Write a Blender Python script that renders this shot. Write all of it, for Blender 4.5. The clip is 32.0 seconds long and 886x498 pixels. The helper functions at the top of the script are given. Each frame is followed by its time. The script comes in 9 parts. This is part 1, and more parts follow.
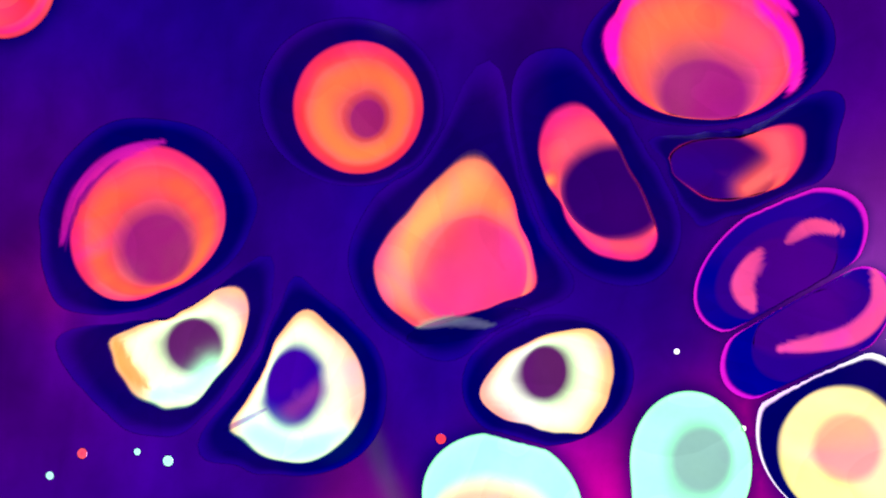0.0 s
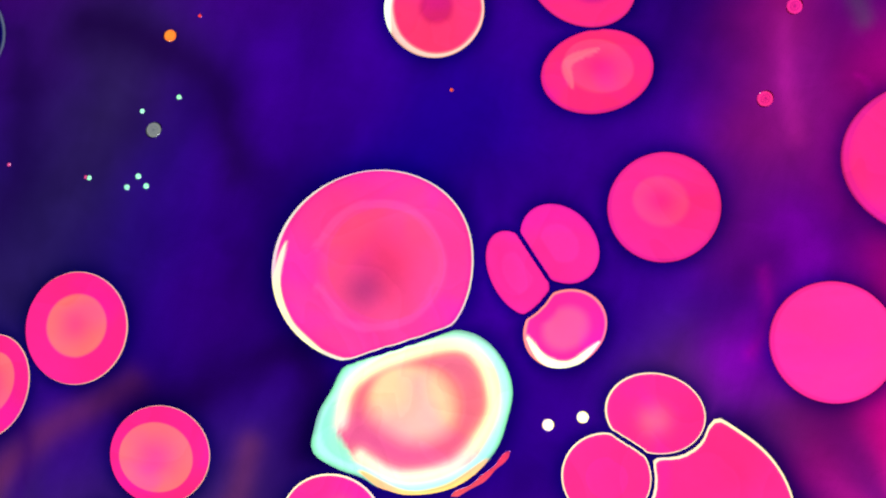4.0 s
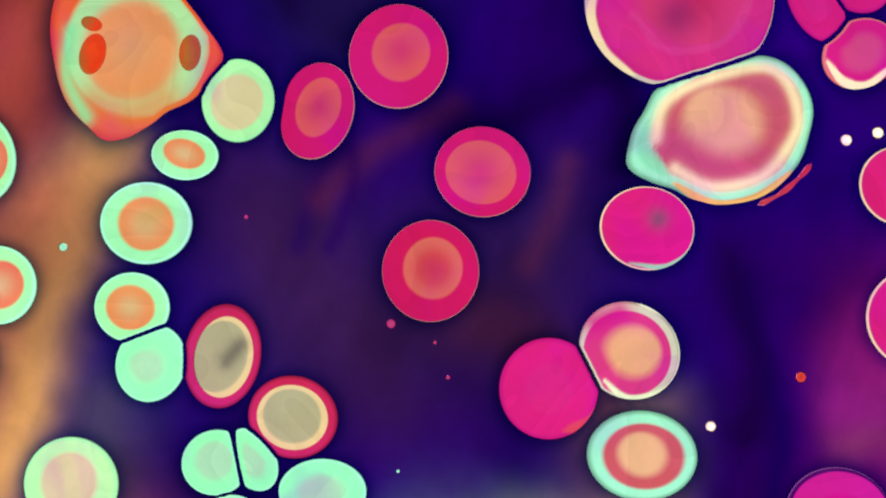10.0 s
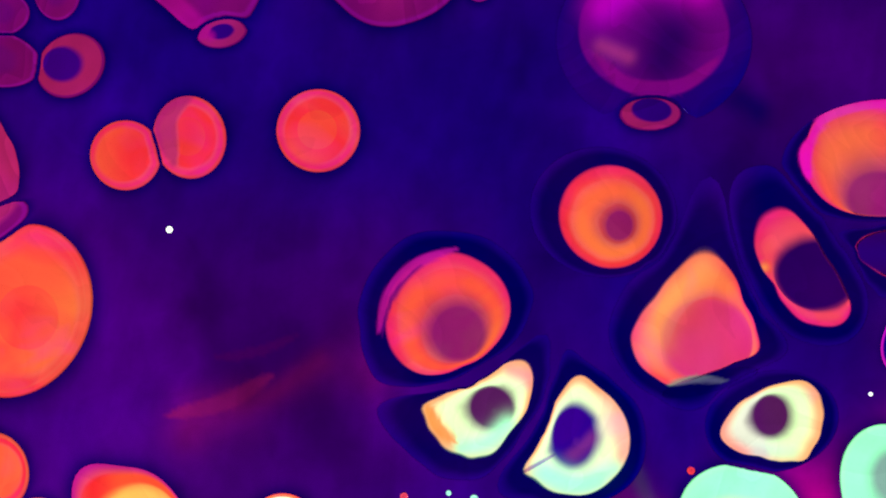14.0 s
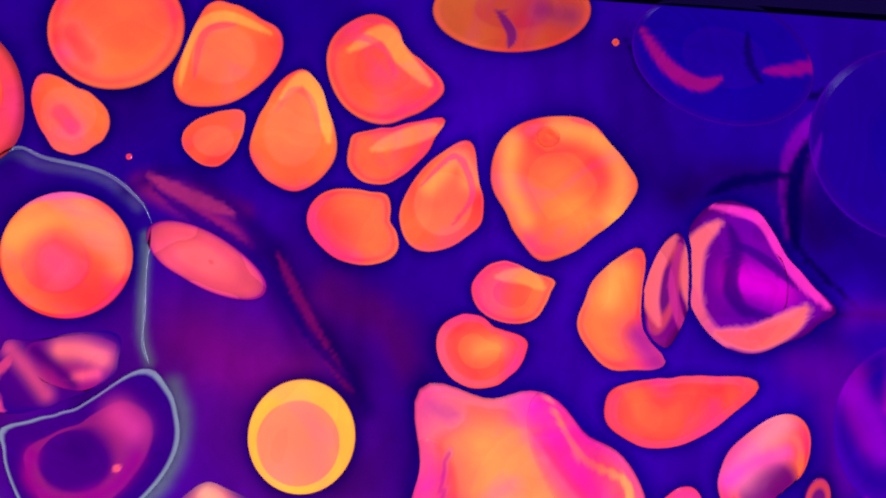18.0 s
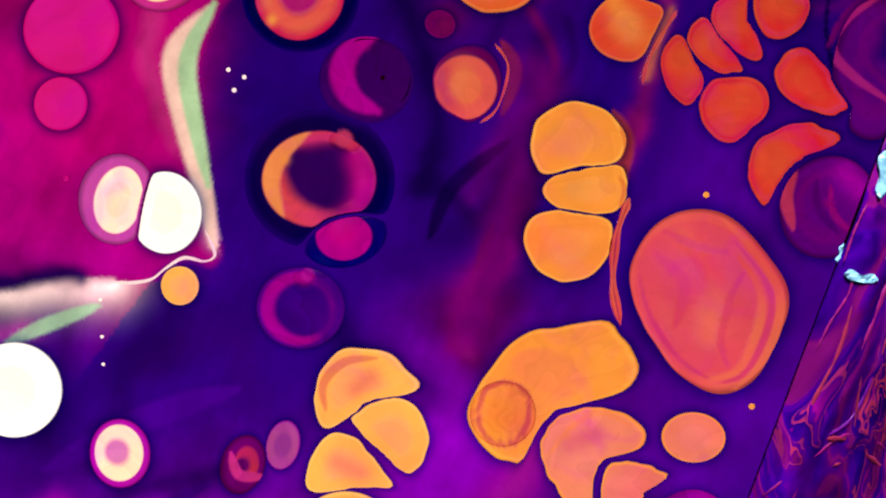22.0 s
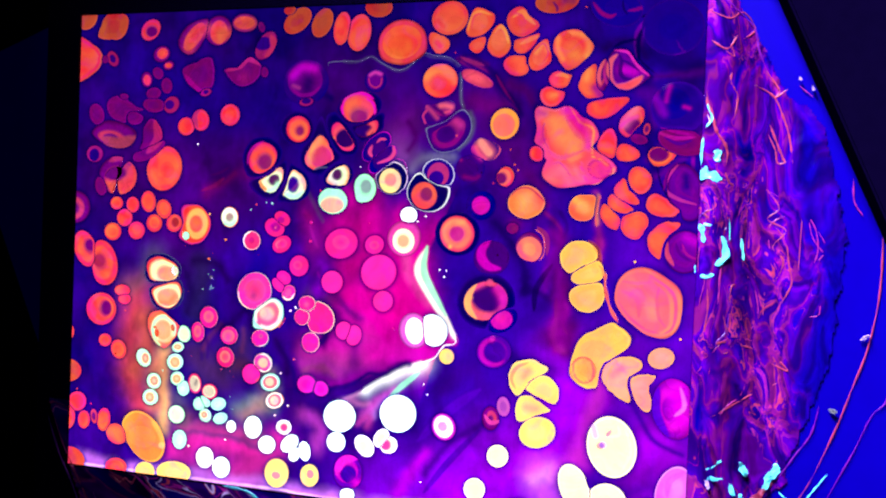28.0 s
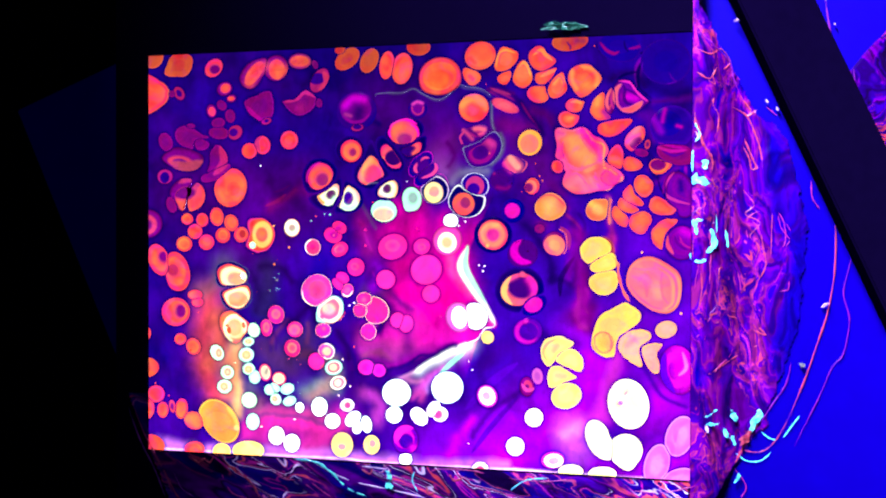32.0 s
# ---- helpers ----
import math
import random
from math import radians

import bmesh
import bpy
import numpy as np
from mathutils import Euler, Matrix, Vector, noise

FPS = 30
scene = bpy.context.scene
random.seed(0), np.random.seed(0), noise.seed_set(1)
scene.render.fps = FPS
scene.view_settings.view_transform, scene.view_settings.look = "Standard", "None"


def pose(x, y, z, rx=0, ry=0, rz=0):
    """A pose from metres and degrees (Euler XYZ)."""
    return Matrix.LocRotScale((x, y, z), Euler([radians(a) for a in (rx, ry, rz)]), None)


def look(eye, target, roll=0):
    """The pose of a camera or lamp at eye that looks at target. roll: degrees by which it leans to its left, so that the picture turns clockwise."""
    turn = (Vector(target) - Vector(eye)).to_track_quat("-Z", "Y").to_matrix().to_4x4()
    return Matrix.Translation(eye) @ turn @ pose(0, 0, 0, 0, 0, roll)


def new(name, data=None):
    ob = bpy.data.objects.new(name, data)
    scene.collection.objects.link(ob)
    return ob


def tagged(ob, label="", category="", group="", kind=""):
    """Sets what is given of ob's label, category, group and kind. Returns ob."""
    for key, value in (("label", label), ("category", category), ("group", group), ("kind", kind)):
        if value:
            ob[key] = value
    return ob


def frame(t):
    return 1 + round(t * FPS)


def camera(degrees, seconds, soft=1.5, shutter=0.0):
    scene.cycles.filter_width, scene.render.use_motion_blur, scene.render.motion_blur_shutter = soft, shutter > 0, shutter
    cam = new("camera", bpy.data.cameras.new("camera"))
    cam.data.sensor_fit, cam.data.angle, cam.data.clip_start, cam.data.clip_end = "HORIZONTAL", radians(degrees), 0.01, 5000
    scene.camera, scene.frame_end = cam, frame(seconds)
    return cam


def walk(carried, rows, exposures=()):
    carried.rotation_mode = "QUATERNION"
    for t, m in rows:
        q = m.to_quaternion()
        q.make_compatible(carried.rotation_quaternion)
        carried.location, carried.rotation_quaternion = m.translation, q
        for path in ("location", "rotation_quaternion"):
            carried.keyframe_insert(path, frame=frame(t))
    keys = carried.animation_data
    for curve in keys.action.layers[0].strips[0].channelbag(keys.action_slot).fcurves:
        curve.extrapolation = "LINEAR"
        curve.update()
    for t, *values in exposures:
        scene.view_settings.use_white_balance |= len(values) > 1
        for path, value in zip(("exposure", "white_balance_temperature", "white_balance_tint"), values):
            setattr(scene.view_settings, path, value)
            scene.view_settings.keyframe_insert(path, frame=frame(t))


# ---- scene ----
from mathutils.geometry import delaunay_2d_cdt

cam = camera(56.17, 32.0, soft=2.1)
walk(cam, [
    (0.0, pose(-0.00689, 0.03186, 0.04996, 1.981, 5.241, 9.401)),
    (0.5, pose(-0.01246, 0.02868, 0.05011, 2.008, 4.540, 9.960)),
    (1.0, pose(-0.01779, 0.02389, 0.04871, 2.047, 3.801, 10.711)),
    (1.5, pose(-0.02187, 0.01820, 0.04775, 1.836, 3.685, 11.934)),
    (2.0, pose(-0.02441, 0.01114, 0.04640, 2.081, 4.774, 13.807)),
    (2.5, pose(-0.02925, 0.00379, 0.04844, 0.676, 2.709, 15.599)),
    (3.0, pose(-0.02648, -0.00518, 0.04860, 4.722, 5.475, 17.291)),
    (3.5, pose(-0.02589, -0.00892, 0.04848, 4.184, 4.254, 18.202)),
    (5.5, pose(-0.00645, -0.01322, 0.05364, 5.325, 3.681, 19.560)),
    (6.0, pose(-0.00166, -0.01273, 0.05424, 4.179, 2.989, 19.869)),
    (6.5, pose(0.00167, -0.01616, 0.05382, 2.698, 2.938, 20.594)),
    (7.0, pose(-0.00209, -0.02318, 0.05469, 2.188, 2.029, 21.255)),
    (7.5, pose(-0.00769, -0.02600, 0.05284, 2.356, 2.510, 21.518)),
    (8.0, pose(-0.01403, -0.02829, 0.05180, 3.329, 2.787, 21.347)),
    (8.5, pose(-0.01881, -0.03105, 0.05111, 3.090, 2.695, 21.080)),
    (9.0, pose(-0.02518, -0.03291, 0.05114, 3.158, 2.196, 20.729)),
    (9.5, pose(-0.03153, -0.03442, 0.05209, 2.856, 1.779, 20.203)),
    (10.0, pose(-0.03836, -0.03329, 0.05278, 3.392, 1.422, 18.891)),
    (10.5, pose(-0.04360, -0.02821, 0.05341, 4.043, 0.531, 17.065)),
    (11.0, pose(-0.04810, -0.01745, 0.05275, 1.733, -0.759, 14.432)),
    (11.5, pose(-0.04825, -0.00617, 0.05558, 0.056, 1.190, 11.425)),
    (12.0, pose(-0.04689, 0.00043, 0.05652, 1.605, 2.343, 10.605)),
    (12.5, pose(-0.04532, 0.01019, 0.05903, 1.578, 3.083, 9.161)),
    (13.0, pose(-0.04192, 0.01876, 0.06204, 1.617, 3.411, 7.790)),
    (13.5, pose(-0.03484, 0.02667, 0.06421, 3.116, 4.291, 6.602)),
    (15.5, pose(0.00622, 0.04425, 0.07039, 1.728, 2.805, 7.590)),
    (16.0, pose(0.01721, 0.04336, 0.06931, 2.638, 2.528, 8.054)),
    (16.5, pose(0.02728, 0.04919, 0.06627, -0.228, -0.225, 7.257)),
    (17.0, pose(0.04089, 0.05179, 0.06622, 1.012, 1.166, 6.366)),
    (17.5, pose(0.04979, 0.05322, 0.06657, 0.666, 1.014, 5.783)),
    (18.0, pose(0.05863, 0.05567, 0.06529, 1.985, 1.468, 4.624)),
    (18.5, pose(0.06392, 0.05387, 0.06582, -0.122, 0.744, 5.131)),
    (19.0, pose(0.06798, 0.03940, 0.06820, 1.544, 1.651, 7.182)),
    (19.5, pose(0.06777, 0.02834, 0.07210, 1.067, 1.702, 9.914)),
    (20.0, pose(0.06826, 0.02023, 0.07877, 0.117, 3.236, 13.148)),
    (20.5, pose(0.06829, 0.00463, 0.08308, 2.116, 3.189, 16.706)),
    (21.0, pose(0.06752, -0.01135, 0.08603, 1.983, 2.354, 20.171)),
    (21.5, pose(0.06859, -0.01531, 0.08864, 0.408, 2.550, 21.982)),
    (22.0, pose(0.06375, -0.00931, 0.09514, -0.563, 2.868, 20.069)),
    (22.5, pose(0.05707, 0.01142, 0.10520, -0.681, 2.902, 14.305)),
    (23.0, pose(0.05665, 0.01437, 0.12270, 2.516, 3.609, 9.153)),
    (23.5, pose(0.05814, 0.01248, 0.13829, 3.427, 3.805, 6.855)),
    (24.0, pose(0.06195, 0.01013, 0.15367, 4.142, 6.238, 6.221)),
    (24.5, pose(0.06441, 0.00500, 0.16745, 4.945, 7.675, 6.717)),
    (25.0, pose(0.07060, 0.00558, 0.18214, 3.794, 9.976, 6.816)),
    (25.5, pose(0.07668, 0.00203, 0.19315, 3.939, 12.167, 6.679)),
    (27.5, pose(0.09535, 0.01036, 0.22634, -0.351, 16.688, 3.994)),
    (28.0, pose(0.09682, 0.00969, 0.23621, -0.373, 15.862, 2.375)),
    (28.5, pose(0.09376, 0.00842, 0.24833, 0.009, 14.139, 1.177)),
    (29.0, pose(0.08493, 0.01145, 0.26188, 0.038, 12.348, 1.120)),
    (29.5, pose(0.07812, 0.01102, 0.27152, -0.026, 10.655, 1.392)),
    (30.0, pose(0.07471, 0.01186, 0.28363, 0.211, 10.147, 1.081)),
    (30.5, pose(0.07318, 0.00823, 0.28978, 0.313, 10.397, 0.854)),
    (31.0, pose(0.07176, 0.00591, 0.29163, -0.006, 10.293, 0.619)),
    (31.5, pose(0.07354, 0.00495, 0.29175, 0.015, 10.843, 0.386)),
    (32.0, pose(0.07434, 0.00829, 0.29146, -0.620, 11.313, 0.205)),
], exposures=[
    (0.0, 0.74, 5450, 28), (1.0, 0.22, 5700, 18), (2.0, 0.12, 5800, 16), (3.0, 0.52, 5850, -12), (3.5, 0.43, 5850, -4), (6.0, -0.2, 5900, 20), (7.0, -0.52, 5900, 30), (8.0, -0.4, 5950, 32),
    (9.0, -0.3, 5900, 20), (10.0, -0.52, 5900, 24), (11.0, -0.48, 5800, 24), (12.0, -0.17, 5400, 42), (13.5, 0.12, 5650, 24), (16.0, 0.78, 5650, 26), (19.0, 0.66, 5650, 26),
    (20.0, 0.15, 6200, 32), (21.0, -0.38, 6700, 52), (22.0, -0.68, 7300, 82), (23.0, -0.38, 6700, 88), (24.0, 0.06, 5850, 54), (25.0, 0.16, 5600, 36), (28.0, 0.34, 5600, 48), (32.0, 0.8, 5650, 40),
])

# ---- world and lights ----
world = bpy.data.worlds.new("dim_room")
world.use_nodes = True
scene.world = world
world.node_tree.nodes["Background"].inputs[0].default_value = (0.10, 0.06, 0.45, 1)
world.node_tree.nodes["Background"].inputs[1].default_value = 0.06

# unseen lamp, assumed out of view; placed and narrowed to keep the left dark
lamp = new("unseen_lamp", bpy.data.lights.new("unseen_lamp", "AREA"))
lamp.data.shape, lamp.data.size, lamp.data.size_y = "RECTANGLE", 0.10, 0.30
lamp.data.energy, lamp.data.color = 1.85, (0.84, 0.78, 1.0)
lamp.data.spread = radians(50)
lamp.matrix_world = look((-0.05, 0.45, 0.30), (0.175, -0.01, 0.0))

GLOW = 2.4          # radiance of the lit panel

# ---- materials ----


def shader(name):
    m = bpy.data.materials.new(name)
    m.use_nodes = True
    m.node_tree.nodes.clear()
    return m, m.node_tree.nodes, m.node_tree.links


def node(nodes, kind, **values):
    n = nodes.new(kind)
    for key, value in values.items():
        n.inputs[key].default_value = value
    return n


def clear_gloss(nodes, links, tint, rough, ior=1.33):
    """Light passes straight through, coloured by the dye, under a faint wet gloss."""
    through_ = nodes.new("ShaderNodeBsdfTransparent")
    links.new(tint, through_.inputs["Color"])
    gloss = node(nodes, "ShaderNodeBsdfGlossy", Roughness=rough)
    gloss.inputs["Color"].default_value = (0.012, 0.012, 0.012, 1)
    fres = node(nodes, "ShaderNodeFresnel", IOR=ior)
    mix = nodes.new("ShaderNodeMixShader")
    links.new(fres.outputs[0], mix.inputs[0])
    links.new(through_.outputs[0], mix.inputs[1])
    links.new(gloss.outputs[0], mix.inputs[2])
    out = nodes.new("ShaderNodeOutputMaterial")
    links.new(mix.outputs[0], out.inputs["Surface"])


def dye(name, core, body, rim, edge=None, soft=0.05, band=0.03, cloud=0.22, start=None, fade=False, drift_hue=0.07, lip=None, blush=0.75, folds=0.05, line=0.93):
    """Translucent dyed oil: colour runs from the core through the body to the rim."""
    m, nodes, links = shader(name)
    uv = nodes.new("ShaderNodeUVMap")
    uv.uv_map = "ring"
    sep = nodes.new("ShaderNodeSeparateXYZ")
    links.new(uv.outputs[0], sep.inputs[0])
    where = nodes.new("ShaderNodeNewGeometry")
    wave = node(nodes, "ShaderNodeTexNoise", Scale=170.0, Detail=3.0, Roughness=0.5)
    links.new(where.outputs["Position"], wave.inputs["Vector"])
    sub = nodes.new("ShaderNodeMath")
    sub.operation = "MULTIPLY_ADD"
    links.new(wave.outputs["Fac"], sub.inputs[0])
    sub.inputs[1].default_value, sub.inputs[2].default_value = 0.10, -0.05
    add = nodes.new("ShaderNodeMath")
    links.new(sep.outputs[0], add.inputs[0])
    links.new(sub.outputs[0], add.inputs[1])
    keep = nodes.new("ShaderNodeMix")           # the outermost line stays crisp
    keep.data_type = "FLOAT"
    sharp = nodes.new("ShaderNodeMapRange")
    sharp.inputs[1].default_value, sharp.inputs[2].default_value = 0.62, 0.72
    links.new(sep.outputs[0], sharp.inputs[0])
    links.new(sharp.outputs[0], keep.inputs[0])
    links.new(add.outputs[0], keep.inputs[2])
    links.new(sep.outputs[0], keep.inputs[3])
    ramp = nodes.new("ShaderNodeValToRGB")
    links.new(keep.outputs[0], ramp.inputs[0])
    edge = edge or tuple(0.42 * c for c in rim)
    sharp_line = max(edge) > max(rim)
    amber = body[0] > 0.8 and body[1] < 0.6 and body[2] < 0.1
    stops = [(0.0, start or core), (max(0.02, 0.333 - 0.35 * soft), core), (min(0.49, 0.333 + 1.3 * soft), body), (0.50, body), (0.667 - band, lip or body),
             (0.667 + band, rim), (0.84 if fade else (line if sharp_line else 0.84), rim), (1.0 if fade or not sharp_line else min(0.97, line + 0.06), edge)]
    ramp.color_ramp.interpolation = "EASE"
    while len(ramp.color_ramp.elements) < len(stops):
        ramp.color_ramp.elements.new(0.5)
    for e, (at, c) in zip(ramp.color_ramp.elements, stops):
        e.position = at
        e.color = (c[0] / GLOW, c[1] / GLOW, c[2] / GLOW, 1)
    # cloudy thickness of the dye and a small change from drop to drop
    cl = node(nodes, "ShaderNodeTexNoise", Scale=95.0, Detail=4.0, Roughness=0.55, Distortion=1.2)
    links.new(where.outputs["Position"], cl.inputs["Vector"])
    grain = node(nodes, "ShaderNodeTexNoise", Scale=2600.0, Detail=2.0)
    links.new(where.outputs["Position"], grain.inputs["Vector"])
    rnd = nodes.new("ShaderNodeObjectInfo")
    val = nodes.new("ShaderNodeMath")
    val.operation = "MULTIPLY_ADD"
    links.new(cl.outputs["Fac"], val.inputs[0])
    val.inputs[1].default_value, val.inputs[2].default_value = cloud * 2, 1 - cloud - 0.03
    v2 = nodes.new("ShaderNodeMath")
    v2.operation = "MULTIPLY_ADD"
    links.new(grain.outputs["Fac"], v2.inputs[0])
    v2.inputs[1].default_value = 0.06
    links.new(val.outputs[0], v2.inputs[2])
    drawn = nodes.new("ShaderNodeAttribute")
    drawn.attribute_name = "stain"
    under = nodes.new("ShaderNodeVectorMath")
    under.operation = "SCALE"
    links.new(ramp.outputs[0], under.inputs[0])
    rest = nodes.new("ShaderNodeMath")
    rest.operation = "SUBTRACT"
    rest.inputs[0].default_value = 1.0
    links.new(drawn.outputs["Alpha"], rest.inputs[1])
    links.new(rest.outputs[0], under.inputs["Scale"])
    over = nodes.new("ShaderNodeVectorMath")
    links.new(under.outputs[0], over.inputs[0])
    links.new(drawn.outputs["Color"], over.inputs[1])
    hsv = nodes.new("ShaderNodeHueSaturation")
    links.new(over.outputs[0], hsv.inputs["Color"])
    links.new(v2.outputs[0], hsv.inputs["Value"])
    hue = nodes.new("ShaderNodeMath")
    hue.operation = "MULTIPLY_ADD"
    links.new(rnd.outputs["Random"], hue.inputs[0])
    hue.inputs[1].default_value, hue.inputs[2].default_value = 0.008, 0.496
    drift = node(nodes, "ShaderNodeTexNoise", Scale=70.0, Detail=2.0, Distortion=0.6)
    links.new(where.outputs["Position"], drift.inputs["Vector"])
    turn = nodes.new("ShaderNodeMath")
    turn.operation = "MULTIPLY_ADD"
    links.new(drift.outputs["Fac"], turn.inputs[0])
    turn.inputs[1].default_value = drift_hue
    links.new(hue.outputs[0], turn.inputs[2])
    back = nodes.new("ShaderNodeMath")
    back.operation = "ADD"
    links.new(turn.outputs[0], back.inputs[0])
    back.inputs[1].default_value = -drift_hue / 2
    links.new(back.outputs[0], hsv.inputs["Hue"])
    # thin and thick dye: one side runs to pink, the other to amber, with fine folds between
    flow = node(nodes, "ShaderNodeTexNoise", Scale=120.0, Detail=2.0, Roughness=0.45, Distortion=1.3)
    links.new(where.outputs["Position"], flow.inputs["Vector"])
    last = hsv.outputs[0]
    for low, high, tint in ((0.52, 0.70, (0.96, 0.62, 1.0)), (0.48, 0.30, (1.0, 1.0, 0.9))):
        share = nodes.new("ShaderNodeMapRange")
        share.inputs[1].default_value, share.inputs[2].default_value = low, high
        share.inputs[3].default_value, share.inputs[4].default_value = 0.0, blush
        links.new(flow.outputs["Fac"], share.inputs[0])
        stain = nodes.new("ShaderNodeVectorMath")
        stain.operation = "MULTIPLY_ADD"
        links.new(last, stain.inputs[0])
        stain.inputs[1].default_value = tint
        stain.inputs[2].default_value = (0.0, 0.0, 0.0)
        if low > 0.5:
            # pink thickens with the red of the dye
            red = nodes.new("ShaderNodeSeparateXYZ")
            links.new(last, red.inputs[0])
            lift = nodes.new("ShaderNodeCombineXYZ")
            gain = nodes.new("ShaderNodeMath")
            gain.operation = "MULTIPLY"
            gain.inputs[1].default_value = 0.10
            links.new(red.outputs[0], gain.inputs[0])
            links.new(gain.outputs[0], lift.inputs[2])
            links.new(lift.outputs[0], stain.inputs[2])
        else:
            red = nodes.new("ShaderNodeSeparateXYZ")
            links.new(last, red.inputs[0])
            lift = nodes.new("ShaderNodeCombineXYZ")
            gain = nodes.new("ShaderNodeMath")
            gain.operation = "MULTIPLY"
            gain.inputs[1].default_value = 0.045
            warm = nodes.new("ShaderNodeMath")
            warm.operation = "MULTIPLY"
            links.new(red.outputs[0], warm.inputs[0])
            warm.inputs[1].default_value = 1.0 if amber else 0.0
            links.new(warm.outputs[0], gain.inputs[0])
            links.new(gain.outputs[0], lift.inputs[1])
            links.new(lift.outputs[0], stain.inputs[2])
        mix = nodes.new("ShaderNodeMix")
        mix.data_type = "RGBA"
        links.new(share.outputs[0], mix.inputs[0])
        links.new(last, mix.inputs[6])
        links.new(stain.outputs[0], mix.inputs[7])
        last = mix.outputs[2]
    bend = node(nodes, "ShaderNodeTexNoise", Scale=85.0, Detail=1.5, Roughness=0.4, Distortion=1.6)
    links.new(where.outputs["Position"], bend.inputs["Vector"])
    many = nodes.new("ShaderNodeMath")
    many.operation = "MULTIPLY"
    many.inputs[1].default_value = 7.0
    links.new(bend.outputs["Fac"], many.inputs[0])
    saw = nodes.new("ShaderNodeMath")
    saw.operation = "FRACT"
    links.new(many.outputs[0], saw.inputs[0])
    fold = nodes.new("ShaderNodeMapRange")
    fold.inputs[1].default_value, fold.inputs[2].default_value = 0.0, 1.0
    fold.inputs[3].default_value, fold.inputs[4].default_value = 1.0 - folds, 1.0 + 0.6 * folds
    links.new(saw.outputs[0], fold.inputs[0])
    thick = nodes.new("ShaderNodeVectorMath")
    thick.operation = "SCALE"
    links.new(last, thick.inputs[0])
    links.new(fold.outputs[0], thick.inputs["Scale"])
    clear_gloss(nodes, links, thick.outputs[0], 0.25)
    return m


NAVY, INK = (0.0025, 0.0, 0.075), (0.010, 0.0, 0.18)
ORANGE, EMBER = (1.0, 0.072, 0.030), (0.85, 0.040, 0.040)
PINK, ROSE, PLUM = (0.97, 0.022, 0.22), (0.95, 0.09, 0.24), (0.30, 0.012, 0.10)
MINT, WHITE = (0.42, 1.4, 0.58), (2.0, 2.1, 1.7)
FADE = (0.013, 0.0, 0.155)
DIMV = (0.20, 0.003, 0.12)

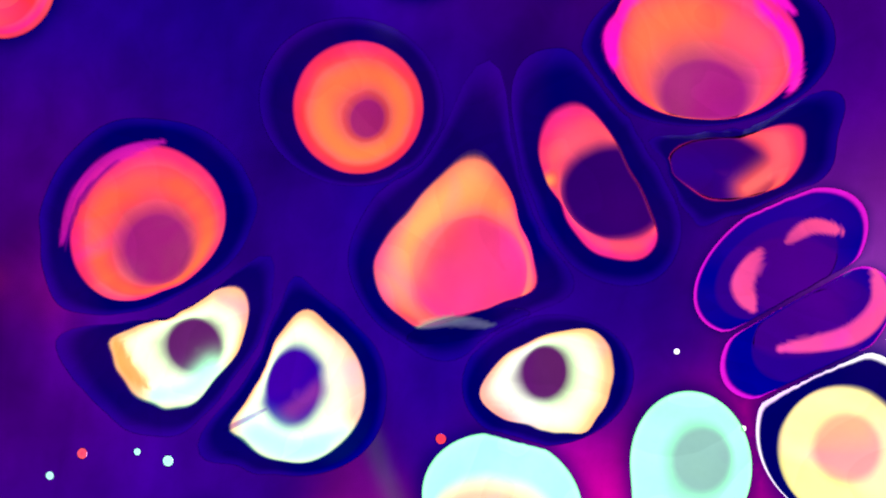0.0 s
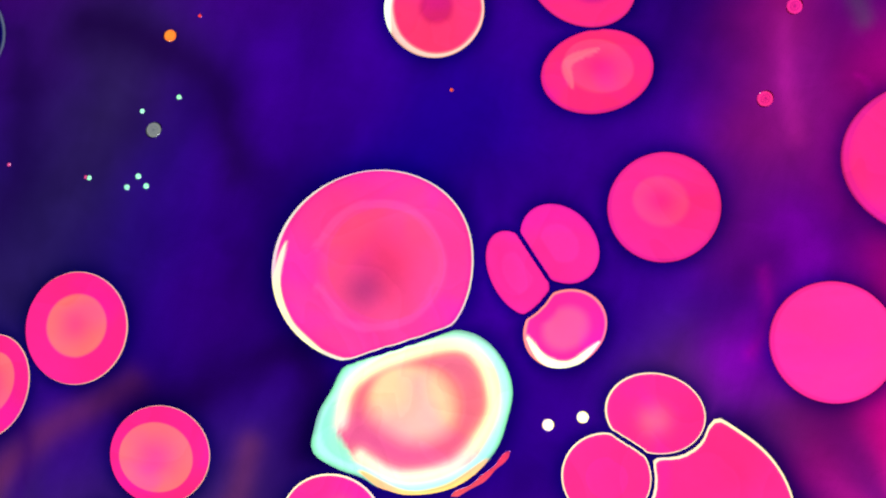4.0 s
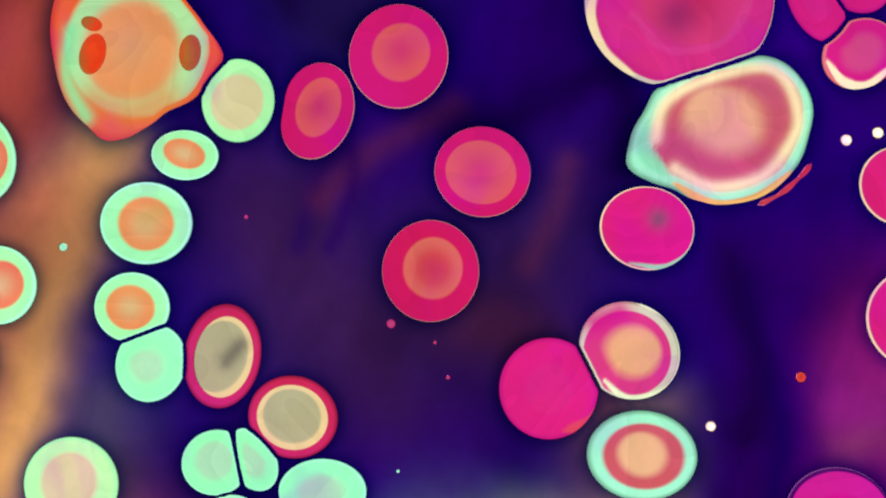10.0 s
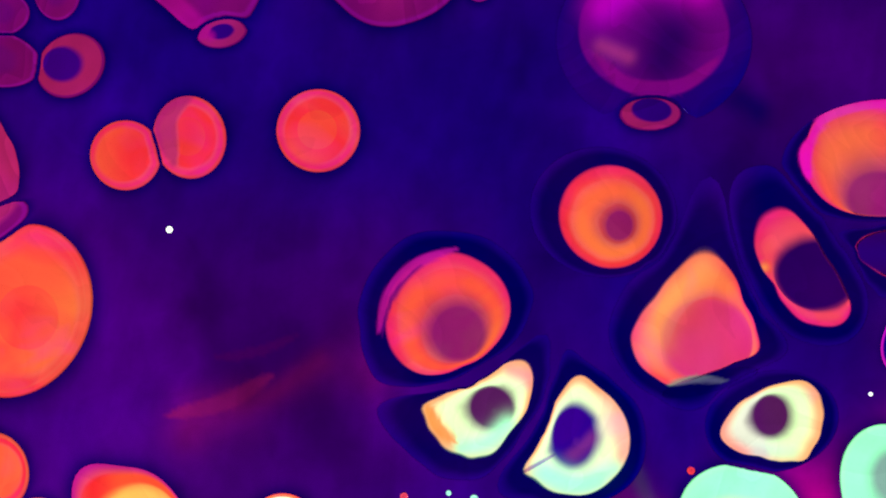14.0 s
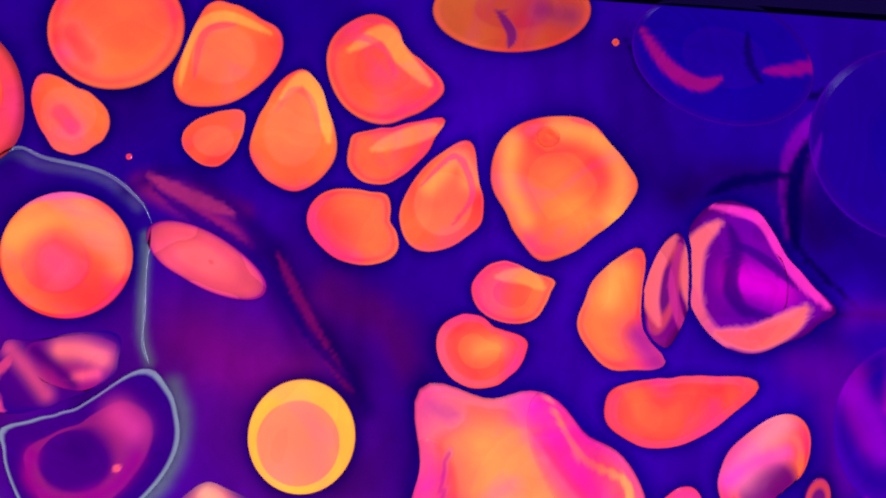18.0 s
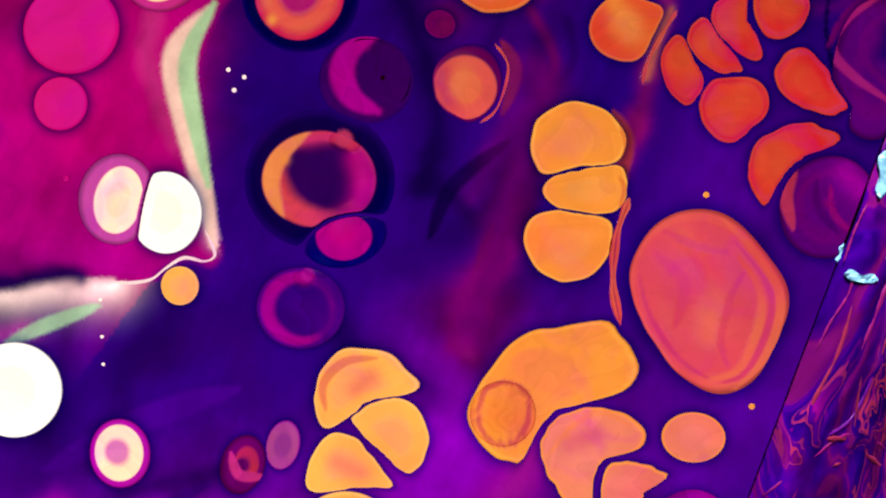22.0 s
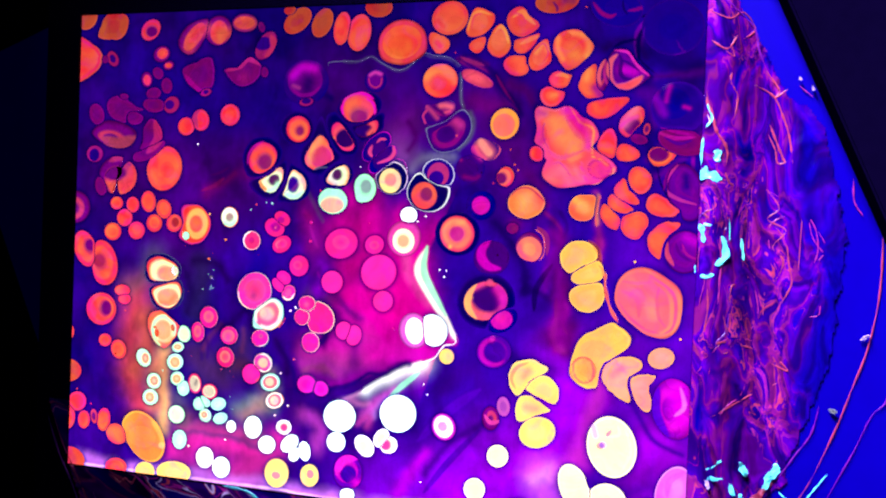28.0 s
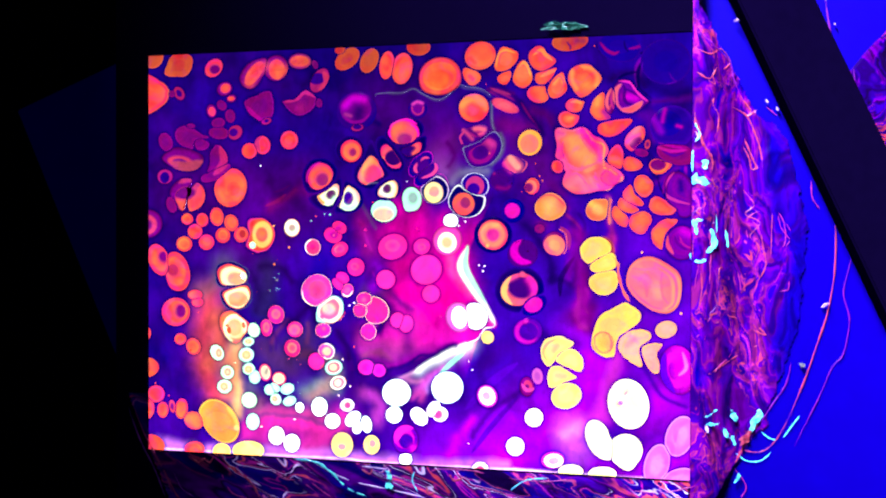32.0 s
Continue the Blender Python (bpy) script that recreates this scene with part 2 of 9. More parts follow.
# code: (material, what the drop looks like)
PAL = {
    "ORP": (dye("orange_dye", ORANGE, ORANGE, EMBER, lip=(0.92, 0.025, 0.095)), "glowing orange translucent paint drop"),
    "ORG": (dye("orange_rim_dye", (1.05, 0.088, 0.035), (1.05, 0.076, 0.035), (0.98, 0.063, 0.045), soft=0.15, lip=(0.97, 0.046, 0.07)), "orange translucent paint drop with a soft rosy edge"),
    "ORR": (dye("orange_ring_dye", (1, 0.101, 0.05), ORANGE, (1, 0.071, 0.05), soft=0.06), "orange paint drop with a ringed centre"),
    "ORD": (dye("dull_orange_dye", (0.55, 0.05, 0.025), (0.60, 0.06, 0.02), (0.75, 0.08, 0.03)), "dull orange paint drop at the panel edge"),
    "ORB": (dye("banded_orange_dye", (1.05, 0.101, 0.02), (1.08, 0.151, 0.03), (0.95, 0.067, 0.05), soft=0.12), "large orange drop with a pink band"),
    "ORB2": (dye("orange_disc_dye", (1, 0.084, 0.05), (1.08, 0.134, 0.03), ORANGE, soft=0.05), "round orange drop with a darker disc inside"),
    "ORC": (dye("orange_plum_dye", PLUM, (1.05, 0.109, 0.035), NAVY, soft=0.14, band=0.02, edge=FADE, fade=True, lip=(0.92, 0.025, 0.095)), "orange drop with a plum core in a dark ink cell"),
    "ORC2": (dye("orange_magenta_dye", (0.34, 0.012, 0.13), (1.05, 0.126, 0.05), NAVY, soft=0.14, band=0.02, edge=FADE, fade=True, lip=(0.92, 0.025, 0.095)), "wide orange drop with a magenta core in a dark cell"),
    "ORC3": (dye("orange_salmon_dye", (0.75, 0.04, 0.11), (1.1, 0.168, 0.05), NAVY, soft=0.10, band=0.02, edge=FADE, fade=True, lip=(1, 0.059, 0.07)), "pear-shaped orange drop with a salmon core in a dark cell"),
    "ORC4": (dye("orange_shade_dye", (0.40, 0.02, 0.04), ORANGE, EMBER, soft=0.2, lip=(0.92, 0.025, 0.095)), "orange drop with a soft wine-red centre"),
    "ORC5": (dye("amber_core_dye", (0.62, 0.02, 0.16), (1.1, 0.21, 0.09), NAVY, soft=0.08, band=0.02, edge=FADE, fade=True, lip=(0.92, 0.025, 0.095)), "amber drop with a red core in dark ink"),
    "ORK": (dye("orange_navy_dye", (0.03, 0.0, 0.09), (1, 0.067, 0.07), NAVY, soft=0.10, band=0.03, edge=FADE, fade=True, lip=(0.92, 0.025, 0.095)), "orange crescent round a navy core in a dark cell"),
    "ORK2": (dye("orange_ink_dye", (0.16, 0.002, 0.12), ORANGE, EMBER, soft=0.16, lip=(0.92, 0.025, 0.095)), "orange drop with an ink-blue stain inside"),
    "TWN": (dye("rose_crescent_dye", (0.05, 0.0, 0.15), (0.03, 0.0, 0.16), INK, edge=(0.65, 0.01, 0.42), soft=0.08, line=0.93), "rose crescents in an ink cell with a pink outline"),
    "ORY": (dye("yellow_heart_dye", (1, 0.126, 0.03), (1.15, 0.50, 0.07), (1, 0.076, 0.02), soft=0.09, blush=0.3, band=0.08, edge=(0.55, 0.01, 0.18)), "yellow bean-shaped drop with an orange border"),
    "YEO": (dye("gold_ring_dye", (1.1, 0.24, 0.08), (1.2, 0.45, 0.03), (1.2, 0.42, 0.03), soft=0.03, blush=0.3), "golden round drop with an orange disc"),
    "YEO2": (dye("gold_dye", (1.1, 0.26, 0.03), (1.15, 0.30, 0.02), (1.2, 0.45, 0.03), soft=0.2, blush=0.3), "large golden orange paint drop"),
    "YEO3": (dye("amber_dye", (1.15, 0.235, 0.04), (1.15, 0.202, 0.03), (1.15, 0.32, 0.06), soft=0.2, blush=0.3), "amber paint drop with a bright rim"),
    "YEY": (dye("pale_yellow_dye", (1.35, 0.70, 0.15), (1.4, 0.74, 0.10), (1.45, 0.90, 0.16), soft=0.2, folds=0.03, blush=0.6), "pale yellow translucent paint drop"),
    "YEL": (dye("yellow_dye", (1.25, 0.54, 0.08), (1.3, 0.54, 0.05), (1.4, 0.72, 0.08), soft=0.2, blush=0.3), "yellow translucent paint drop"),
    "YEP": (dye("yellow_pink_dye", (1.1, 0.25, 0.22), (1.4, 0.95, 0.13), (1.4, 0.9, 0.2)), "yellow drop with a small pink centre"),
    "YEC": (dye("tan_yellow_dye", (1.05, 0.36, 0.12), (0.66, 1.12, 0.36), NAVY, soft=0.11, band=0.03, edge=(0.10, 0.11, 0.17), lip=(1.0, 0.10, 0.02)), "tan and yellow drop in a dark cell with a grey outline"),
    "YGR": (dye("tan_green_dye", (1.10, 0.40, 0.13), (0.60, 1.10, 0.40), (1.1, 0.13, 0.02), soft=0.12, band=0.06, edge=EMBER, start=(0.95, 0.42, 0.15)), "large tan drop ringed in green and orange"),
    "GRC": (dye("lime_plum_dye", (0.10, 0.012, 0.09), (0.98, 1.32, 0.5), NAVY, soft=0.10, band=0.02, edge=FADE, fade=True, lip=(1.15, 0.50, 0.16)), "lime drop with a plum core in a dark cell"),
    "GRC2": (dye("lime_navy_dye", (0.04, 0.0, 0.22), (0.98, 1.3, 0.52), NAVY, soft=0.10, band=0.02, edge=FADE, fade=True, lip=(1.15, 0.50, 0.16)), "pointed lime drop with a navy core in a dark cell"),
    "GRE": (dye("mint_orange_dye", (1.2, 0.55, 0.26), MINT, (0.46, 1.45, 0.54), soft=0.12), "mint drop with an orange lower half"),
    "GRD": (dye("mint_dark_dye", (0.25, 0.45, 0.30), MINT, (0.46, 1.45, 0.54), soft=0.12), "mint drop with a grey-green core"),
    "GRB": (dye("mint_brown_dye", (0.45, 0.32, 0.18), (1.0, 1.5, 0.65), (1.1, 0.30, 0.05), soft=0.10, edge=(0.9, 0.08, 0.03)), "white-green drop with a brown core"),
    "GRN": (dye("mint_plain_dye", (0.55, 1.05, 0.55), MINT, (0.5, 1.4, 0.75), soft=0.15), "mint green paint drop"),
    "GRT": (dye("mint_tan_dye", (0.95, 0.85, 0.40), (0.60, 1.30, 0.48), (0.5, 1.3, 0.5), soft=0.08), "mint drop with a tan disc"),
    "GRO": (dye("mint_amber_dye", (1.1, 0.36, 0.12), (0.50, 1.35, 0.50), (0.6, 1.5, 0.8), soft=0.06, start=(0.95, 0.62, 0.25)), "mint-ringed drop with an amber centre"),
    "GRPK": (dye("mint_rose_dye", (1.15, 0.62, 0.30), (0.85, 0.14, 0.17), (0.50, 1.30, 0.75), soft=0.12, band=0.05), "rose drop with a cream heart and a mint rim"),
    "WHT": (dye("white_dye", (1.95, 1.95, 1.15), (1.9, 2.0, 1.3), (1.2, 1.9, 1.4), cloud=0.10, blush=0.1, folds=0.03), "glowing white paint drop"),
    "WHY": (dye("ivory_dye", (1.6, 1.35, 0.42), (1.65, 1.5, 0.6), WHITE, soft=0.2, cloud=0.08), "ivory white paint drop"),
    "CRM": (dye("cream_dye", (1.45, 1.15, 0.36), (1.5, 1.2, 0.38), (1.6, 1.4, 0.55), soft=0.2, cloud=0.12, blush=0.3), "pale cream translucent paint drop"),
    "WHP": (dye("white_rose_dye", (0.75, 0.05, 0.20), (1.6, 1.1, 0.6), WHITE, soft=0.10), "white drop with a rose core"),
    "WHM": (dye("white_magenta_dye", (0.95, 0.35, 0.60), (1.7, 1.4, 0.7), (0.65, 0.02, 0.50), soft=0.10), "white drop in a magenta ring"),
    "CELW": (dye("yellow_cell_dye", (1.1, 0.50, 0.14), (1.2, 1.05, 0.22), NAVY, edge=(1.0, 0.9, 0.8), soft=0.08, band=0.04), "yellow drop in a navy cell with a white outline"),
    "CELW2": (dye("ink_cell_dye", (0.03, 0.0, 0.20), (0.50, 0.03, 0.16), INK, edge=(0.9, 1.0, 0.9), soft=0.05), "rose crescent in an ink cell with a white outline"),
    "CELW3": (dye("orange_cell_dye", (0.30, 0.02, 0.09), (0.90, 0.09, 0.05), NAVY, edge=(1.0, 1.2, 0.8), soft=0.08), "orange drop in a navy cell with a white outline"),
    "CELG": (dye("violet_cell_dye", (0.05, 0.0, 0.15), (0.26, 0.01, 0.14), (0.035, 0.0, 0.15), edge=(0.20, 0.22, 0.28), soft=0.10), "dark violet drop in a cell with a grey outline"),
    "CELP": (dye("cream_cell_dye", (1.2, 0.55, 0.20), (1.7, 1.5, 0.6), (0.90, 0.06, 0.34), soft=0.12), "cream drop in a pink halo"),
    "CEPW": (dye("white_cell_dye", (1.6, 1.45, 0.7), (1.7, 1.55, 0.85), (0.80, 0.12, 0.50)), "white drop in a pale violet halo"),
    "CELV": (dye("dusk_cell_dye", (0.05, 0.0, 0.16), (0.38, 0.006, 0.24), INK, edge=FADE, fade=True, soft=0.12, folds=0.14), "dusky violet drop in dark ink"),
    "CELV2": (dye("magenta_cell_dye", (0.75, 0.012, 0.26), (0.65, 0.01, 0.30), INK, edge=FADE, fade=True, soft=0.12, folds=0.14), "magenta drop in dark ink"),
    "CELV3": (dye("ring_cell_dye", (0.03, 0.0, 0.12), (0.95, 0.10, 0.14), NAVY, edge=FADE, fade=True, soft=0.11), "rose and orange ring round a navy core"),
    "VIO": (dye("violet_dye", (0.16, 0.003, 0.13), DIMV, (0.26, 0.004, 0.20), soft=0.15, cloud=0.35, folds=0.14), "dusky violet paint drop"),
    "VIK": (dye("violet_ink_dye", (0.03, 0.0, 0.16), (0.38, 0.012, 0.12), DIMV, soft=0.08, cloud=0.3, folds=0.14), "violet drop with an ink-blue core"),
    "VIR": (dye("violet_orange_dye", (1.05, 0.084, 0.045), (1, 0.071, 0.06), (0.22, 0.003, 0.16), soft=0.1, band=0.08, cloud=0.3, folds=0.14), "orange drop in a violet skin"),
    "VIR2": (dye("violet_rust_dye", (0.15, 0.005, 0.14), (0.62, 0.04, 0.09), (0.18, 0.002, 0.16), soft=0.14, band=0.08, cloud=0.35, folds=0.14), "violet drop with a rust-red crescent"),
    "VIM": (dye("magenta_ring_dye", (0.05, 0.0, 0.24), (0.50, 0.008, 0.34), (0.12, 0.0, 0.30), soft=0.10, band=0.10, cloud=0.3, folds=0.14), "magenta ring of paint in blue ink"),
    "VIP": (dye("pale_violet_dye", (0.40, 0.06, 0.35), (0.55, 0.10, 0.36), (0.40, 0.02, 0.40), soft=0.2), "pale violet paint drop"),
    "PVI": (dye("lilac_dye", (0.85, 0.20, 0.70), (0.75, 0.12, 0.62), (1.0, 0.30, 0.80), soft=0.2), "lilac pink paint drop"),
    "NAV": (dye("navy_dye", (0.010, 0.0, 0.24), (0.014, 0.0, 0.24), (0.02, 0.0, 0.22), soft=0.3, cloud=0.3, edge=(0.05, 0.0, 0.28), fade=True, folds=0.06, drift_hue=0.0, blush=0.0), "navy blue paint drop"),
    "PKB": (dye("bright_pink_dye", (1.0, 0.03, 0.29), (1.0, 0.03, 0.29), (0.92, 0.02, 0.26), folds=0.02, blush=0.4), "bright pink translucent paint drop in the pink ink"),
    "DIM": (dye("dim_violet_dye", (0.05, 0.0, 0.13), (0.055, 0.0, 0.14), (0.04, 0.0, 0.15), edge=FADE, fade=True, soft=0.2, folds=0.1), "dim violet drop that melts into the ink"),
    "DUS": (dye("dusk_skin_dye", (0.17, 0.002, 0.19), (0.16, 0.002, 0.19), (0.02, 0.0, 0.15), edge=FADE, fade=True, soft=0.2, folds=0.08), "violet drop with a bright magenta cap in dark ink"),
    "ROB": (dye("rosy_shade_dye", (0.30, 0.006, 0.16), (0.16, 0.003, 0.16), (0.05, 0.0, 0.15), edge=FADE, fade=True, soft=0.2), "peach and rose blob in a dusky violet skin"),
    "VIA": (dye("amber_skin_dye", (1.1, 0.25, 0.08), (1.05, 0.20, 0.10), (0.17, 0.002, 0.12), soft=0.1, band=0.04, edge=FADE, fade=True), "amber drop in a thin maroon skin with bright folds"),
    "ORC6": (dye("orange_bitten_dye", (0.20, 0.004, 0.11), (1.08, 0.168, 0.08), EMBER, soft=0.12, lip=(0.92, 0.025, 0.095)), "orange drop with a plum bite at one side"),
    "SHD": (dye("shell_shade_dye", (0.16, 0.0, 0.26), (0.20, 0.002, 0.24), (0.16, 0.001, 0.24), soft=0.2, band=0.08, cloud=0.3, folds=0.08), "shell-shaped violet drop with orange and magenta folds"),
    "GRPW": (dye("cream_rose_dye", (1.2, 0.75, 0.33), (0.95, 0.18, 0.17), (1.5, 1.35, 0.75), soft=0.12, band=0.05), "rose drop with a cream heart and a cream rim"),
    "PK": (dye("pink_dye", (0.95, 0.028, 0.25), PINK, (0.80, 0.015, 0.24)), "hot pink translucent paint drop"),
    "PKC": (dye("pink_ring_dye", (0.95, 0.05, 0.22), PINK, (0.80, 0.015, 0.24), soft=0.05, start=PINK), "pink drop with a faint ring inside"),
    "PKK": (dye("pink_ink_dye", (0.50, 0.008, 0.22), PINK, (0.85, 0.02, 0.26), soft=0.16), "pink drop with a dark violet stain"),
    "PKM": (dye("pink_moon_dye", (0.70, 0.015, 0.16), (0.95, 0.035, 0.20), (1.2, 0.55, 0.45), soft=0.06), "pink drop with a pale moon edge"),
    "PKR": (dye("pink_pale_rim_dye", PINK, PINK, (0.88, 0.03, 0.22), edge=(1.25, 0.95, 0.5), soft=0.2, line=0.78), "pink drop with a thin cream rim"),
    "PKR2": (dye("pink_disc_dye", (0.95, 0.13, 0.15), (0.85, 0.015, 0.19), (0.80, 0.015, 0.19), soft=0.03, start=(0.85, 0.06, 0.19), edge=(0.82, 0.45, 0.30), line=0.88), "pink drop with a coral disc and a pale rim"),
    "PKL": (dye("pink_large_dye", (0.95, 0.06, 0.24), (0.95, 0.04, 0.24), (0.85, 0.03, 0.25), soft=0.08, band=0.06, start=(0.88, 0.04, 0.22), edge=(0.86, 0.75, 0.55), line=0.84), "large pink drop with a grey-green edge"),
    "PKT": (dye("pink_tan_dye", (0.60, 0.55, 0.28), (1.1, 0.8, 0.35), (0.80, 0.03, 0.18), soft=0.10, band=0.02), "tan-hearted drop in a pink ring"),
    "PKW": (dye("pink_cream_dye", (1.1, 0.55, 0.25), (0.95, 0.06, 0.24), (0.9, 0.9, 0.55), soft=0.12), "pink drop with a cream heart"),
    "PKY": (dye("pink_yellow_dye", ROSE, PINK, (1.1, 0.30, 0.25), soft=0.2), "pink drop with a yellowish edge"),
    "PKD": (dye("magenta_dye", (0.85, 0.012, 0.36), (0.85, 0.02, 0.40), (0.10, 0.005, 0.16), edge=(0.42, 0.12, 0.36), band=0.02, line=0.90), "magenta drop with a dark rim"),
    "PKV": (dye("rose_bead_dye", (0.45, 0.01, 0.20), (0.75, 0.06, 0.22), (0.8, 0.10, 0.3)), "small rose bead of paint"),
    "PEY": (dye("peach_dye", (1.15, 0.34, 0.20), (1.15, 0.36, 0.16), (1.3, 0.52, 0.08), soft=0.2), "peach paint drop with a yellow rim"),
    "PEB": (dye("banded_peach_dye", (1.05, 0.14, 0.13), (1.05, 0.13, 0.13), (1.1, 0.168, 0.11), soft=0.16, band=0.05, blush=0.6, folds=0.03), "large peach drop with curved bands"),
    "BAN": (dye("banana_dye", (1.2, 0.40, 0.08), (1.25, 0.50, 0.05), (1.35, 0.64, 0.06), soft=0.25, blush=0.3), "yellow banana-shaped paint drop"),
    "SPL": (dye("splash_dye", (1.05, 0.143, 0.06), (1, 0.084, 0.08), (0.95, 0.06, 0.18), soft=0.26, band=0.12, cloud=0.15, folds=0.03), "large orange splash of paint with pink folds"),
    "OVP": (dye("rosy_glaze", (2.25, 1.7, 2.1), (2.3, 1.75, 2.0), (2.05, 1.25, 1.6), soft=0.2), "rosy bubble lying in a larger drop"),
    "OVY": (dye("clear_glaze", (2.3, 2.0, 1.9), (2.35, 2.2, 2.1), (2.2, 1.7, 1.6), soft=0.2), "small clear bubble lying in a larger drop"),
    "OVK": (dye("pink_fold_glaze", (2.3, 1.0, 2.4), (2.3, 1.3, 2.4), (2.4, 2.4, 2.4), soft=0.25, band=0.3), "pink fold lying in a larger drop"),
    "OVV": (dye("violet_glaze", (1.1, 0.7, 1.9), (1.4, 1.0, 2.0), (1.7, 1.3, 2.1), soft=0.25), "violet stain lying on a pale drop"),
    "THG": (dye("grey_thread", (0.14, 0.15, 0.22), (0.14, 0.15, 0.22), (0.14, 0.15, 0.22)), "thin grey thread of oil between sheets of ink"),
    "THP": (dye("pink_thread", (0.7, 0.03, 0.45), (0.7, 0.03, 0.45), (0.7, 0.03, 0.45)), "thin pink thread of oil between sheets of ink"),
    "THW": (dye("white_thread", (1.2, 1.3, 1.0), (1.2, 1.3, 1.0), (1.2, 1.3, 1.0)), "thin white thread of oil between sheets of ink"),
    "THR": (dye("red_thread", (0.8, 0.06, 0.05), (0.8, 0.06, 0.05), (0.8, 0.06, 0.05)), "short red thread of oil beside a drop"),
    "THA": (dye("amber_thread", (0.95, 0.16, 0.09), (0.95, 0.15, 0.08), (0.75, 0.05, 0.12), soft=0.2), "soft amber thread of paint beside the drops"),
    "WSP": (dye("coral_wisp_dye", (0.95, 0.10, 0.10), (0.85, 0.07, 0.10), (0.35, 0.008, 0.16), soft=0.2, band=0.12, edge=FADE, fade=True, cloud=0.3, folds=0.2), "soft coral wisp of paint drawn out in the ink"),
    "GRY": (dye("grey_bead_dye", (0.20, 0.20, 0.18), (0.20, 0.20, 0.18), (0.2, 0.2, 0.2)), "dull grey bead of oil"),
    "RED": (dye("red_spot_dye", (2.4, 0.36, 0.18), (2.4, 0.30, 0.15), (2.4, 0.45, 0.25)), "red-orange stain on a tan drop"),
}

# ---- the drops: all measures in millimetres and degrees ----
MM = 0.001
XL, XR, PH0, PH1 = -99.59, 101.58, -73.15, 78.37        # edges of the lit panel
STEPS = 96
ANG = np.arange(STEPS) * 2 * np.pi / STEPS
SPECS = []
MODE = ["plain"]


def drop(x, y, rx, ry, rot, code, inner=None, core=None, bumps=(), inner_bumps=(), yields=False):
    """A drop of paint; one that yields takes on the outline of its neighbours."""
    SPECS.append(dict(c=np.array([x, y]), r=(rx, ry), rot=rot, code=code, inner=inner, core=core, bumps=bumps,
                      ib=inner_bumps, mode=MODE[0], yields=yields))


def radius(spec_r, rot, bumps, ang):
    """The radius of an oval with bumps and dents at these angles."""
    a = ang - radians(rot)
    base = spec_r[0] * spec_r[1] / np.sqrt((spec_r[1] * np.cos(a)) ** 2 + (spec_r[0] * np.sin(a)) ** 2)
    for at, amount, width in bumps:
        off = (ang - radians(at) + np.pi) % (2 * np.pi) - np.pi
        base = base * (1 + amount * np.exp(-(off / radians(width)) ** 2))
    return base


STAINS = []


def smooth_line(pts, per=10):
    """A smooth line through points of the plane."""
    p = np.array(pts, dtype=float).reshape(-1, 2)
    q = []
    for s in np.linspace(0, len(p) - 1, per * (len(p) - 1) + 1):
        i = min(int(s), len(p) - 2)
        f = s - i
        a, b, c, d = p[max(i - 1, 0)], p[i], p[i + 1], p[min(i + 2, len(p) - 1)]
        q.append(0.5 * ((2 * b) + (c - a) * f + (2 * a - 5 * b + 4 * c - d) * f * f + (3 * b - a - 3 * c + d) * f ** 3))
    q = np.array(q)
    tang = np.gradient(q, axis=0)
    return q, np.stack([-tang[:, 1], tang[:, 0]], -1) / np.maximum(np.hypot(*tang.T), 1e-9)[:, None]


def stain(color, strength, width, *pts, style="soft"):
    """Dye of another colour drawn through the drops along a line: a soft trail, a line with crisp borders, a
    taper that thins out at both ends, or an edge that is crisp on its left and fades to its right."""
    STAINS.append((np.array(color), strength, width, np.array(pts, dtype=float).reshape(-1, 2), style))


def trail(x, y, pts):
    """Distance of places from a line, the side of it on which they lie, and how far along it."""
    best, side, along = np.full(x.shape, 1e9), np.ones(x.shape), np.zeros(x.shape)
    line = smooth_line(pts, 6)[0] if len(pts) > 1 else np.stack([pts[0], pts[0] + 1e-4])
    for n, (p, q) in enumerate(zip(line[:-1], line[1:])):
        v = q - p
        t = np.clip(((x - p[0]) * v[0] + (y - p[1]) * v[1]) / max(v @ v, 1e-12), 0, 1)
        d = np.hypot(x - p[0] - t * v[0], y - p[1] - t * v[1])
        cross = (x - p[0]) * v[1] - (y - p[1]) * v[0]
        closer = d < best - 1e-9
        side[closer] = np.sign(cross[closer])
        along[closer] = ((n + t) / (len(line) - 1))[closer]
        best = np.minimum(best, d)
    return best, side, along


def trail_share(x, y, pts, width, style):
    """How much of a trail lies at these places."""
    best, _, along = trail(x, y, pts)
    style = style.replace(" free", "")
    if style == "line":
        return np.clip((width - best) / (0.35 * width) + 0.5, 0, 1)
    if style == "taper":
        w = width * np.sqrt(np.maximum(np.sin(np.pi * np.clip(along, 0.03, 0.97)), 0.02))
        return np.clip((w - best) / (0.4 * width) + 0.5, 0, 1)
    return np.exp(-1.2 * (best / width) ** 2)


def inside(spec, points):
    """How far out points lie in a drop: 1 on its outline."""
    d = points - spec["c"]
    return np.hypot(d[..., 0], d[..., 1]) / radius(spec["r"], spec["rot"], spec["bumps"], np.arctan2(d[..., 1], d[..., 0]))


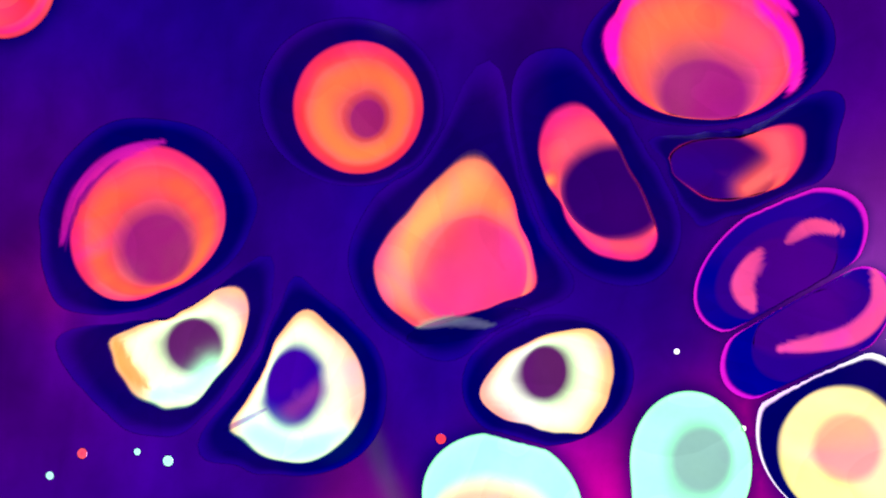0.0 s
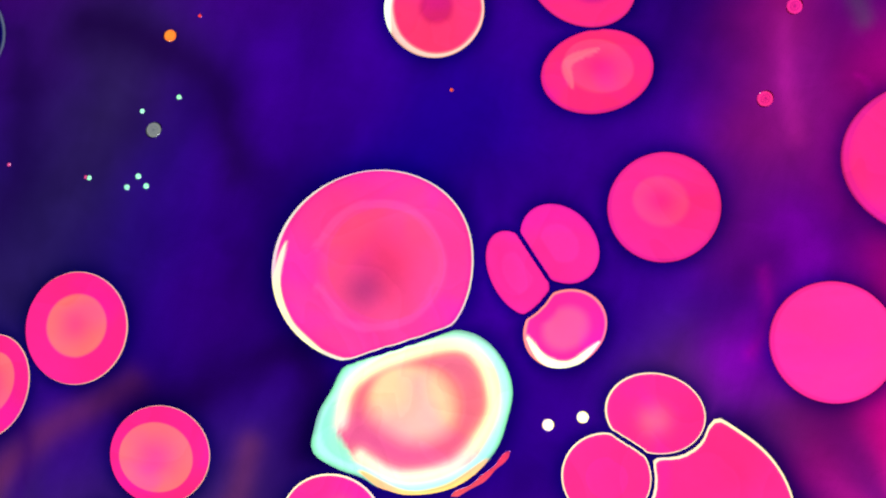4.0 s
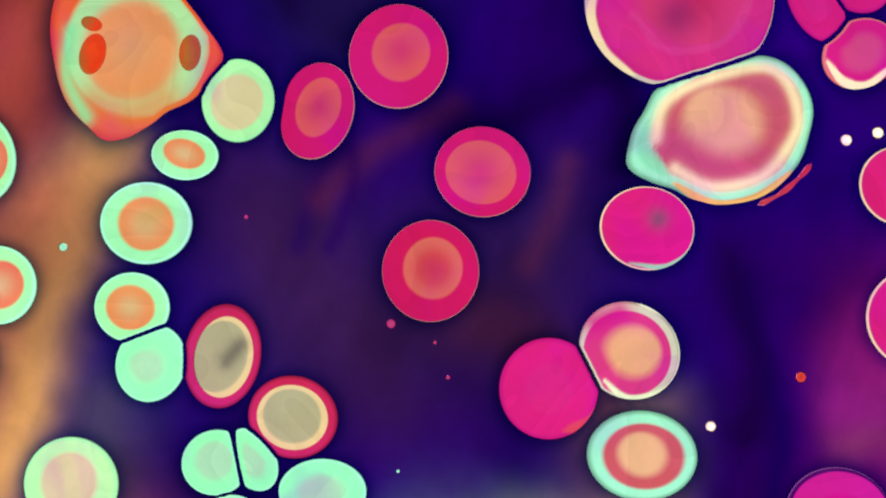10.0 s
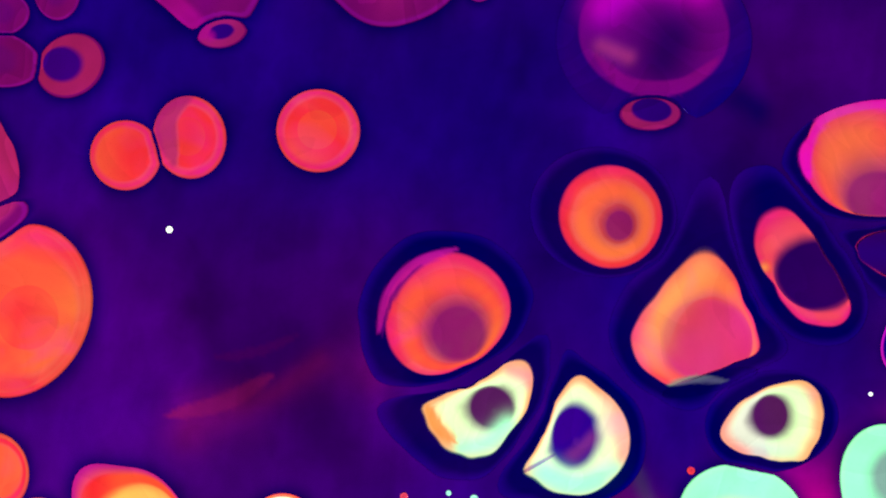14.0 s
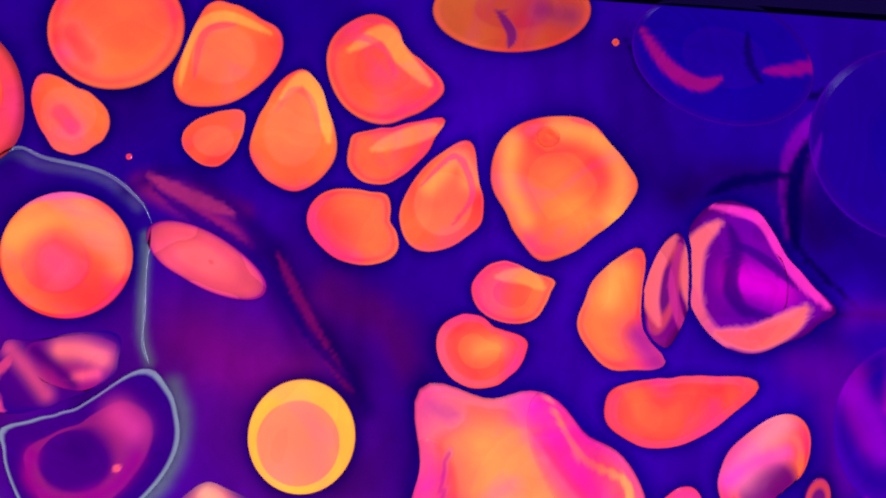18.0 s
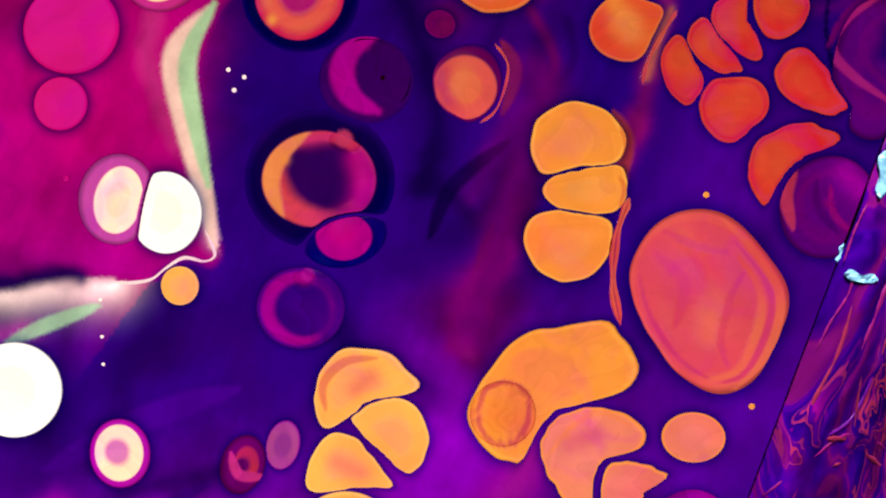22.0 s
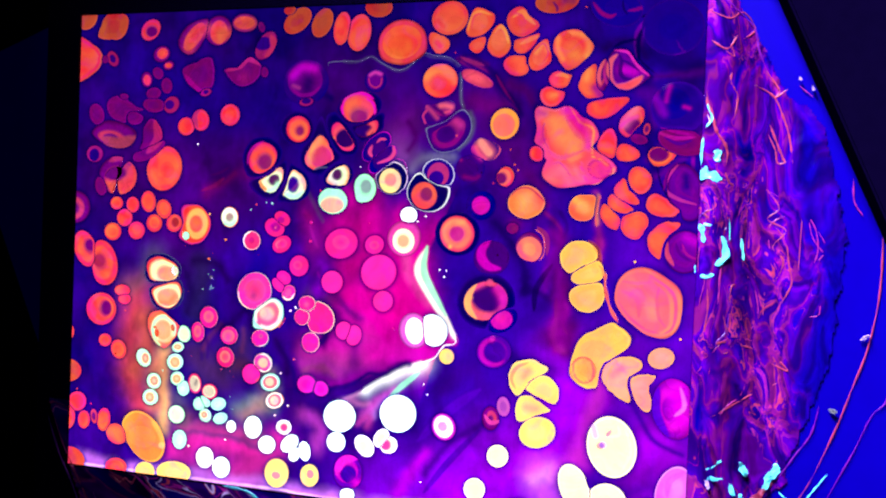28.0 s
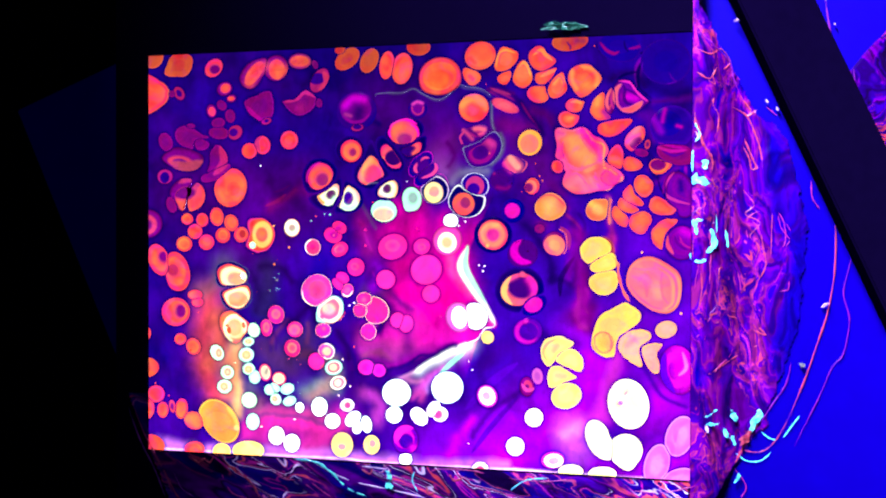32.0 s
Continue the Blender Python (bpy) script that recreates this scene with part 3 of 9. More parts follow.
drop(-30.21, 31.82, 7.46, 5.74, 30, "ORC", inner=(-0.05, -0.39, 5.22, 4.54, 45), core=(1.25, -1.77, 2.09, 2.16), bumps=((125, 0.13, 28), (30, -0.08, 40), (235, 0.12, 14), (310, -0.09, 28), (160, 0.03, 14), (200, -0.04, 9), (15, 0.04, 9), (50, -0.02, 14), (255, 0.03, 9), ), inner_bumps=((195, -0.06, 28), (0, 0.05, 28), (115, 0.05, 20), (60, -0.04, 20), (295, -0.04, 14), (255, 0.02, 14), ))
drop(-18.74, 40.8, 5.77, 5.15, 174.07, "ORC", inner=(0.59, -0.34, 4.08, 3.96, 124.76), core=(1.31, -0.97, 1.05, 1.19))
drop(1.76, 47.09, 7.34, 4.73, 12.75, "ORC2", inner=(-0.3, -0.17, 5.36, 4.66, 0), core=(0.18, -2.87, 2.49, 2.06), inner_bumps=((275, -0.09, 40), (140, 0.09, 20), (5, 0.07, 20), (65, 0.03, 20), ))
drop(-10.75, 33.01, 7.41, 5.7, 90, "ORC3", inner=(0.07, -0.29, 4.87, 4.23, 60), core=(0.9, -1.23, 3.35, 3.14), bumps=((90, 0.61, 9), (40, -0.25, 20), (295, -0.17, 28), (350, 0.27, 14), (195, 0.17, 28), (125, -0.17, 14), (250, -0.07, 14), (60, -0.08, 9), (15, -0.09, 9), (100, 0.06, 6), (80, 0.05, 6), (90, -0.04, 6), (40, 0.06, 9), (145, -0.05, 9), (315, -0.03, 14), (280, 0.03, 9), ), inner_bumps=((90, 0.23, 20), (290, -0.19, 28), (35, -0.15, 20), (210, 0.12, 28), (345, 0.16, 14), (150, -0.09, 20), (250, 0.05, 9), (320, -0.04, 14), (195, 0.03, 9), ))
drop(-3.19, 39.08, 6.97, 3.98, 127.5, "ORK", inner=(-0.13, -1.15, 4.48, 2.56, 127.5), core=(1.02, -1.35, 3.09, 2.68), bumps=((40, -0.35, 40), (255, 0.25, 40), (135, 0.16, 28), (85, -0.12, 14), (355, -0.09, 14), (190, 0.06, 20), (40, 0.11, 14), (110, 0.05, 9), (245, -0.04, 14), ), inner_bumps=((115, 0.16, 28), (320, 0.15, 20), (35, -0.17, 40), (215, -0.12, 20), (275, 0.06, 14), (160, 0.05, 14), (330, 0.05, 9), (105, 0.04, 9), (125, -0.02, 9), ))
drop(5.04, 40.68, 5.03, 2.88, 30, "ORK", inner=(-0.27, 0.09, 3.49, 1.99, 22.5), core=(-2.04, -0.78, 3.54, 2.1), bumps=((45, 0.38, 14), (100, -0.36, 28), (175, 0.47, 9), (210, -0.13, 14), (0, 0.13, 20), (245, 0.18, 9), (135, -0.15, 14), (55, 0.09, 9), (75, -0.11, 9), ), inner_bumps=((105, -0.38, 40), (185, 0.3, 20), (275, 0.17, 40), (40, 0.15, 14), (335, 0.1, 20), (75, -0.09, 14), (235, 0.05, 14), (280, -0.06, 14), (140, -0.07, 14), ))
drop(7.81, 35.28, 5.67, 3.24, 45.9, "TWN", inner=(-0.25, -0.51, 3.82, 2.43, 43.28), core=(0.84, -0.86, 3.18, 2.2))
drop(9.87, 31.44, 5.54, 2.95, 43.09, "TWN", inner=(0.29, 0.21, 3.8, 2.5, 43.89), core=(-1.19, 0.66, 3.15, 2.12))
drop(-27.02, 23.26, 6.56, 3.75, 37.5, "GRC", inner=(0.4, 1.12, 4.69, 2.68, 37.5), core=(1.31, 1.29, 1.71, 1.64), bumps=((180, 0.59, 14), (55, 0.54, 9), (105, -0.3, 28), (225, -0.17, 20), (0, -0.17, 28), (285, 0.13, 20), (60, 0.08, 6), (40, 0.1, 6), (165, 0.07, 9), (55, -0.05, 6), (80, -0.07, 9), (60, 0.04, 6), (135, -0.08, 9), (185, -0.04, 6), (55, -0.03, 6), (200, 0.04, 6), ), inner_bumps=((115, -0.34, 28), (290, 0.31, 28), (55, 0.16, 14), (185, 0.2, 9), (220, -0.12, 14), (150, -0.13, 14), (20, -0.06, 14), (85, -0.08, 14), (265, 0.07, 9), ))
drop(-18.75, 23.66, 5.91, 4.54, 75, "GRC2", inner=(-0.06, -0.94, 4.46, 3.43, 75), core=(-0.42, -0.49, 1.6, 2.29), bumps=((225, 0.47, 14), (160, -0.32, 40), (330, 0.22, 40), (60, -0.2, 28), (105, 0.23, 9), (250, 0.09, 9), (215, 0.07, 9), (190, -0.06, 14), (80, -0.04, 9), ), inner_bumps=((160, -0.28, 28), (95, 0.2, 14), (355, 0.14, 40), (215, 0.22, 9), (265, -0.08, 20), (190, -0.07, 14), (60, -0.02, 20), (135, -0.04, 9), (160, 0.05, 9), ))
drop(-4.3, 26.15, 5.08, 3.84, 19.22, "GRC", inner=(0.21, -0.11, 3.8, 2.92, 22.5), core=(-0.22, 0.51, 1.24, 1.5), inner_bumps=((60, 0.18, 20), (250, -0.15, 20), (135, -0.11, 28), (315, 0.15, 14), (200, 0.11, 14), (5, -0.06, 14), (170, -0.03, 14), (40, 0.03, 9), (275, -0.03, 9), ))
drop(-5.79, 18.59, 4.81, 4.04, 173.26, "GRE", core=(-0.14, -1.56, 3.69, 2.24))
drop(4.61, 22.79, 4.27, 3.48, 100.76, "GRD", core=(0.5, 0.49, 1.55, 1.77), bumps=((-119, 0.2, 22), ))
drop(12.99, 26, 5.15, 4.98, 158.51, "CELW", inner=(-0.34, -0.91, 3.7, 3.45, 94.9), core=(-0.15, -0.56, 1.65, 1.76))
drop(18.9, 14.95, 2.64, 2.47, 178.38, "WHT")
drop(17.56, 7.8, 5.36, 5.15, 107.77, "CELP", inner=(0.08, -0.64, 3.64, 3.4, 102.81), core=(0.08, -0.64, 1.63, 1.63), bumps=((46, 0.12, 40), ))
drop(27.56, 27.38, 5.04, 4.5, 163.36, "CELW2", inner=(0.02, -0.21, 3.65, 3.29, 78.88), core=(-0.5, -1.35, 2.17, 1.95))
drop(24.5, 21.67, 6.58, 5.57, 169.47, "CELW3", inner=(-1.01, -0.75, 4, 3.91, 124.75), core=(-0.19, -0.24, 1.63, 1.73), bumps=((119, 0.15, 20), (20, 0.12, 22), ))
drop(-97.95, 78.21, 4.85, 4.67, 133.91, "ORD")
drop(-86.85, 73.84, 5.84, 4.5, 22.5, "ORD", bumps=((260, -0.19, 28), (35, 0.11, 20), (120, 0.12, 20), (170, -0.1, 14), (205, 0.11, 9), (320, 0.05, 28), (235, -0.05, 9), (215, 0.02, 9), (135, 0.02, 9), ))
drop(-97.16, 63.73, 7.07, 6.14, 105, "ORP", bumps=((240, 0.23, 20), (120, 0.24, 14), (65, -0.18, 28), (300, -0.16, 28), (5, 0.08, 14), (255, 0.05, 9), (105, 0.04, 9), (145, 0.04, 9), (230, -0.03, 9), ))
drop(-89.67, 63.44, 1.42, 1.29, 169.66, "VIO")
drop(-86.61, 63.56, 2.91, 2.03, 126.68, "VIK")
drop(-72.42, 72.72, 3.91, 3.16, 38.91, "ORK2", core=(0.69, -0.66, 1.99, 1.55))
drop(-56.13, 69.67, 7, 4, 45, "VIR", inner=(0.13, 0.33, 5.31, 2.47, 51.59), bumps=((140, 0.23, 40), (340, -0.2, 40), (230, -0.14, 20), (50, 0.1, 14), (185, 0.07, 14), (140, -0.04, 14), (85, 0.03, 20), (15, -0.03, 20), (210, -0.02, 9), ))
drop(-47.46, 71.79, 4.81, 4.71, 52.25, "VIR", inner=(0.45, -0.65, 3.78, 3.12, 94.79))
drop(-38.13, 73.95, 4.42, 2.91, 176.02, "VIR", inner=(0, 0, 3.76, 2.08, 176.77))
drop(-32.19, 72.48, 1.7, 1.07, 113.3, "VIO")
drop(-30.43, 66.6, 4.97, 3.07, 57.27, "VIK", core=(-0.88, 0.65, 2.98, 1.92))
drop(-37.37, 58.48, 5.91, 3.94, 15, "VIO", bumps=((135, -0.42, 20), (175, 0.39, 9), (280, 0.14, 40), (155, -0.2, 9), (105, -0.15, 14), (70, 0.14, 14), (135, 0.17, 9), (190, 0.07, 6), (215, -0.04, 14), (30, -0.04, 9), (170, 0.03, 6), (160, -0.05, 6), (250, 0.02, 14), (325, 0.02, 14), (180, -0.02, 6), (290, -0.02, 14), ))
drop(-30.63, 58.3, 1.68, 1.3, 104.63, "VIO")
drop(-53.38, 57.63, 5.6, 5.6, 7.5, "VIO", bumps=((110, -0.21, 20), (165, 0.24, 14), (295, 0.18, 20), (55, 0.19, 14), (235, -0.14, 28), (0, -0.1, 20), (185, 0.06, 9), (130, -0.05, 9), (70, 0.03, 9), ))
drop(-51.24, 52.36, 2.22, 1.49, 14.64, "VIK")
drop(-68.05, 64.69, 3.14, 2.61, 15.65, "VIR", inner=(0.46, 0.2, 2.02, 1.74, 12.61))
drop(-65.3, 60.99, 2.03, 1.51, 12.08, "VIR", inner=(0, 0, 1.37, 0.85, 177.22))
drop(-73.34, 56.54, 2.59, 2.06, 106, "VIR", inner=(0.23, -0.22, 1.72, 1.37, 106))
drop(-69.19, 58.55, 2.24, 1.74, 138.66, "VIO")
drop(-65.75, 54.42, 2.57, 2.04, 105.61, "VIO")
drop(-70.57, 51.99, 2.75, 1.93, 5.19, "VIO")
drop(-70.34, 48.14, 4.15, 2.34, 173.91, "VIO")
drop(-63.69, 48.21, 3.06, 2.66, 34.54, "VIK", core=(-0.69, 0.01, 1.54, 1.32))
drop(-92.27, 45.16, 3.75, 2.78, 116.65, "VIO")
drop(-81.85, 46.62, 7.04, 4.02, 157.5, "VIO", bumps=((355, 0.31, 9), (45, -0.18, 28), (210, 0.1, 28), (155, -0.04, 20), (0, 0.07, 6), (335, 0.05, 9), (355, -0.05, 6), (20, -0.06, 9), (0, 0.04, 6), (80, -0.04, 14), (115, 0.04, 9), (355, -0.03, 6), (45, 0.03, 14), (0, 0.02, 6), (290, -0.02, 14), (10, -0.02, 6), ))
drop(-81.93, 50.97, 1.87, 1.07, 178.01, "VIO")
drop(-78.67, 44.9, 4.64, 3.01, 162.02, "VIO")
drop(-84.82, 38.19, 7.93, 4.53, 172.5, "VIR2", inner=(-1.33, -0.69, 5.17, 2.15, 171.87), bumps=((145, 0.11, 40), (250, -0.13, 40), (10, 0.1, 14), (175, 0.1, 9), (205, -0.06, 14), (315, -0.04, 28), (150, -0.04, 14), (250, 0.04, 20), (110, 0.02, 20), ))
drop(-71.31, 37.34, 6.55, 3.74, 75, "VIO", core=(-2.02, 0.4, 3.55, 2), bumps=((230, 0.42, 9), (185, -0.35, 28), (345, 0.26, 28), (60, -0.1, 14), (245, 0.12, 6), (275, -0.07, 14), (150, -0.1, 14), (210, -0.1, 9), (20, 0.06, 14), (95, 0.05, 9), (225, 0.05, 6), (185, 0.11, 9), (310, 0.04, 14), (345, -0.03, 14), (75, -0.02, 6), (240, 0.02, 6), ))
drop(-92.51, 31.97, 3.31, 2.81, 177.72, "VIK", core=(0, -0.43, 1.81, 2.04))
drop(-83.8, 24.98, 6.79, 6.24, 177.39, "VIR2", inner=(0.94, -1.3, 5.15, 4.09, 178.9), core=(-0.94, 1.3, 3.59, 2.92))
drop(-89.68, 21.35, 3.26, 2.35, 103, "VIO")
drop(-57.99, 41.23, 3.07, 2.91, 166.47, "ORP")
drop(-52.79, 43.28, 3.49, 3.09, 113.14, "ORP")
drop(-42.2, 44.91, 3.5, 3.41, 157.95, "ORP")
drop(-22.4, 77.27, 2.17, 1.44, 175.67, "ORD")
drop(-19.8, 74.07, 5.19, 3.42, 35.07, "ORD")
drop(-11.44, 73.13, 4.67, 3.23, 63.56, "ORD")
drop(-4.85, 71.24, 5.08, 2.76, 82.52, "ORG")
drop(0.85, 69.81, 5.66, 3.8, 81.02, "ORG")
drop(6.89, 77.28, 4.38, 3.03, 175.22, "ORD")
drop(14.74, 66.57, 7.64, 6.78, 4.55, "ORB", inner=(0, 0, 6.2, 5.09, 5.75), core=(0.44, -1.41, 4.33, 2.89), bumps=((-142, 0.08, 20), (-23, 0.08, 20), ))
drop(-16.28, 54.96, 7.69, 7.09, 177.88, "DUS", inner=(-0.09, 0.58, 5.85, 5.28, 0.06), core=(0.77, -0.15, 3.05, 2.95))
drop(-15.86, 49.25, 3.06, 1.75, 6.96, "VIK", core=(0, 0, 1.47, 0.88))
drop(6.65, 55.19, 3.58, 3.53, 135.93, "DUS", inner=(0, 0, 2.7, 2.59, 106.49), core=(0.06, -0.38, 1.54, 1.54))
drop(29.3, 73.31, 5.58, 4.96, 9.76, "ORG")
drop(26.18, 66.07, 3.75, 2.5, 142.5, "ORR", core=(0.08, 0.1, 2.19, 2.01), bumps=((255, 0.16, 20), (315, -0.12, 14), (80, -0.13, 20), (130, 0.11, 14), (180, -0.08, 28), (10, 0.09, 20), (280, 0.05, 9), (335, -0.04, 9), (100, -0.03, 9), ))
drop(38.7, 71.8, 4.7, 3.62, 45, "ORR", core=(-0.45, -0.03, 2.5, 2.28), bumps=((120, 0.23, 20), (55, -0.18, 20), (225, 0.15, 20), (310, -0.07, 40), (175, -0.06, 20), (75, -0.04, 9), (105, 0.04, 9), (205, 0.03, 9), (130, -0.03, 9), ))
drop(37.93, 65.14, 2.65, 2.04, 37.5, "ORR", core=(0.12, -0.31, 1.59, 1.13), bumps=((45, 0.2, 14), (105, -0.1, 28), (225, -0.1, 20), (285, 0.1, 20), (355, -0.08, 20), (175, 0.07, 20), (60, 0.03, 9), (245, -0.02, 9), (310, 0.02, 9), ))
drop(44.21, 66.08, 4.84, 3.22, 90, "ORR", core=(0.08, 0.14, 2.26, 2.71), bumps=((135, -0.16, 28), (335, 0.16, 28), (210, 0.1, 20), (40, -0.08, 20), (260, -0.05, 14), (85, 0.06, 9), (170, -0.03, 14), (110, -0.02, 9), (305, 0.02, 14), ))
drop(50.77, 71.33, 4.79, 3.68, 142.5, "ORG", bumps=((40, -0.27, 20), (350, 0.17, 14), (100, 0.12, 20), (305, -0.1, 20), (235, 0.09, 40), (60, -0.09, 9), (15, -0.05, 9), (40, 0.06, 9), (85, 0.02, 9), ))
drop(51.97, 65.09, 3.78, 2.16, 30, "ORG", bumps=((35, 0.36, 9), (160, 0.27, 14), (85, -0.19, 28), (215, -0.09, 20), (345, -0.08, 28), (270, 0.08, 20), (45, 0.04, 9), (180, 0.04, 9), (140, 0.04, 9), ))
drop(49.77, 59.07, 3.81, 2.93, 157.5, "ORG", bumps=((10, -0.22, 14), (50, 0.16, 14), (185, 0.07, 28), (105, -0.06, 28), (350, -0.05, 9), (325, 0.03, 14), (240, 0.03, 20), (25, -0.02, 9), (10, 0.03, 9), ))
drop(56.53, 61.4, 4.49, 2.99, 67.5, "ORR", core=(0.01, -0.09, 2.23, 2.46), bumps=((75, 0.18, 14), (35, -0.15, 20), (265, -0.09, 28), (335, 0.13, 20), (195, 0.05, 20), (130, -0.03, 28), (70, 0.03, 9), (50, -0.03, 9), (80, -0.02, 9), ))
drop(65.51, 63.45, 5.45, 5.45, 45, "ORG", bumps=((210, -0.13, 20), (310, -0.12, 20), (5, 0.12, 14), (140, 0.08, 28), (260, 0.12, 14), (45, -0.05, 14), (75, 0.03, 14), (330, -0.03, 9), (235, -0.02, 14), ))
drop(62.41, 54.73, 3.11, 2.4, 0, "ORG", bumps=((20, 0.18, 9), (125, 0.09, 28), (345, -0.09, 20), (60, -0.09, 20), (250, -0.03, 40), (30, 0.04, 9), (170, 0.03, 14), (45, -0.03, 9), (105, 0.03, 9), ))
drop(60.11, 50.11, 3.53, 2.72, 165, "ORG", bumps=((15, 0.21, 14), (60, -0.18, 20), (260, 0.09, 28), (180, -0.06, 28), (325, -0.06, 14), (355, 0.03, 9), (115, 0.03, 9), (230, 0.03, 14), (40, -0.03, 9), ))
drop(70.24, 53.38, 4.38, 2.92, 97.5, "ORG", bumps=((325, 0.55, 20), (70, 0.55, 14), (145, -0.24, 40), (245, -0.18, 40), (20, -0.08, 28), (330, 0.06, 9), (345, -0.06, 9), (90, 0.05, 9), (110, -0.04, 14), ))
drop(74.47, 55.71, 4.94, 1.84, 80.14, "VIR2", inner=(-0.25, 0.42, 3.75, 1.09, 80.16))
drop(80.54, 56.65, 6.09, 4.68, 135, "SHD", inner=(-0.97, -0.52, 4.76, 3.91, 78.23), core=(2.01, 0.6, 2.63, 1.97), bumps=((105, 0.23, 28), (350, 0.28, 9), (305, -0.16, 20), (40, -0.16, 28), (200, -0.05, 28), (280, -0.03, 14), (85, 0.03, 9), (0, 0.03, 9), (335, 0.03, 9), ))
drop(75.11, 46.75, 5.04, 2.88, 15, "ORG", bumps=((20, 0.45, 14), (90, -0.16, 28), (165, 0.12, 14), (215, -0.09, 20), (330, -0.05, 28), (25, 0.03, 9), (10, -0.04, 9), (125, -0.05, 14), (60, -0.04, 9), ))
drop(82.9, 42.85, 4.63, 2.65, 60, "ORK2", core=(0.19, -1.29, 2.17, 2.17), bumps=((305, -0.28, 28), (165, 0.18, 40), (235, -0.07, 14), (70, 0.04, 40), (260, 0.05, 9), (280, -0.07, 9), (200, 0.04, 14), (340, -0.06, 14), (310, 0.07, 9), ))
drop(27.03, 54.92, 5.38, 5.04, 177.77, "ORB2", core=(-0.64, -0.5, 2.49, 2.35))
drop(46.95, 42.28, 4.49, 4.23, 83.46, "YEO", core=(-0.18, -0.46, 3.19, 3.28))
drop(60.67, 77.05, 6.27, 3.4, 4.02, "ORD")
drop(26.86, 45.6, 5.2, 2.97, 22.5, "ROB", inner=(2.11, 1.05, 4.41, 2.25, 178.02), core=(1.6, -0.43, 2.33, 1.21), bumps=((170, 0.19, 40), (300, -0.2, 40), (35, 0.2, 14), (100, -0.12, 28), (150, 0.15, 9), (220, 0.07, 14), (180, -0.05, 14), (5, 0.07, 9), (255, -0.06, 14), ))
drop(30.46, 39.54, 7.46, 4.97, 30, "CELG", inner=(0.24, -0.09, 5.67, 3.24, 37.5), core=(-0.95, -0.56, 2.77, 2.31), bumps=((115, -0.24, 28), (60, 0.25, 14), (170, 0.24, 9), (210, -0.1, 20), (295, 0.09, 40), (40, 0.05, 9), (90, -0.05, 14), (185, 0.04, 9), (140, -0.06, 9), ), inner_bumps=((180, 0.21, 14), (115, -0.19, 28), (290, 0.16, 28), (215, -0.1, 14), (20, -0.06, 28), (65, 0.05, 9), (325, 0.03, 14), (90, -0.03, 9), (255, 0.02, 14), ))
drop(37.21, 29.18, 4.37, 4.11, 3.25, "DIM", inner=(-0.88, -0.58, 3.33, 3.27, 172.44), core=(0.81, 1.05, 2.36, 2.12))
drop(41.67, 34.69, 4.53, 3.02, 165, "ROB", inner=(0.15, 0.03, 3.5, 2.53, 143.53), bumps=((245, -0.13, 20), (355, 0.08, 20), (115, 0.12, 14), (190, 0.08, 9), (160, -0.06, 9), (65, -0.05, 28), (295, 0.04, 14), (130, 0.02, 9), (145, -0.02, 9), ))
drop(56.87, 33.95, 2.42, 2.34, 99.23, "ORP")
drop(47.78, 26.92, 2.89, 2.51, 75, "ORC6", inner=(-0.05, 0, 2.79, 2.45, 98.35), core=(-1.3, -0.45, 1.5, 1.45), bumps=((245, -0.07, 28), (90, 0.05, 28), (170, 0.03, 14), (30, 0.02, 28), (135, -0.02, 14), (280, 0.02, 9), ))
drop(76.52, 36.83, 4.03, 2.68, 90, "ORG", bumps=((295, 0.17, 14), (125, -0.11, 20), (200, 0.11, 20), (75, 0.1, 14), (0, -0.08, 28), (260, -0.08, 14), (105, -0.04, 9), (220, 0.02, 9), (150, -0.02, 9), ))
drop(82.04, 34.37, 3.19, 2.45, 165, "ORG", bumps=((220, 0.2, 28), (55, -0.19, 28), (345, 0.09, 14), (295, -0.05, 20), (165, -0.04, 14), (130, 0.05, 9), (90, -0.05, 14), (25, -0.04, 14), (55, 0.04, 14), ))
drop(86.95, 40.9, 1.75, 1, 81.75, "VIR2")
drop(84.99, 38.1, 2.37, 1.38, 167.19, "VIO")
drop(91.22, 33.37, 3.68, 2.45, 172.5, "ORK2", core=(-0.84, 0.58, 2.5, 1.82), bumps=((330, -0.2, 20), (55, -0.24, 20), (240, 0.19, 28), (10, 0.19, 9), (130, 0.1, 28), (35, -0.08, 9), (85, -0.06, 9), (305, -0.05, 9), (355, -0.03, 14), ))
drop(-83.34, 15.72, 2.46, 2.15, 179.67, "ORP")
drop(-77.1, 15.37, 2.62, 2.43, 104.14, "ORP")
drop(-71.17, 16.57, 3.51, 2.76, 99.68, "ORP")
drop(-65.33, 14.27, 3.24, 2.8, 116.63, "ORP", inner=(0.34, 0.13, 2.67, 2.28, 110.8))
drop(-75.37, 6.93, 3.18, 2.94, 5.64, "ORP", core=(0.19, 0.25, 1.76, 1.67))
drop(-68.74, 9.53, 3.01, 2.93, 2.25, "ORP", inner=(0.19, 0.2, 2.39, 2.32, 2.25))
drop(-61.23, 9.82, 2.95, 2.84, 31.59, "ORC4", core=(0.62, 0.3, 1.29, 1.51))
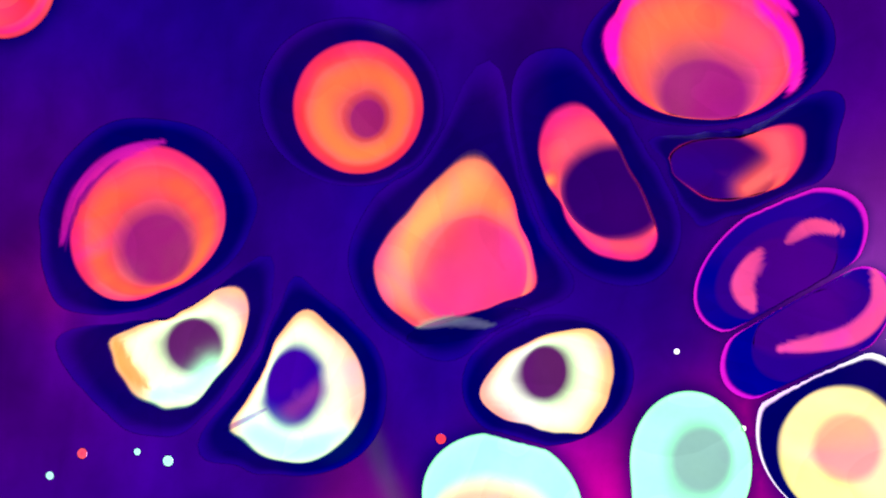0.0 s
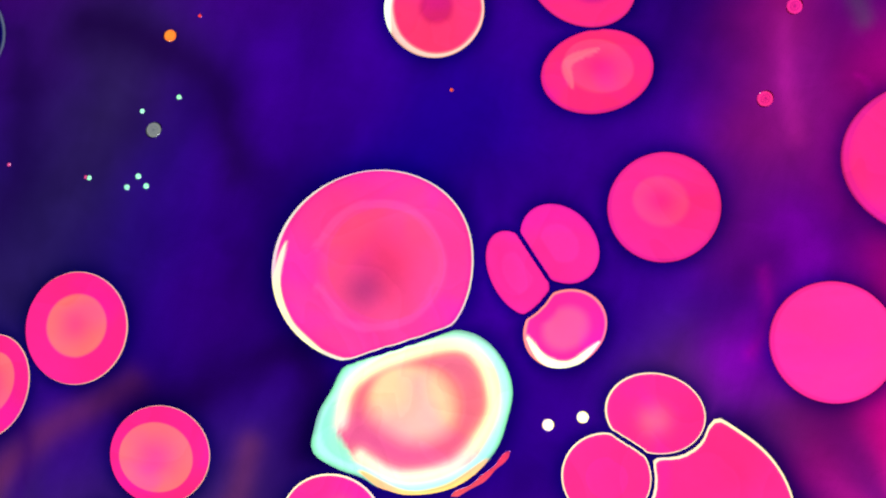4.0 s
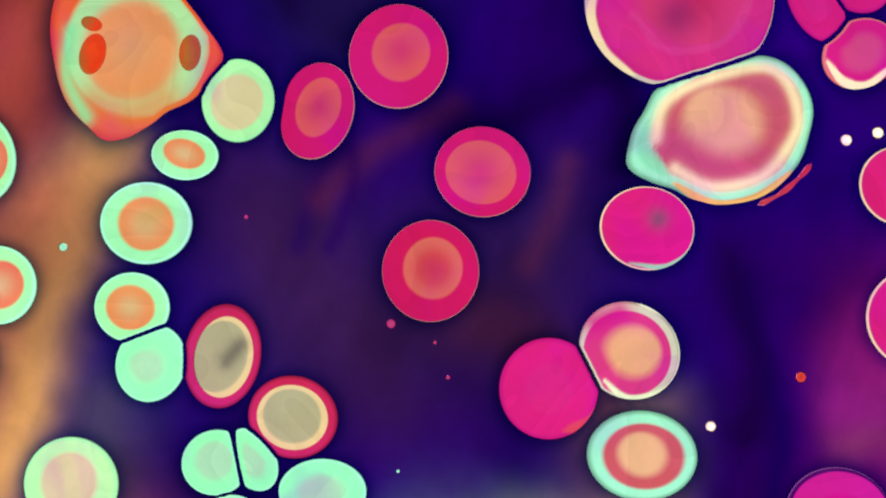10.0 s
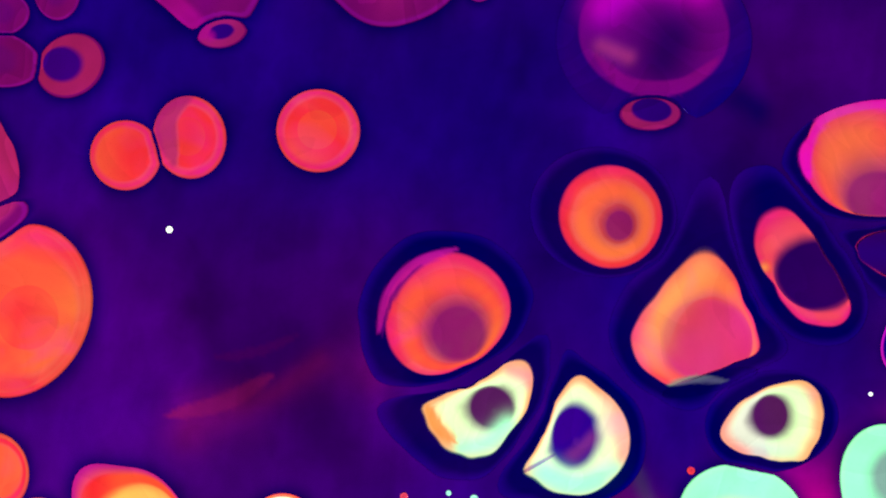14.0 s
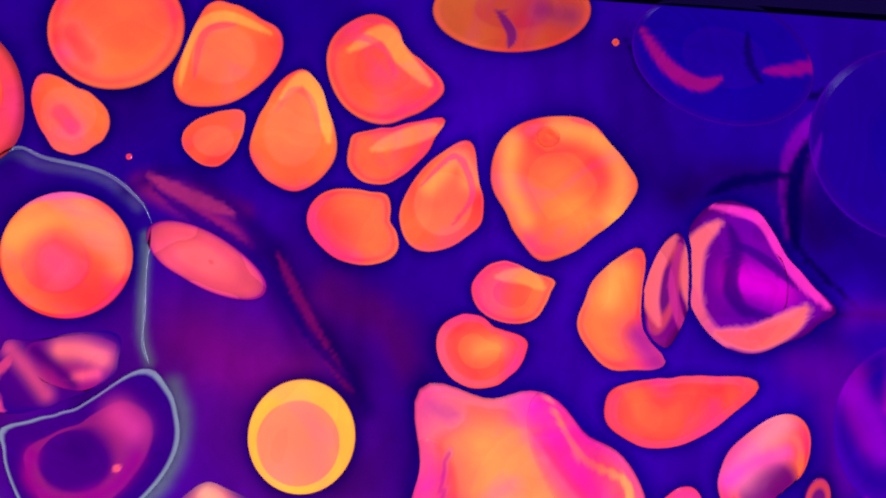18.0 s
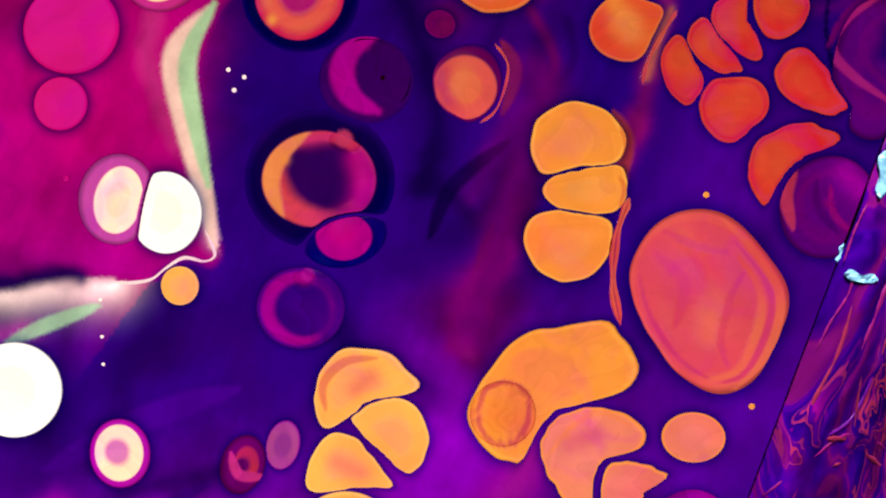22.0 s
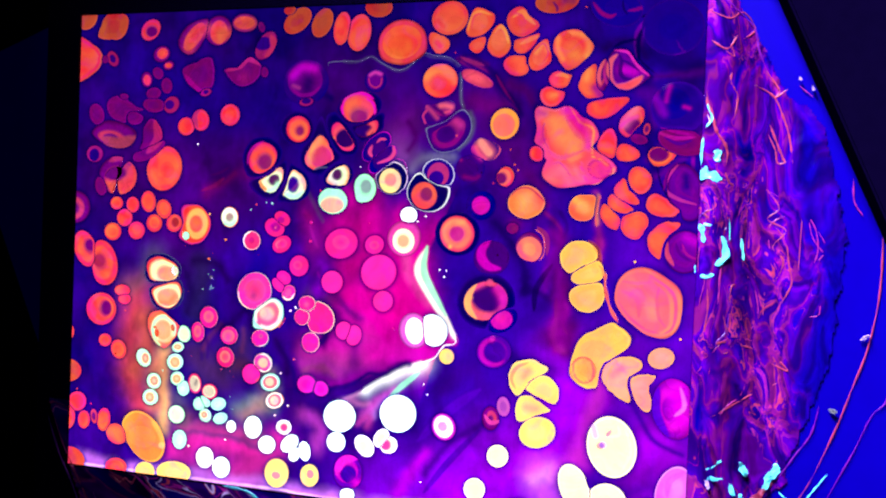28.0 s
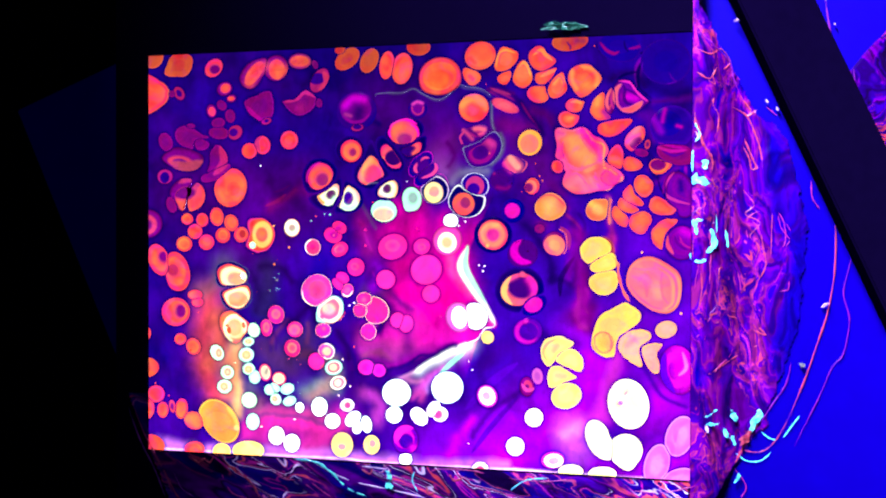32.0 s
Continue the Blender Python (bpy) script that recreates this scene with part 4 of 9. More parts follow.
drop(-52.93, 9.83, 6.47, 5.63, 90, "ORY", inner=(0.35, 0.1, 5, 4.0, 87.27), core=(0.15, 0.05, 2.1, 2.5), bumps=((225, 0.3, 20), (135, 0.28, 20), (45, -0.16, 40), (325, -0.11, 40), (175, -0.12, 14), (210, 0.09, 9), (255, 0.07, 9), (230, -0.06, 9), (35, 0.05, 20), ))
drop(-65.46, 27.34, 7.27, 6.29, 67.15, "ORG", core=(1.37, -0.26, 2.63, 2.63), bumps=((83, 0.04, 25), (177, 0.05, 25), ))
drop(-41.04, 12.41, 3.31, 3.06, 95.02, "GRB", core=(0.14, -0.07, 1.17, 1.17))
drop(-80.08, 11, 2.99, 2.87, 177.99, "ORP")
drop(-82.4, 24.63, 6.39, 5.95, 177.1, "VIR2", inner=(0.45, 0.06, 5.03, 4.83, 167.41), core=(-0.52, 0.38, 2.69, 2.69))
drop(-71.62, 33.28, 6.63, 2.66, 26.33, "VIO")
drop(-84.51, 6.23, 3.28, 2.91, 1.22, "ORP")
drop(-99.66, 14, 5.97, 5.44, 0.07, "VIR2", inner=(-0.48, -0.44, 4.3, 3.92, 0.07))
drop(-95.14, 0.1, 6.36, 4.24, 114.11, "ORK2", core=(2.37, 1.32, 2.05, 1.82))
drop(-87.57, -4.16, 7.6, 5.16, 107.93, "ORC4", core=(-1.41, 0.42, 2.26, 2.03), bumps=((167, -0.25, 28), (-112, 0.12, 25), ))
drop(-88.04, -19.76, 5.9, 5.41, 7.44, "ORK2", core=(2.36, 0.48, 1.81, 2.26))
drop(-80.06, -13.13, 3.04, 1.94, 1.6, "ORP")
drop(-79.13, -15.91, 2.45, 1.83, 2.36, "ORP")
drop(-65.21, -5.09, 7.3, 4.87, 0, "YEC", inner=(0.05, -0.14, 6.03, 4.02, 172.5), core=(2.43, -1.61, 3.44, 2.17), bumps=((230, 0.19, 20), (180, -0.13, 14), (40, -0.09, 28), (135, 0.06, 20), (290, -0.06, 20), (335, 0.05, 9), (210, 0.03, 9), (165, -0.03, 9), (240, -0.02, 9), ), inner_bumps=((230, 0.15, 20), (340, 0.09, 28), (60, -0.12, 28), (180, -0.07, 20), (135, -0.03, 20), (290, -0.03, 20), (215, 0.03, 9), (10, 0.02, 9), (35, -0.03, 9), ))
drop(-63.05, -14.06, 6.94, 4.63, 15, "YEC", inner=(0.43, 0.6, 5.44, 4.18, 15), core=(0.78, -0.43, 3.95, 2.59), bumps=((50, 0.21, 14), (160, 0.2, 14), (210, -0.12, 28), (5, -0.09, 20), (105, -0.05, 20), (335, -0.02, 14), (190, -0.02, 9), (70, 0.02, 9), ), inner_bumps=((105, -0.17, 28), (170, 0.19, 14), (45, 0.12, 14), (280, 0.09, 28), (345, -0.07, 20), (210, -0.03, 14), (130, -0.04, 9), (155, 0.03, 9), (5, -0.02, 9), ))
drop(-64.16, -25.07, 6.06, 5.27, 127.5, "YGR", inner=(0.64, 0.35, 4.72, 4.6, 144.5), core=(0.49, -0.06, 2.77, 3.06), bumps=((320, -0.18, 20), (135, 0.14, 28), (10, 0.18, 14), (210, -0.07, 28), (60, -0.08, 20), (275, 0.06, 9), (100, 0.05, 9), (300, -0.04, 9), (25, 0.03, 9), ))
drop(-56.2, -25.96, 2.74, 2.38, 111.19, "GRT", core=(0.05, -0.17, 1.6, 1.71))
drop(-51.19, -24.98, 3.2, 2.43, 94.86, "PKR2", inner=(0, 0, 3.02, 2.25, 94.83), core=(0.13, 0.22, 1.35, 1.92), bumps=((-166, -0.12, 35), ))
drop(-58.26, -30.4, 2.2, 1.63, 13.56, "GRO", core=(-0.02, 0.07, 1.34, 0.88))
drop(-71.03, -34.85, 3.11, 2.52, 126.74, "GRO", core=(0.95, -0.12, 1.23, 1.58))
drop(-47.33, -19.94, 3.43, 3.22, 104.87, "PKR2", inner=(0, 0, 3.22, 3.01, 104.84), core=(0.13, 0.22, 1.79, 1.86))
drop(-39.82, -25.3, 3.08, 2.91, 5.95, "PKR2", inner=(0, 0, 2.97, 2.77, 14.55), core=(-0.08, -0.13, 2.21, 1.96))
drop(-31.32, -10.62, 6.26, 5.76, 36.21, "PKL", inner=(0.25, 0.21, 5.82, 5.4, 36.42), core=(0.66, 0.36, 3.44, 3.26), bumps=((19, -0.05, 30), ))
drop(-26.32, -17.9, 5.99, 4.61, 37.5, "GRPK", inner=(-0.01, -0.2, 4.94, 3.8, 37.5), core=(-0.26, 0.62, 2.16, 1.62), bumps=((250, -0.1, 14), (320, 0.06, 28), (70, 0.06, 20), (185, -0.07, 14), (220, 0.08, 9), (15, -0.04, 14), (135, -0.02, 40), (270, -0.03, 9), ), inner_bumps=((60, 0.15, 28), (255, -0.16, 20), (185, -0.07, 20), (220, 0.06, 9), (345, 0.04, 14), (235, -0.04, 9), (260, 0.03, 9), (285, -0.02, 20), (145, -0.02, 14), ))
drop(-59.13, -35.32, 3.01, 2.66, 13.95, "GRO", core=(0.09, -0.04, 1.76, 1.65))
drop(-58.14, -40.67, 2.45, 2.24, 12.61, "GRO", core=(0, 0, 1.53, 1.38))
drop(-55.79, -43.58, 2.5, 2.26, 90.96, "GRN", core=(-0.11, -0.23, 0.94, 0.87))
drop(-51.62, -41.69, 3.32, 2.47, 100.27, "PKT", inner=(0.15, 0, 2.55, 1.85, 100), core=(-0.14, -0.05, 1.73, 2.23))
drop(-46.11, -43.82, 2.87, 2.58, 4.61, "PKT", inner=(0, 0, 2.25, 2.0, 5), core=(-0.04, 0.1, 1.78, 1.6))
drop(-57.97, -52.35, 3.05, 2.95, 0.15, "GRT", core=(-0.06, 0.17, 1.64, 1.72))
drop(-49.74, -48.07, 2.22, 2.05, 31.38, "GRN", core=(-0.06, 0.17, 1.07, 1.07))
drop(-47.67, -47.16, 2.13, 1.49, 141.17, "GRN")
drop(-42.82, -47.55, 2.78, 2.03, 19.02, "GRN")
drop(-40.9, -32.33, 3.24, 3.09, 109.98, "PKR2", inner=(0, 0, 3.16, 3.02, 109.95), core=(0.11, 0.23, 1.8, 1.87))
drop(-28.85, -25.38, 2.99, 2.66, 10.55, "PKR", core=(0.28, 0.86, 1, 0.93))
drop(-27.51, -33.02, 3.23, 2.99, 165.48, "PKW", inner=(-0.11, -0.23, 2.74, 2.63, 167.36), core=(0.27, 0.09, 1.48, 1.34))
drop(-31.52, -36.9, 3.18, 3.11, 93.49, "PK")
drop(-24.75, -38.94, 3.43, 2.79, 16.37, "GRPK", inner=(0.07, 0.02, 2.59, 2.02, 15.93), core=(-0.12, 0.14, 1.33, 1.19))
drop(-66.87, -42.16, 2.61, 2.52, 166.45, "GRO", core=(0.35, 0.12, 1.46, 1.46))
drop(-23.02, -44.55, 3.23, 2.51, 21.97, "GRPW", inner=(0.13, 0.05, 2.41, 2.03, 22.45), core=(0, 0, 1.3, 1.3))
drop(-47.38, -51.61, 2.17, 2.13, 154.52, "GRO", core=(-0.3, 0.26, 1.06, 0.99))
drop(-41.9, -52.04, 2.69, 1.79, 20.63, "GRN")
drop(-11.49, -25.41, 3.07, 2.95, 97.47, "PKR")
drop(-12.27, -38.43, 3.27, 2.91, 10.5, "PKD")
drop(-7.47, -39.44, 2.64, 2.44, 169.87, "PKD")
drop(-67.99, -47.61, 2.89, 2.56, 10.37, "GRO", core=(0, 0, 1.56, 1.56))
drop(-56.55, -60.38, 3.1, 2.6, 83.65, "GRN", core=(0.23, 0.01, 1.1, 1.54))
drop(-37.93, -54.25, 1.9, 1.66, 82.31, "WHT")
drop(-47.06, -65.23, 3.41, 3.12, 74.9, "WHY")
drop(-41.02, -67.68, 3.4, 3.1, 75.21, "WHT")
drop(-86.16, -30.11, 2.48, 2.16, 6.58, "ORP")
drop(-80.76, -32.77, 3.24, 2.92, 119.03, "ORP")
drop(-100.89, -41.43, 5.76, 3.93, 3.65, "ORD")
drop(-96.35, -51.53, 3.59, 3.26, 13.3, "ORP")
drop(-100.9, -57.19, 4.61, 3.83, 84.26, "ORP")
drop(-93.5, -57.52, 3.06, 2.37, 86.11, "ORP")
drop(-89.47, -56.04, 2.6, 1.43, 100.65, "VIR2")
drop(-85.69, -56.75, 3.93, 2.57, 82.1, "ORP")
drop(-80.53, -61.06, 4.09, 3.34, 164.94, "ORG")
drop(-69.83, -60.78, 9.28, 6.67, 131.24, "YEO2", core=(-0.46, -0.02, 5.35, 3.56), bumps=((164, 0.1, 25), ))
drop(-80.29, -72.08, 4.22, 3.02, 6.24, "ORP")
drop(-69.13, -72.35, 3.71, 3.21, 12.2, "YEY")
drop(-58.36, -71.35, 6.39, 3.62, 4.48, "YEY")
drop(-98.04, -71.28, 5.4, 4.01, 171.41, "ORD")
drop(-103.28, -28.38, 4.81, 3.93, 4.52, "ORP")
drop(-32.99, 5.29, 3.11, 3.04, 146.44, "PKM", inner=(0.21, -0.01, 2.82, 2.69, 120.44), core=(0.18, -0.02, 0.82, 0.82))
drop(-25.13, 9.72, 3.49, 2.84, 160.92, "PKK", core=(0.63, 0.18, 1.33, 1.27), bumps=((47, -0.1, 30), ))
drop(-22.65, 12.52, 2.86, 2.18, 150.74, "PKK", core=(-0.38, -0.46, 0.99, 0.83))
drop(-22.5, 4.54, 3.36, 2.55, 29.77, "PKC", core=(-0.01, 0.27, 2.03, 1.51))
drop(-16.34, -1.94, 3.32, 3.23, 54.85, "PKC", core=(-0.33, 0.23, 1.52, 1.33))
drop(-21.39, -5.88, 2.6, 2.07, 151.09, "PK")
drop(-23.18, -8.3, 2.68, 1.62, 134.56, "PK")
drop(-19.55, -10.48, 2.57, 2.18, 53.94, "PKY")
drop(-2.47, 5.57, 5.51, 4.62, 18.07, "PKC", core=(0.05, 0.42, 2.64, 2.07))
drop(8.33, 5.69, 3.12, 2.85, 22.17, "PKC", core=(0.06, -0.18, 1.48, 1.18))
drop(9.99, -2.58, 5.8, 5.32, 24.95, "PKB")
drop(-5.04, -6.33, 3.57, 3.48, 14.43, "PKB")
drop(11.77, -11.24, 3.26, 3.14, 41, "PKB")
drop(-13.21, -13.41, 2.87, 2.31, 8.64, "PKR")
drop(-14.71, -17.75, 2.57, 2.52, 178.02, "PKR")
drop(-8.65, -17.59, 5.1, 4.6, 140, "PKR", bumps=((115, 0.12, 20), (-120, 0.12, 22), ), yields=True)
drop(-0.6, -20.99, 2.83, 2.67, 71.35, "PKB")
drop(2.69, -22.21, 3.17, 2.57, 77.19, "PKB")
drop(-30.2, -53.71, 3.57, 3.07, 83.36, "WHT")
drop(-25.16, -58.71, 2.97, 2.79, 23.68, "WHT")
drop(-19.52, -52.62, 2.61, 2.28, 10.05, "WHP", core=(0.22, 0.01, 1.06, 1.06))
drop(-17.34, -57.52, 3.47, 2.28, 43.54, "WHT")
drop(-15.61, -60.76, 2.33, 1.79, 64.78, "WHT")
drop(-12.17, -59.35, 3.09, 1.94, 99.47, "WHT")
drop(-21.44, -67.29, 4.61, 4.11, 78.72, "YEP", core=(0, -0.63, 1.28, 0.85))
drop(-10.22, -66.71, 3.53, 3.09, 80.63, "YEP", core=(0.43, 0.64, 1.05, 1.26))
drop(-0.91, -47.31, 5.31, 4.91, 15.04, "WHT")
drop(-1.73, -55.36, 3.14, 3.01, 49.1, "WHT")
drop(7.53, -55.56, 3.64, 2.75, 133.11, "WHY")
drop(12.94, -52.67, 3.13, 2.23, 58.04, "WHY")
drop(15.22, -54.4, 2.91, 2.63, 13.38, "WHP", core=(-0.83, -0.04, 1.44, 1.44))
drop(2.52, -64.2, 5.36, 4.82, 78.23, "VIM", inner=(-0.42, 0.59, 3.85, 3.64, 31.77), core=(0.42, -0.59, 2.49, 2.49))
drop(2.54, -71.18, 2.36, 2.22, 33, "WHT")
drop(17.87, -44.74, 5.84, 5.62, 33.11, "WHT")
drop(21.9, -19.43, 5.31, 4.67, 102.44, "CEPW", inner=(0.28, -0.02, 3.95, 2.84, 96.75))
drop(27.81, -18.94, 4.8, 4.32, 114.27, "WHT")
drop(32.31, -26.35, 2.27, 2.25, 123.94, "YEY")
drop(55.1, -30.16, 6.15, 3.51, 45, "YEY", bumps=((20, 0.48, 14), (210, -0.25, 28), (325, -0.29, 28), (260, 0.25, 14), (125, 0.21, 28), (15, 0.05, 9), (350, -0.09, 9), (30, -0.04, 9), (230, -0.04, 9), ))
drop(61.72, -33.81, 4.9, 3.27, 157.5, "YEY", bumps=((80, 0.26, 40), (250, -0.29, 28), (350, -0.13, 20), (180, 0.2, 9), (140, -0.08, 20), (310, 0.09, 9), (215, -0.09, 14), (280, -0.09, 9), (250, 0.09, 9), ))
drop(57.56, -39, 4.38, 3.37, 15, "YEY", bumps=((235, 0.36, 20), (355, 0.42, 9), (50, -0.25, 28), (305, -0.18, 28), (130, 0.11, 20), (180, -0.08, 20), (5, 0.05, 9), (340, 0.05, 9), (25, -0.05, 9), ))
drop(60.08, -46.03, 5.39, 4.36, 23.94, "YEY")
drop(32.29, -47.26, 4.06, 3.65, 111.08, "WHM", inner=(-0.05, 0.11, 3.32, 2.89, 111.35), core=(-0.29, 0.21, 1.24, 1.24))
drop(46.33, -43.32, 3.56, 2.59, 90.86, "VIR2", inner=(0.46, 0.52, 1.83, 1.36, 111.64), core=(0, 0, 0.74, 0.74))
drop(49.99, -39.5, 2.93, 1.97, 96.36, "VIP")
drop(93.49, -22.07, 3.59, 2.86, 18.17, "PEY")
drop(48.83, -54.08, 3.31, 3.14, 66.48, "CRM")
drop(42.32, -64.57, 3.34, 3.16, 62.66, "CRM")
drop(81.15, -47.94, 8.67, 6.88, 100.76, "CRM")
drop(71.49, -60.69, 7.1, 4.31, 113.88, "CRM", bumps=((-44, 0.2, 22), (23, -0.15, 30), ))
drop(80.29, -63.95, 5.81, 5.54, 41.39, "CRM", bumps=((-80, 0.25, 24), ))
drop(55.41, -68.64, 4.15, 2.95, 11.21, "WHM", inner=(0.39, -0.18, 3.35, 2.37, 6.13))
drop(61.69, -72.24, 4.29, 2.36, 4.67, "CRM")
drop(72.52, -72.4, 4.81, 2.35, 4.33, "CRM")
drop(29.86, -73.29, 2.86, 2.41, 10.96, "WHP")
drop(97.55, -35.72, 8.41, 5.95, 97.83, "VIM", inner=(-1.11, -0.04, 6.11, 3.72, 98.76))
drop(98.25, -58.18, 7.18, 4.58, 70.98, "PVI")
drop(90.68, -68.23, 7.23, 4.07, 75.28, "PVI")
drop(97.79, -73.22, 6.46, 3.76, 25.67, "PVI")
drop(40.93, 18.48, 4.48, 4.34, 177.76, "CELV2", inner=(0, 0, 2.67, 2.64, 157.69))
drop(34.14, 10, 6.87, 6.56, 1.97, "ORC5", inner=(0, 0, 5.29, 5.15, 103.93), core=(0, 0, 2.02, 2.02))
drop(53.81, 19.85, 5.36, 4.66, 7.5, "YEO3", core=(0.38, -0.24, 3.35, 2.93), bumps=((165, -0.09, 40), (340, 0.09, 40), (85, 0.04, 20), (225, -0.03, 20), (30, -0.03, 14), (280, 0.04, 14), (130, -0.03, 14), (170, 0.02, 14), (0, 0.02, 14), ))
drop(70.15, 18.69, 4.13, 3.59, 52.5, "YEO3", bumps=((45, 0.18, 14), (310, 0.12, 20), (240, -0.07, 40), (0, -0.08, 20), (85, -0.07, 20), (130, 0.03, 20), (330, 0.02, 14), (35, 0.02, 9), (285, 0.02, 9), ))
drop(85.73, 26.81, 3.94, 3.03, 112.5, "ORG", bumps=((310, -0.06, 20), (15, 0.06, 20), (265, 0.04, 14), (95, -0.02, 20), ))
drop(81.8, 22.96, 3.68, 2.1, 135, "ORG", bumps=((95, 0.58, 14), (330, 0.36, 14), (40, -0.32, 28), (270, -0.18, 28), (185, 0.11, 20), (140, -0.07, 9), (315, 0.06, 9), (10, -0.11, 9), (115, 0.06, 9), ))
drop(80.43, 19.58, 3.3, 1.89, 150, "ORG", bumps=((130, 0.32, 20), (345, 0.33, 9), (55, -0.22, 40), (180, 0.13, 20), (280, -0.1, 40), (0, 0.11, 9), (120, 0.08, 9), (140, -0.05, 9), (90, -0.05, 14), ))
drop(78.09, 16.19, 3.7, 2.12, 127.5, "ORG", bumps=((60, -0.21, 28), (115, 0.19, 14), (250, 0.07, 40), (320, -0.07, 9), (180, 0.06, 28), (295, 0.06, 9), (85, -0.05, 14), (25, -0.06, 9), (355, 0.04, 9), ))
drop(84.96, 14.02, 4.01, 3.49, 60, "ORG", bumps=((335, -0.2, 28), (155, 0.2, 28), (240, -0.09, 28), (65, 0.07, 40), (190, 0.04, 9), (160, -0.03, 9), (305, -0.04, 9), (140, 0.02, 9), (100, -0.02, 14), ))
drop(91.81, 19.46, 4.76, 2.72, 157.5, "ORG", bumps=((350, 0.47, 9), (300, -0.17, 28), (115, 0.21, 20), (35, -0.14, 20), (160, -0.1, 14), (210, 0.06, 20), (260, -0.05, 14), (0, 0.03, 9), (15, -0.04, 9), ))
drop(91.04, 10.87, 4.7, 2.68, 60, "ORG", bumps=((35, 0.8, 14), (275, 0.58, 14), (210, -0.24, 40), (345, -0.27, 28), (60, 0.15, 9), (115, -0.13, 28), (20, -0.16, 6), (280, 0.1, 6), (30, 0.07, 6), (230, -0.06, 9), (315, -0.08, 9), (25, -0.05, 6), (270, -0.04, 6), (255, 0.05, 6), (190, 0.05, 20), (345, 0.09, 9), ))
drop(98.46, 7.37, 5.82, 5.26, 87.19, "SHD", inner=(0.18, 0.22, 4.41, 3.89, 88.76), core=(-0.23, 0.38, 2.77, 2.77))
drop(69.6, 5.22, 5.71, 3.81, 22.5, "YEL", bumps=((245, 0.24, 14), (300, -0.16, 28), (40, -0.09, 20), (120, 0.11, 28), (195, -0.09, 14), (350, 0.08, 14), (225, 0.03, 9), (260, 0.03, 9), (210, -0.02, 9), ))
drop(72.61, 0.13, 4.78, 2.73, 22.5, "YEL", bumps=((135, -0.2, 28), (55, 0.22, 14), (340, 0.16, 20), (200, 0.05, 14), (20, -0.06, 9), (165, -0.07, 9), (100, -0.06, 14), (310, 0.04, 14), (260, -0.03, 20), ))
drop(72.86, -6.56, 5.22, 4.02, 15, "YEL", bumps=((355, -0.11, 28), (50, 0.16, 14), (160, 0.1, 20), (215, -0.07, 20), (280, 0.05, 14), (20, -0.02, 20), (65, 0.03, 9), (95, -0.02, 14), (130, 0.02, 14), ))
drop(89.78, -6.99, 10.57, 8.13, 135, "PEB", inner=(-0.93, -0.05, 8.92, 7.31, 130.5), core=(-0.71, -0.61, 4.74, 5.33), bumps=((340, -0.09, 20), (30, 0.07, 20), (240, -0.06, 20), (295, 0.04, 14), (100, 0.04, 20), (180, 0.04, 14), (0, -0.02, 9), (215, -0.02, 9), ))
drop(55.97, 7.03, 4.48, 3.9, 105, "VIA", inner=(-0.31, -0.71, 3.66, 3.61, 153.75), bumps=((185, 0.1, 40), (350, -0.08, 40), (265, -0.04, 14), (50, -0.02, 20), (125, -0.02, 20), (225, 0.03, 9), (295, 0.03, 9), (325, -0.02, 9), ))
drop(44.7, 3.36, 5.52, 5, 17.54, "DIM", core=(1.88, 2.69, 4.58, 4.28))
drop(43.51, -9.23, 8.74, 8.06, 18.7, "CELV3", inner=(0, 0, 6.53, 5.49, 20.32), core=(0.46, 0.84, 4.29, 3.56))
drop(48.36, -14.32, 5.03, 3.66, 31.18, "CELV2", inner=(0.05, -0.11, 3.25, 2.68, 21.09), core=(-0.47, 0.34, 1.22, 1.1))
drop(46.46, -23.89, 5.18, 4.76, 21.43, "VIM", inner=(-0.11, -0.05, 4.44, 4.27, 20.74), core=(0.5, 0.07, 3.07, 2.94))
drop(50.49, 12.17, 1.77, 1.58, 179.17, "VIO")
drop(95.16, 46.67, 7.46, 7.2, 150.78, "NAV", inner=(-1.49, 1.18, 4.46, 4.19, 165.29))
drop(96.14, 37.66, 6.34, 3.79, 162.47, "VIO", bumps=((-11, 0.2, 20), ))
drop(98.08, 23.69, 8.03, 4.79, 104.64, "SHD", inner=(0.01, -0.76, 5.36, 2.58, 104.72))
drop(92.8, 68.72, 8.39, 7.6, 165.6, "NAV")
drop(77.4, 74.33, 7.28, 4.97, 164.95, "NAV")
drop(65.2, 36.04, 9.96, 9.52, 96.73, "SPL", core=(0.23, 1.9, 5.1, 6.96), bumps=((130, 0.45, 14), (93, 0.14, 18), (65, -0.08, 12), (35, 0, 15), (-1, -0.26, 12), (-23, 0.52, 11), (-45, 0.42, 16), (-73, 0.15, 16), (-101, 0.2, 18), (-128, 0.12, 16), (-145, -0.3, 10), (167, 0, 15), ))
drop(74.74, -22.46, 9.61, 5.49, 52.5, "BAN", core=(0.94, 1.68, 4.2, 2.4), bumps=((25, 0.45, 20), (270, 0.38, 14), (325, -0.29, 28), (190, -0.18, 40), (60, 0.13, 9), (280, 0.14, 6), (90, -0.08, 14), (250, 0.05, 9), (270, -0.04, 9), (15, 0.04, 6), (300, -0.06, 9), (35, -0.02, 6), (45, 0.02, 6), (210, -0.03, 9), (280, 0.03, 6), (0, -0.02, 9), ))
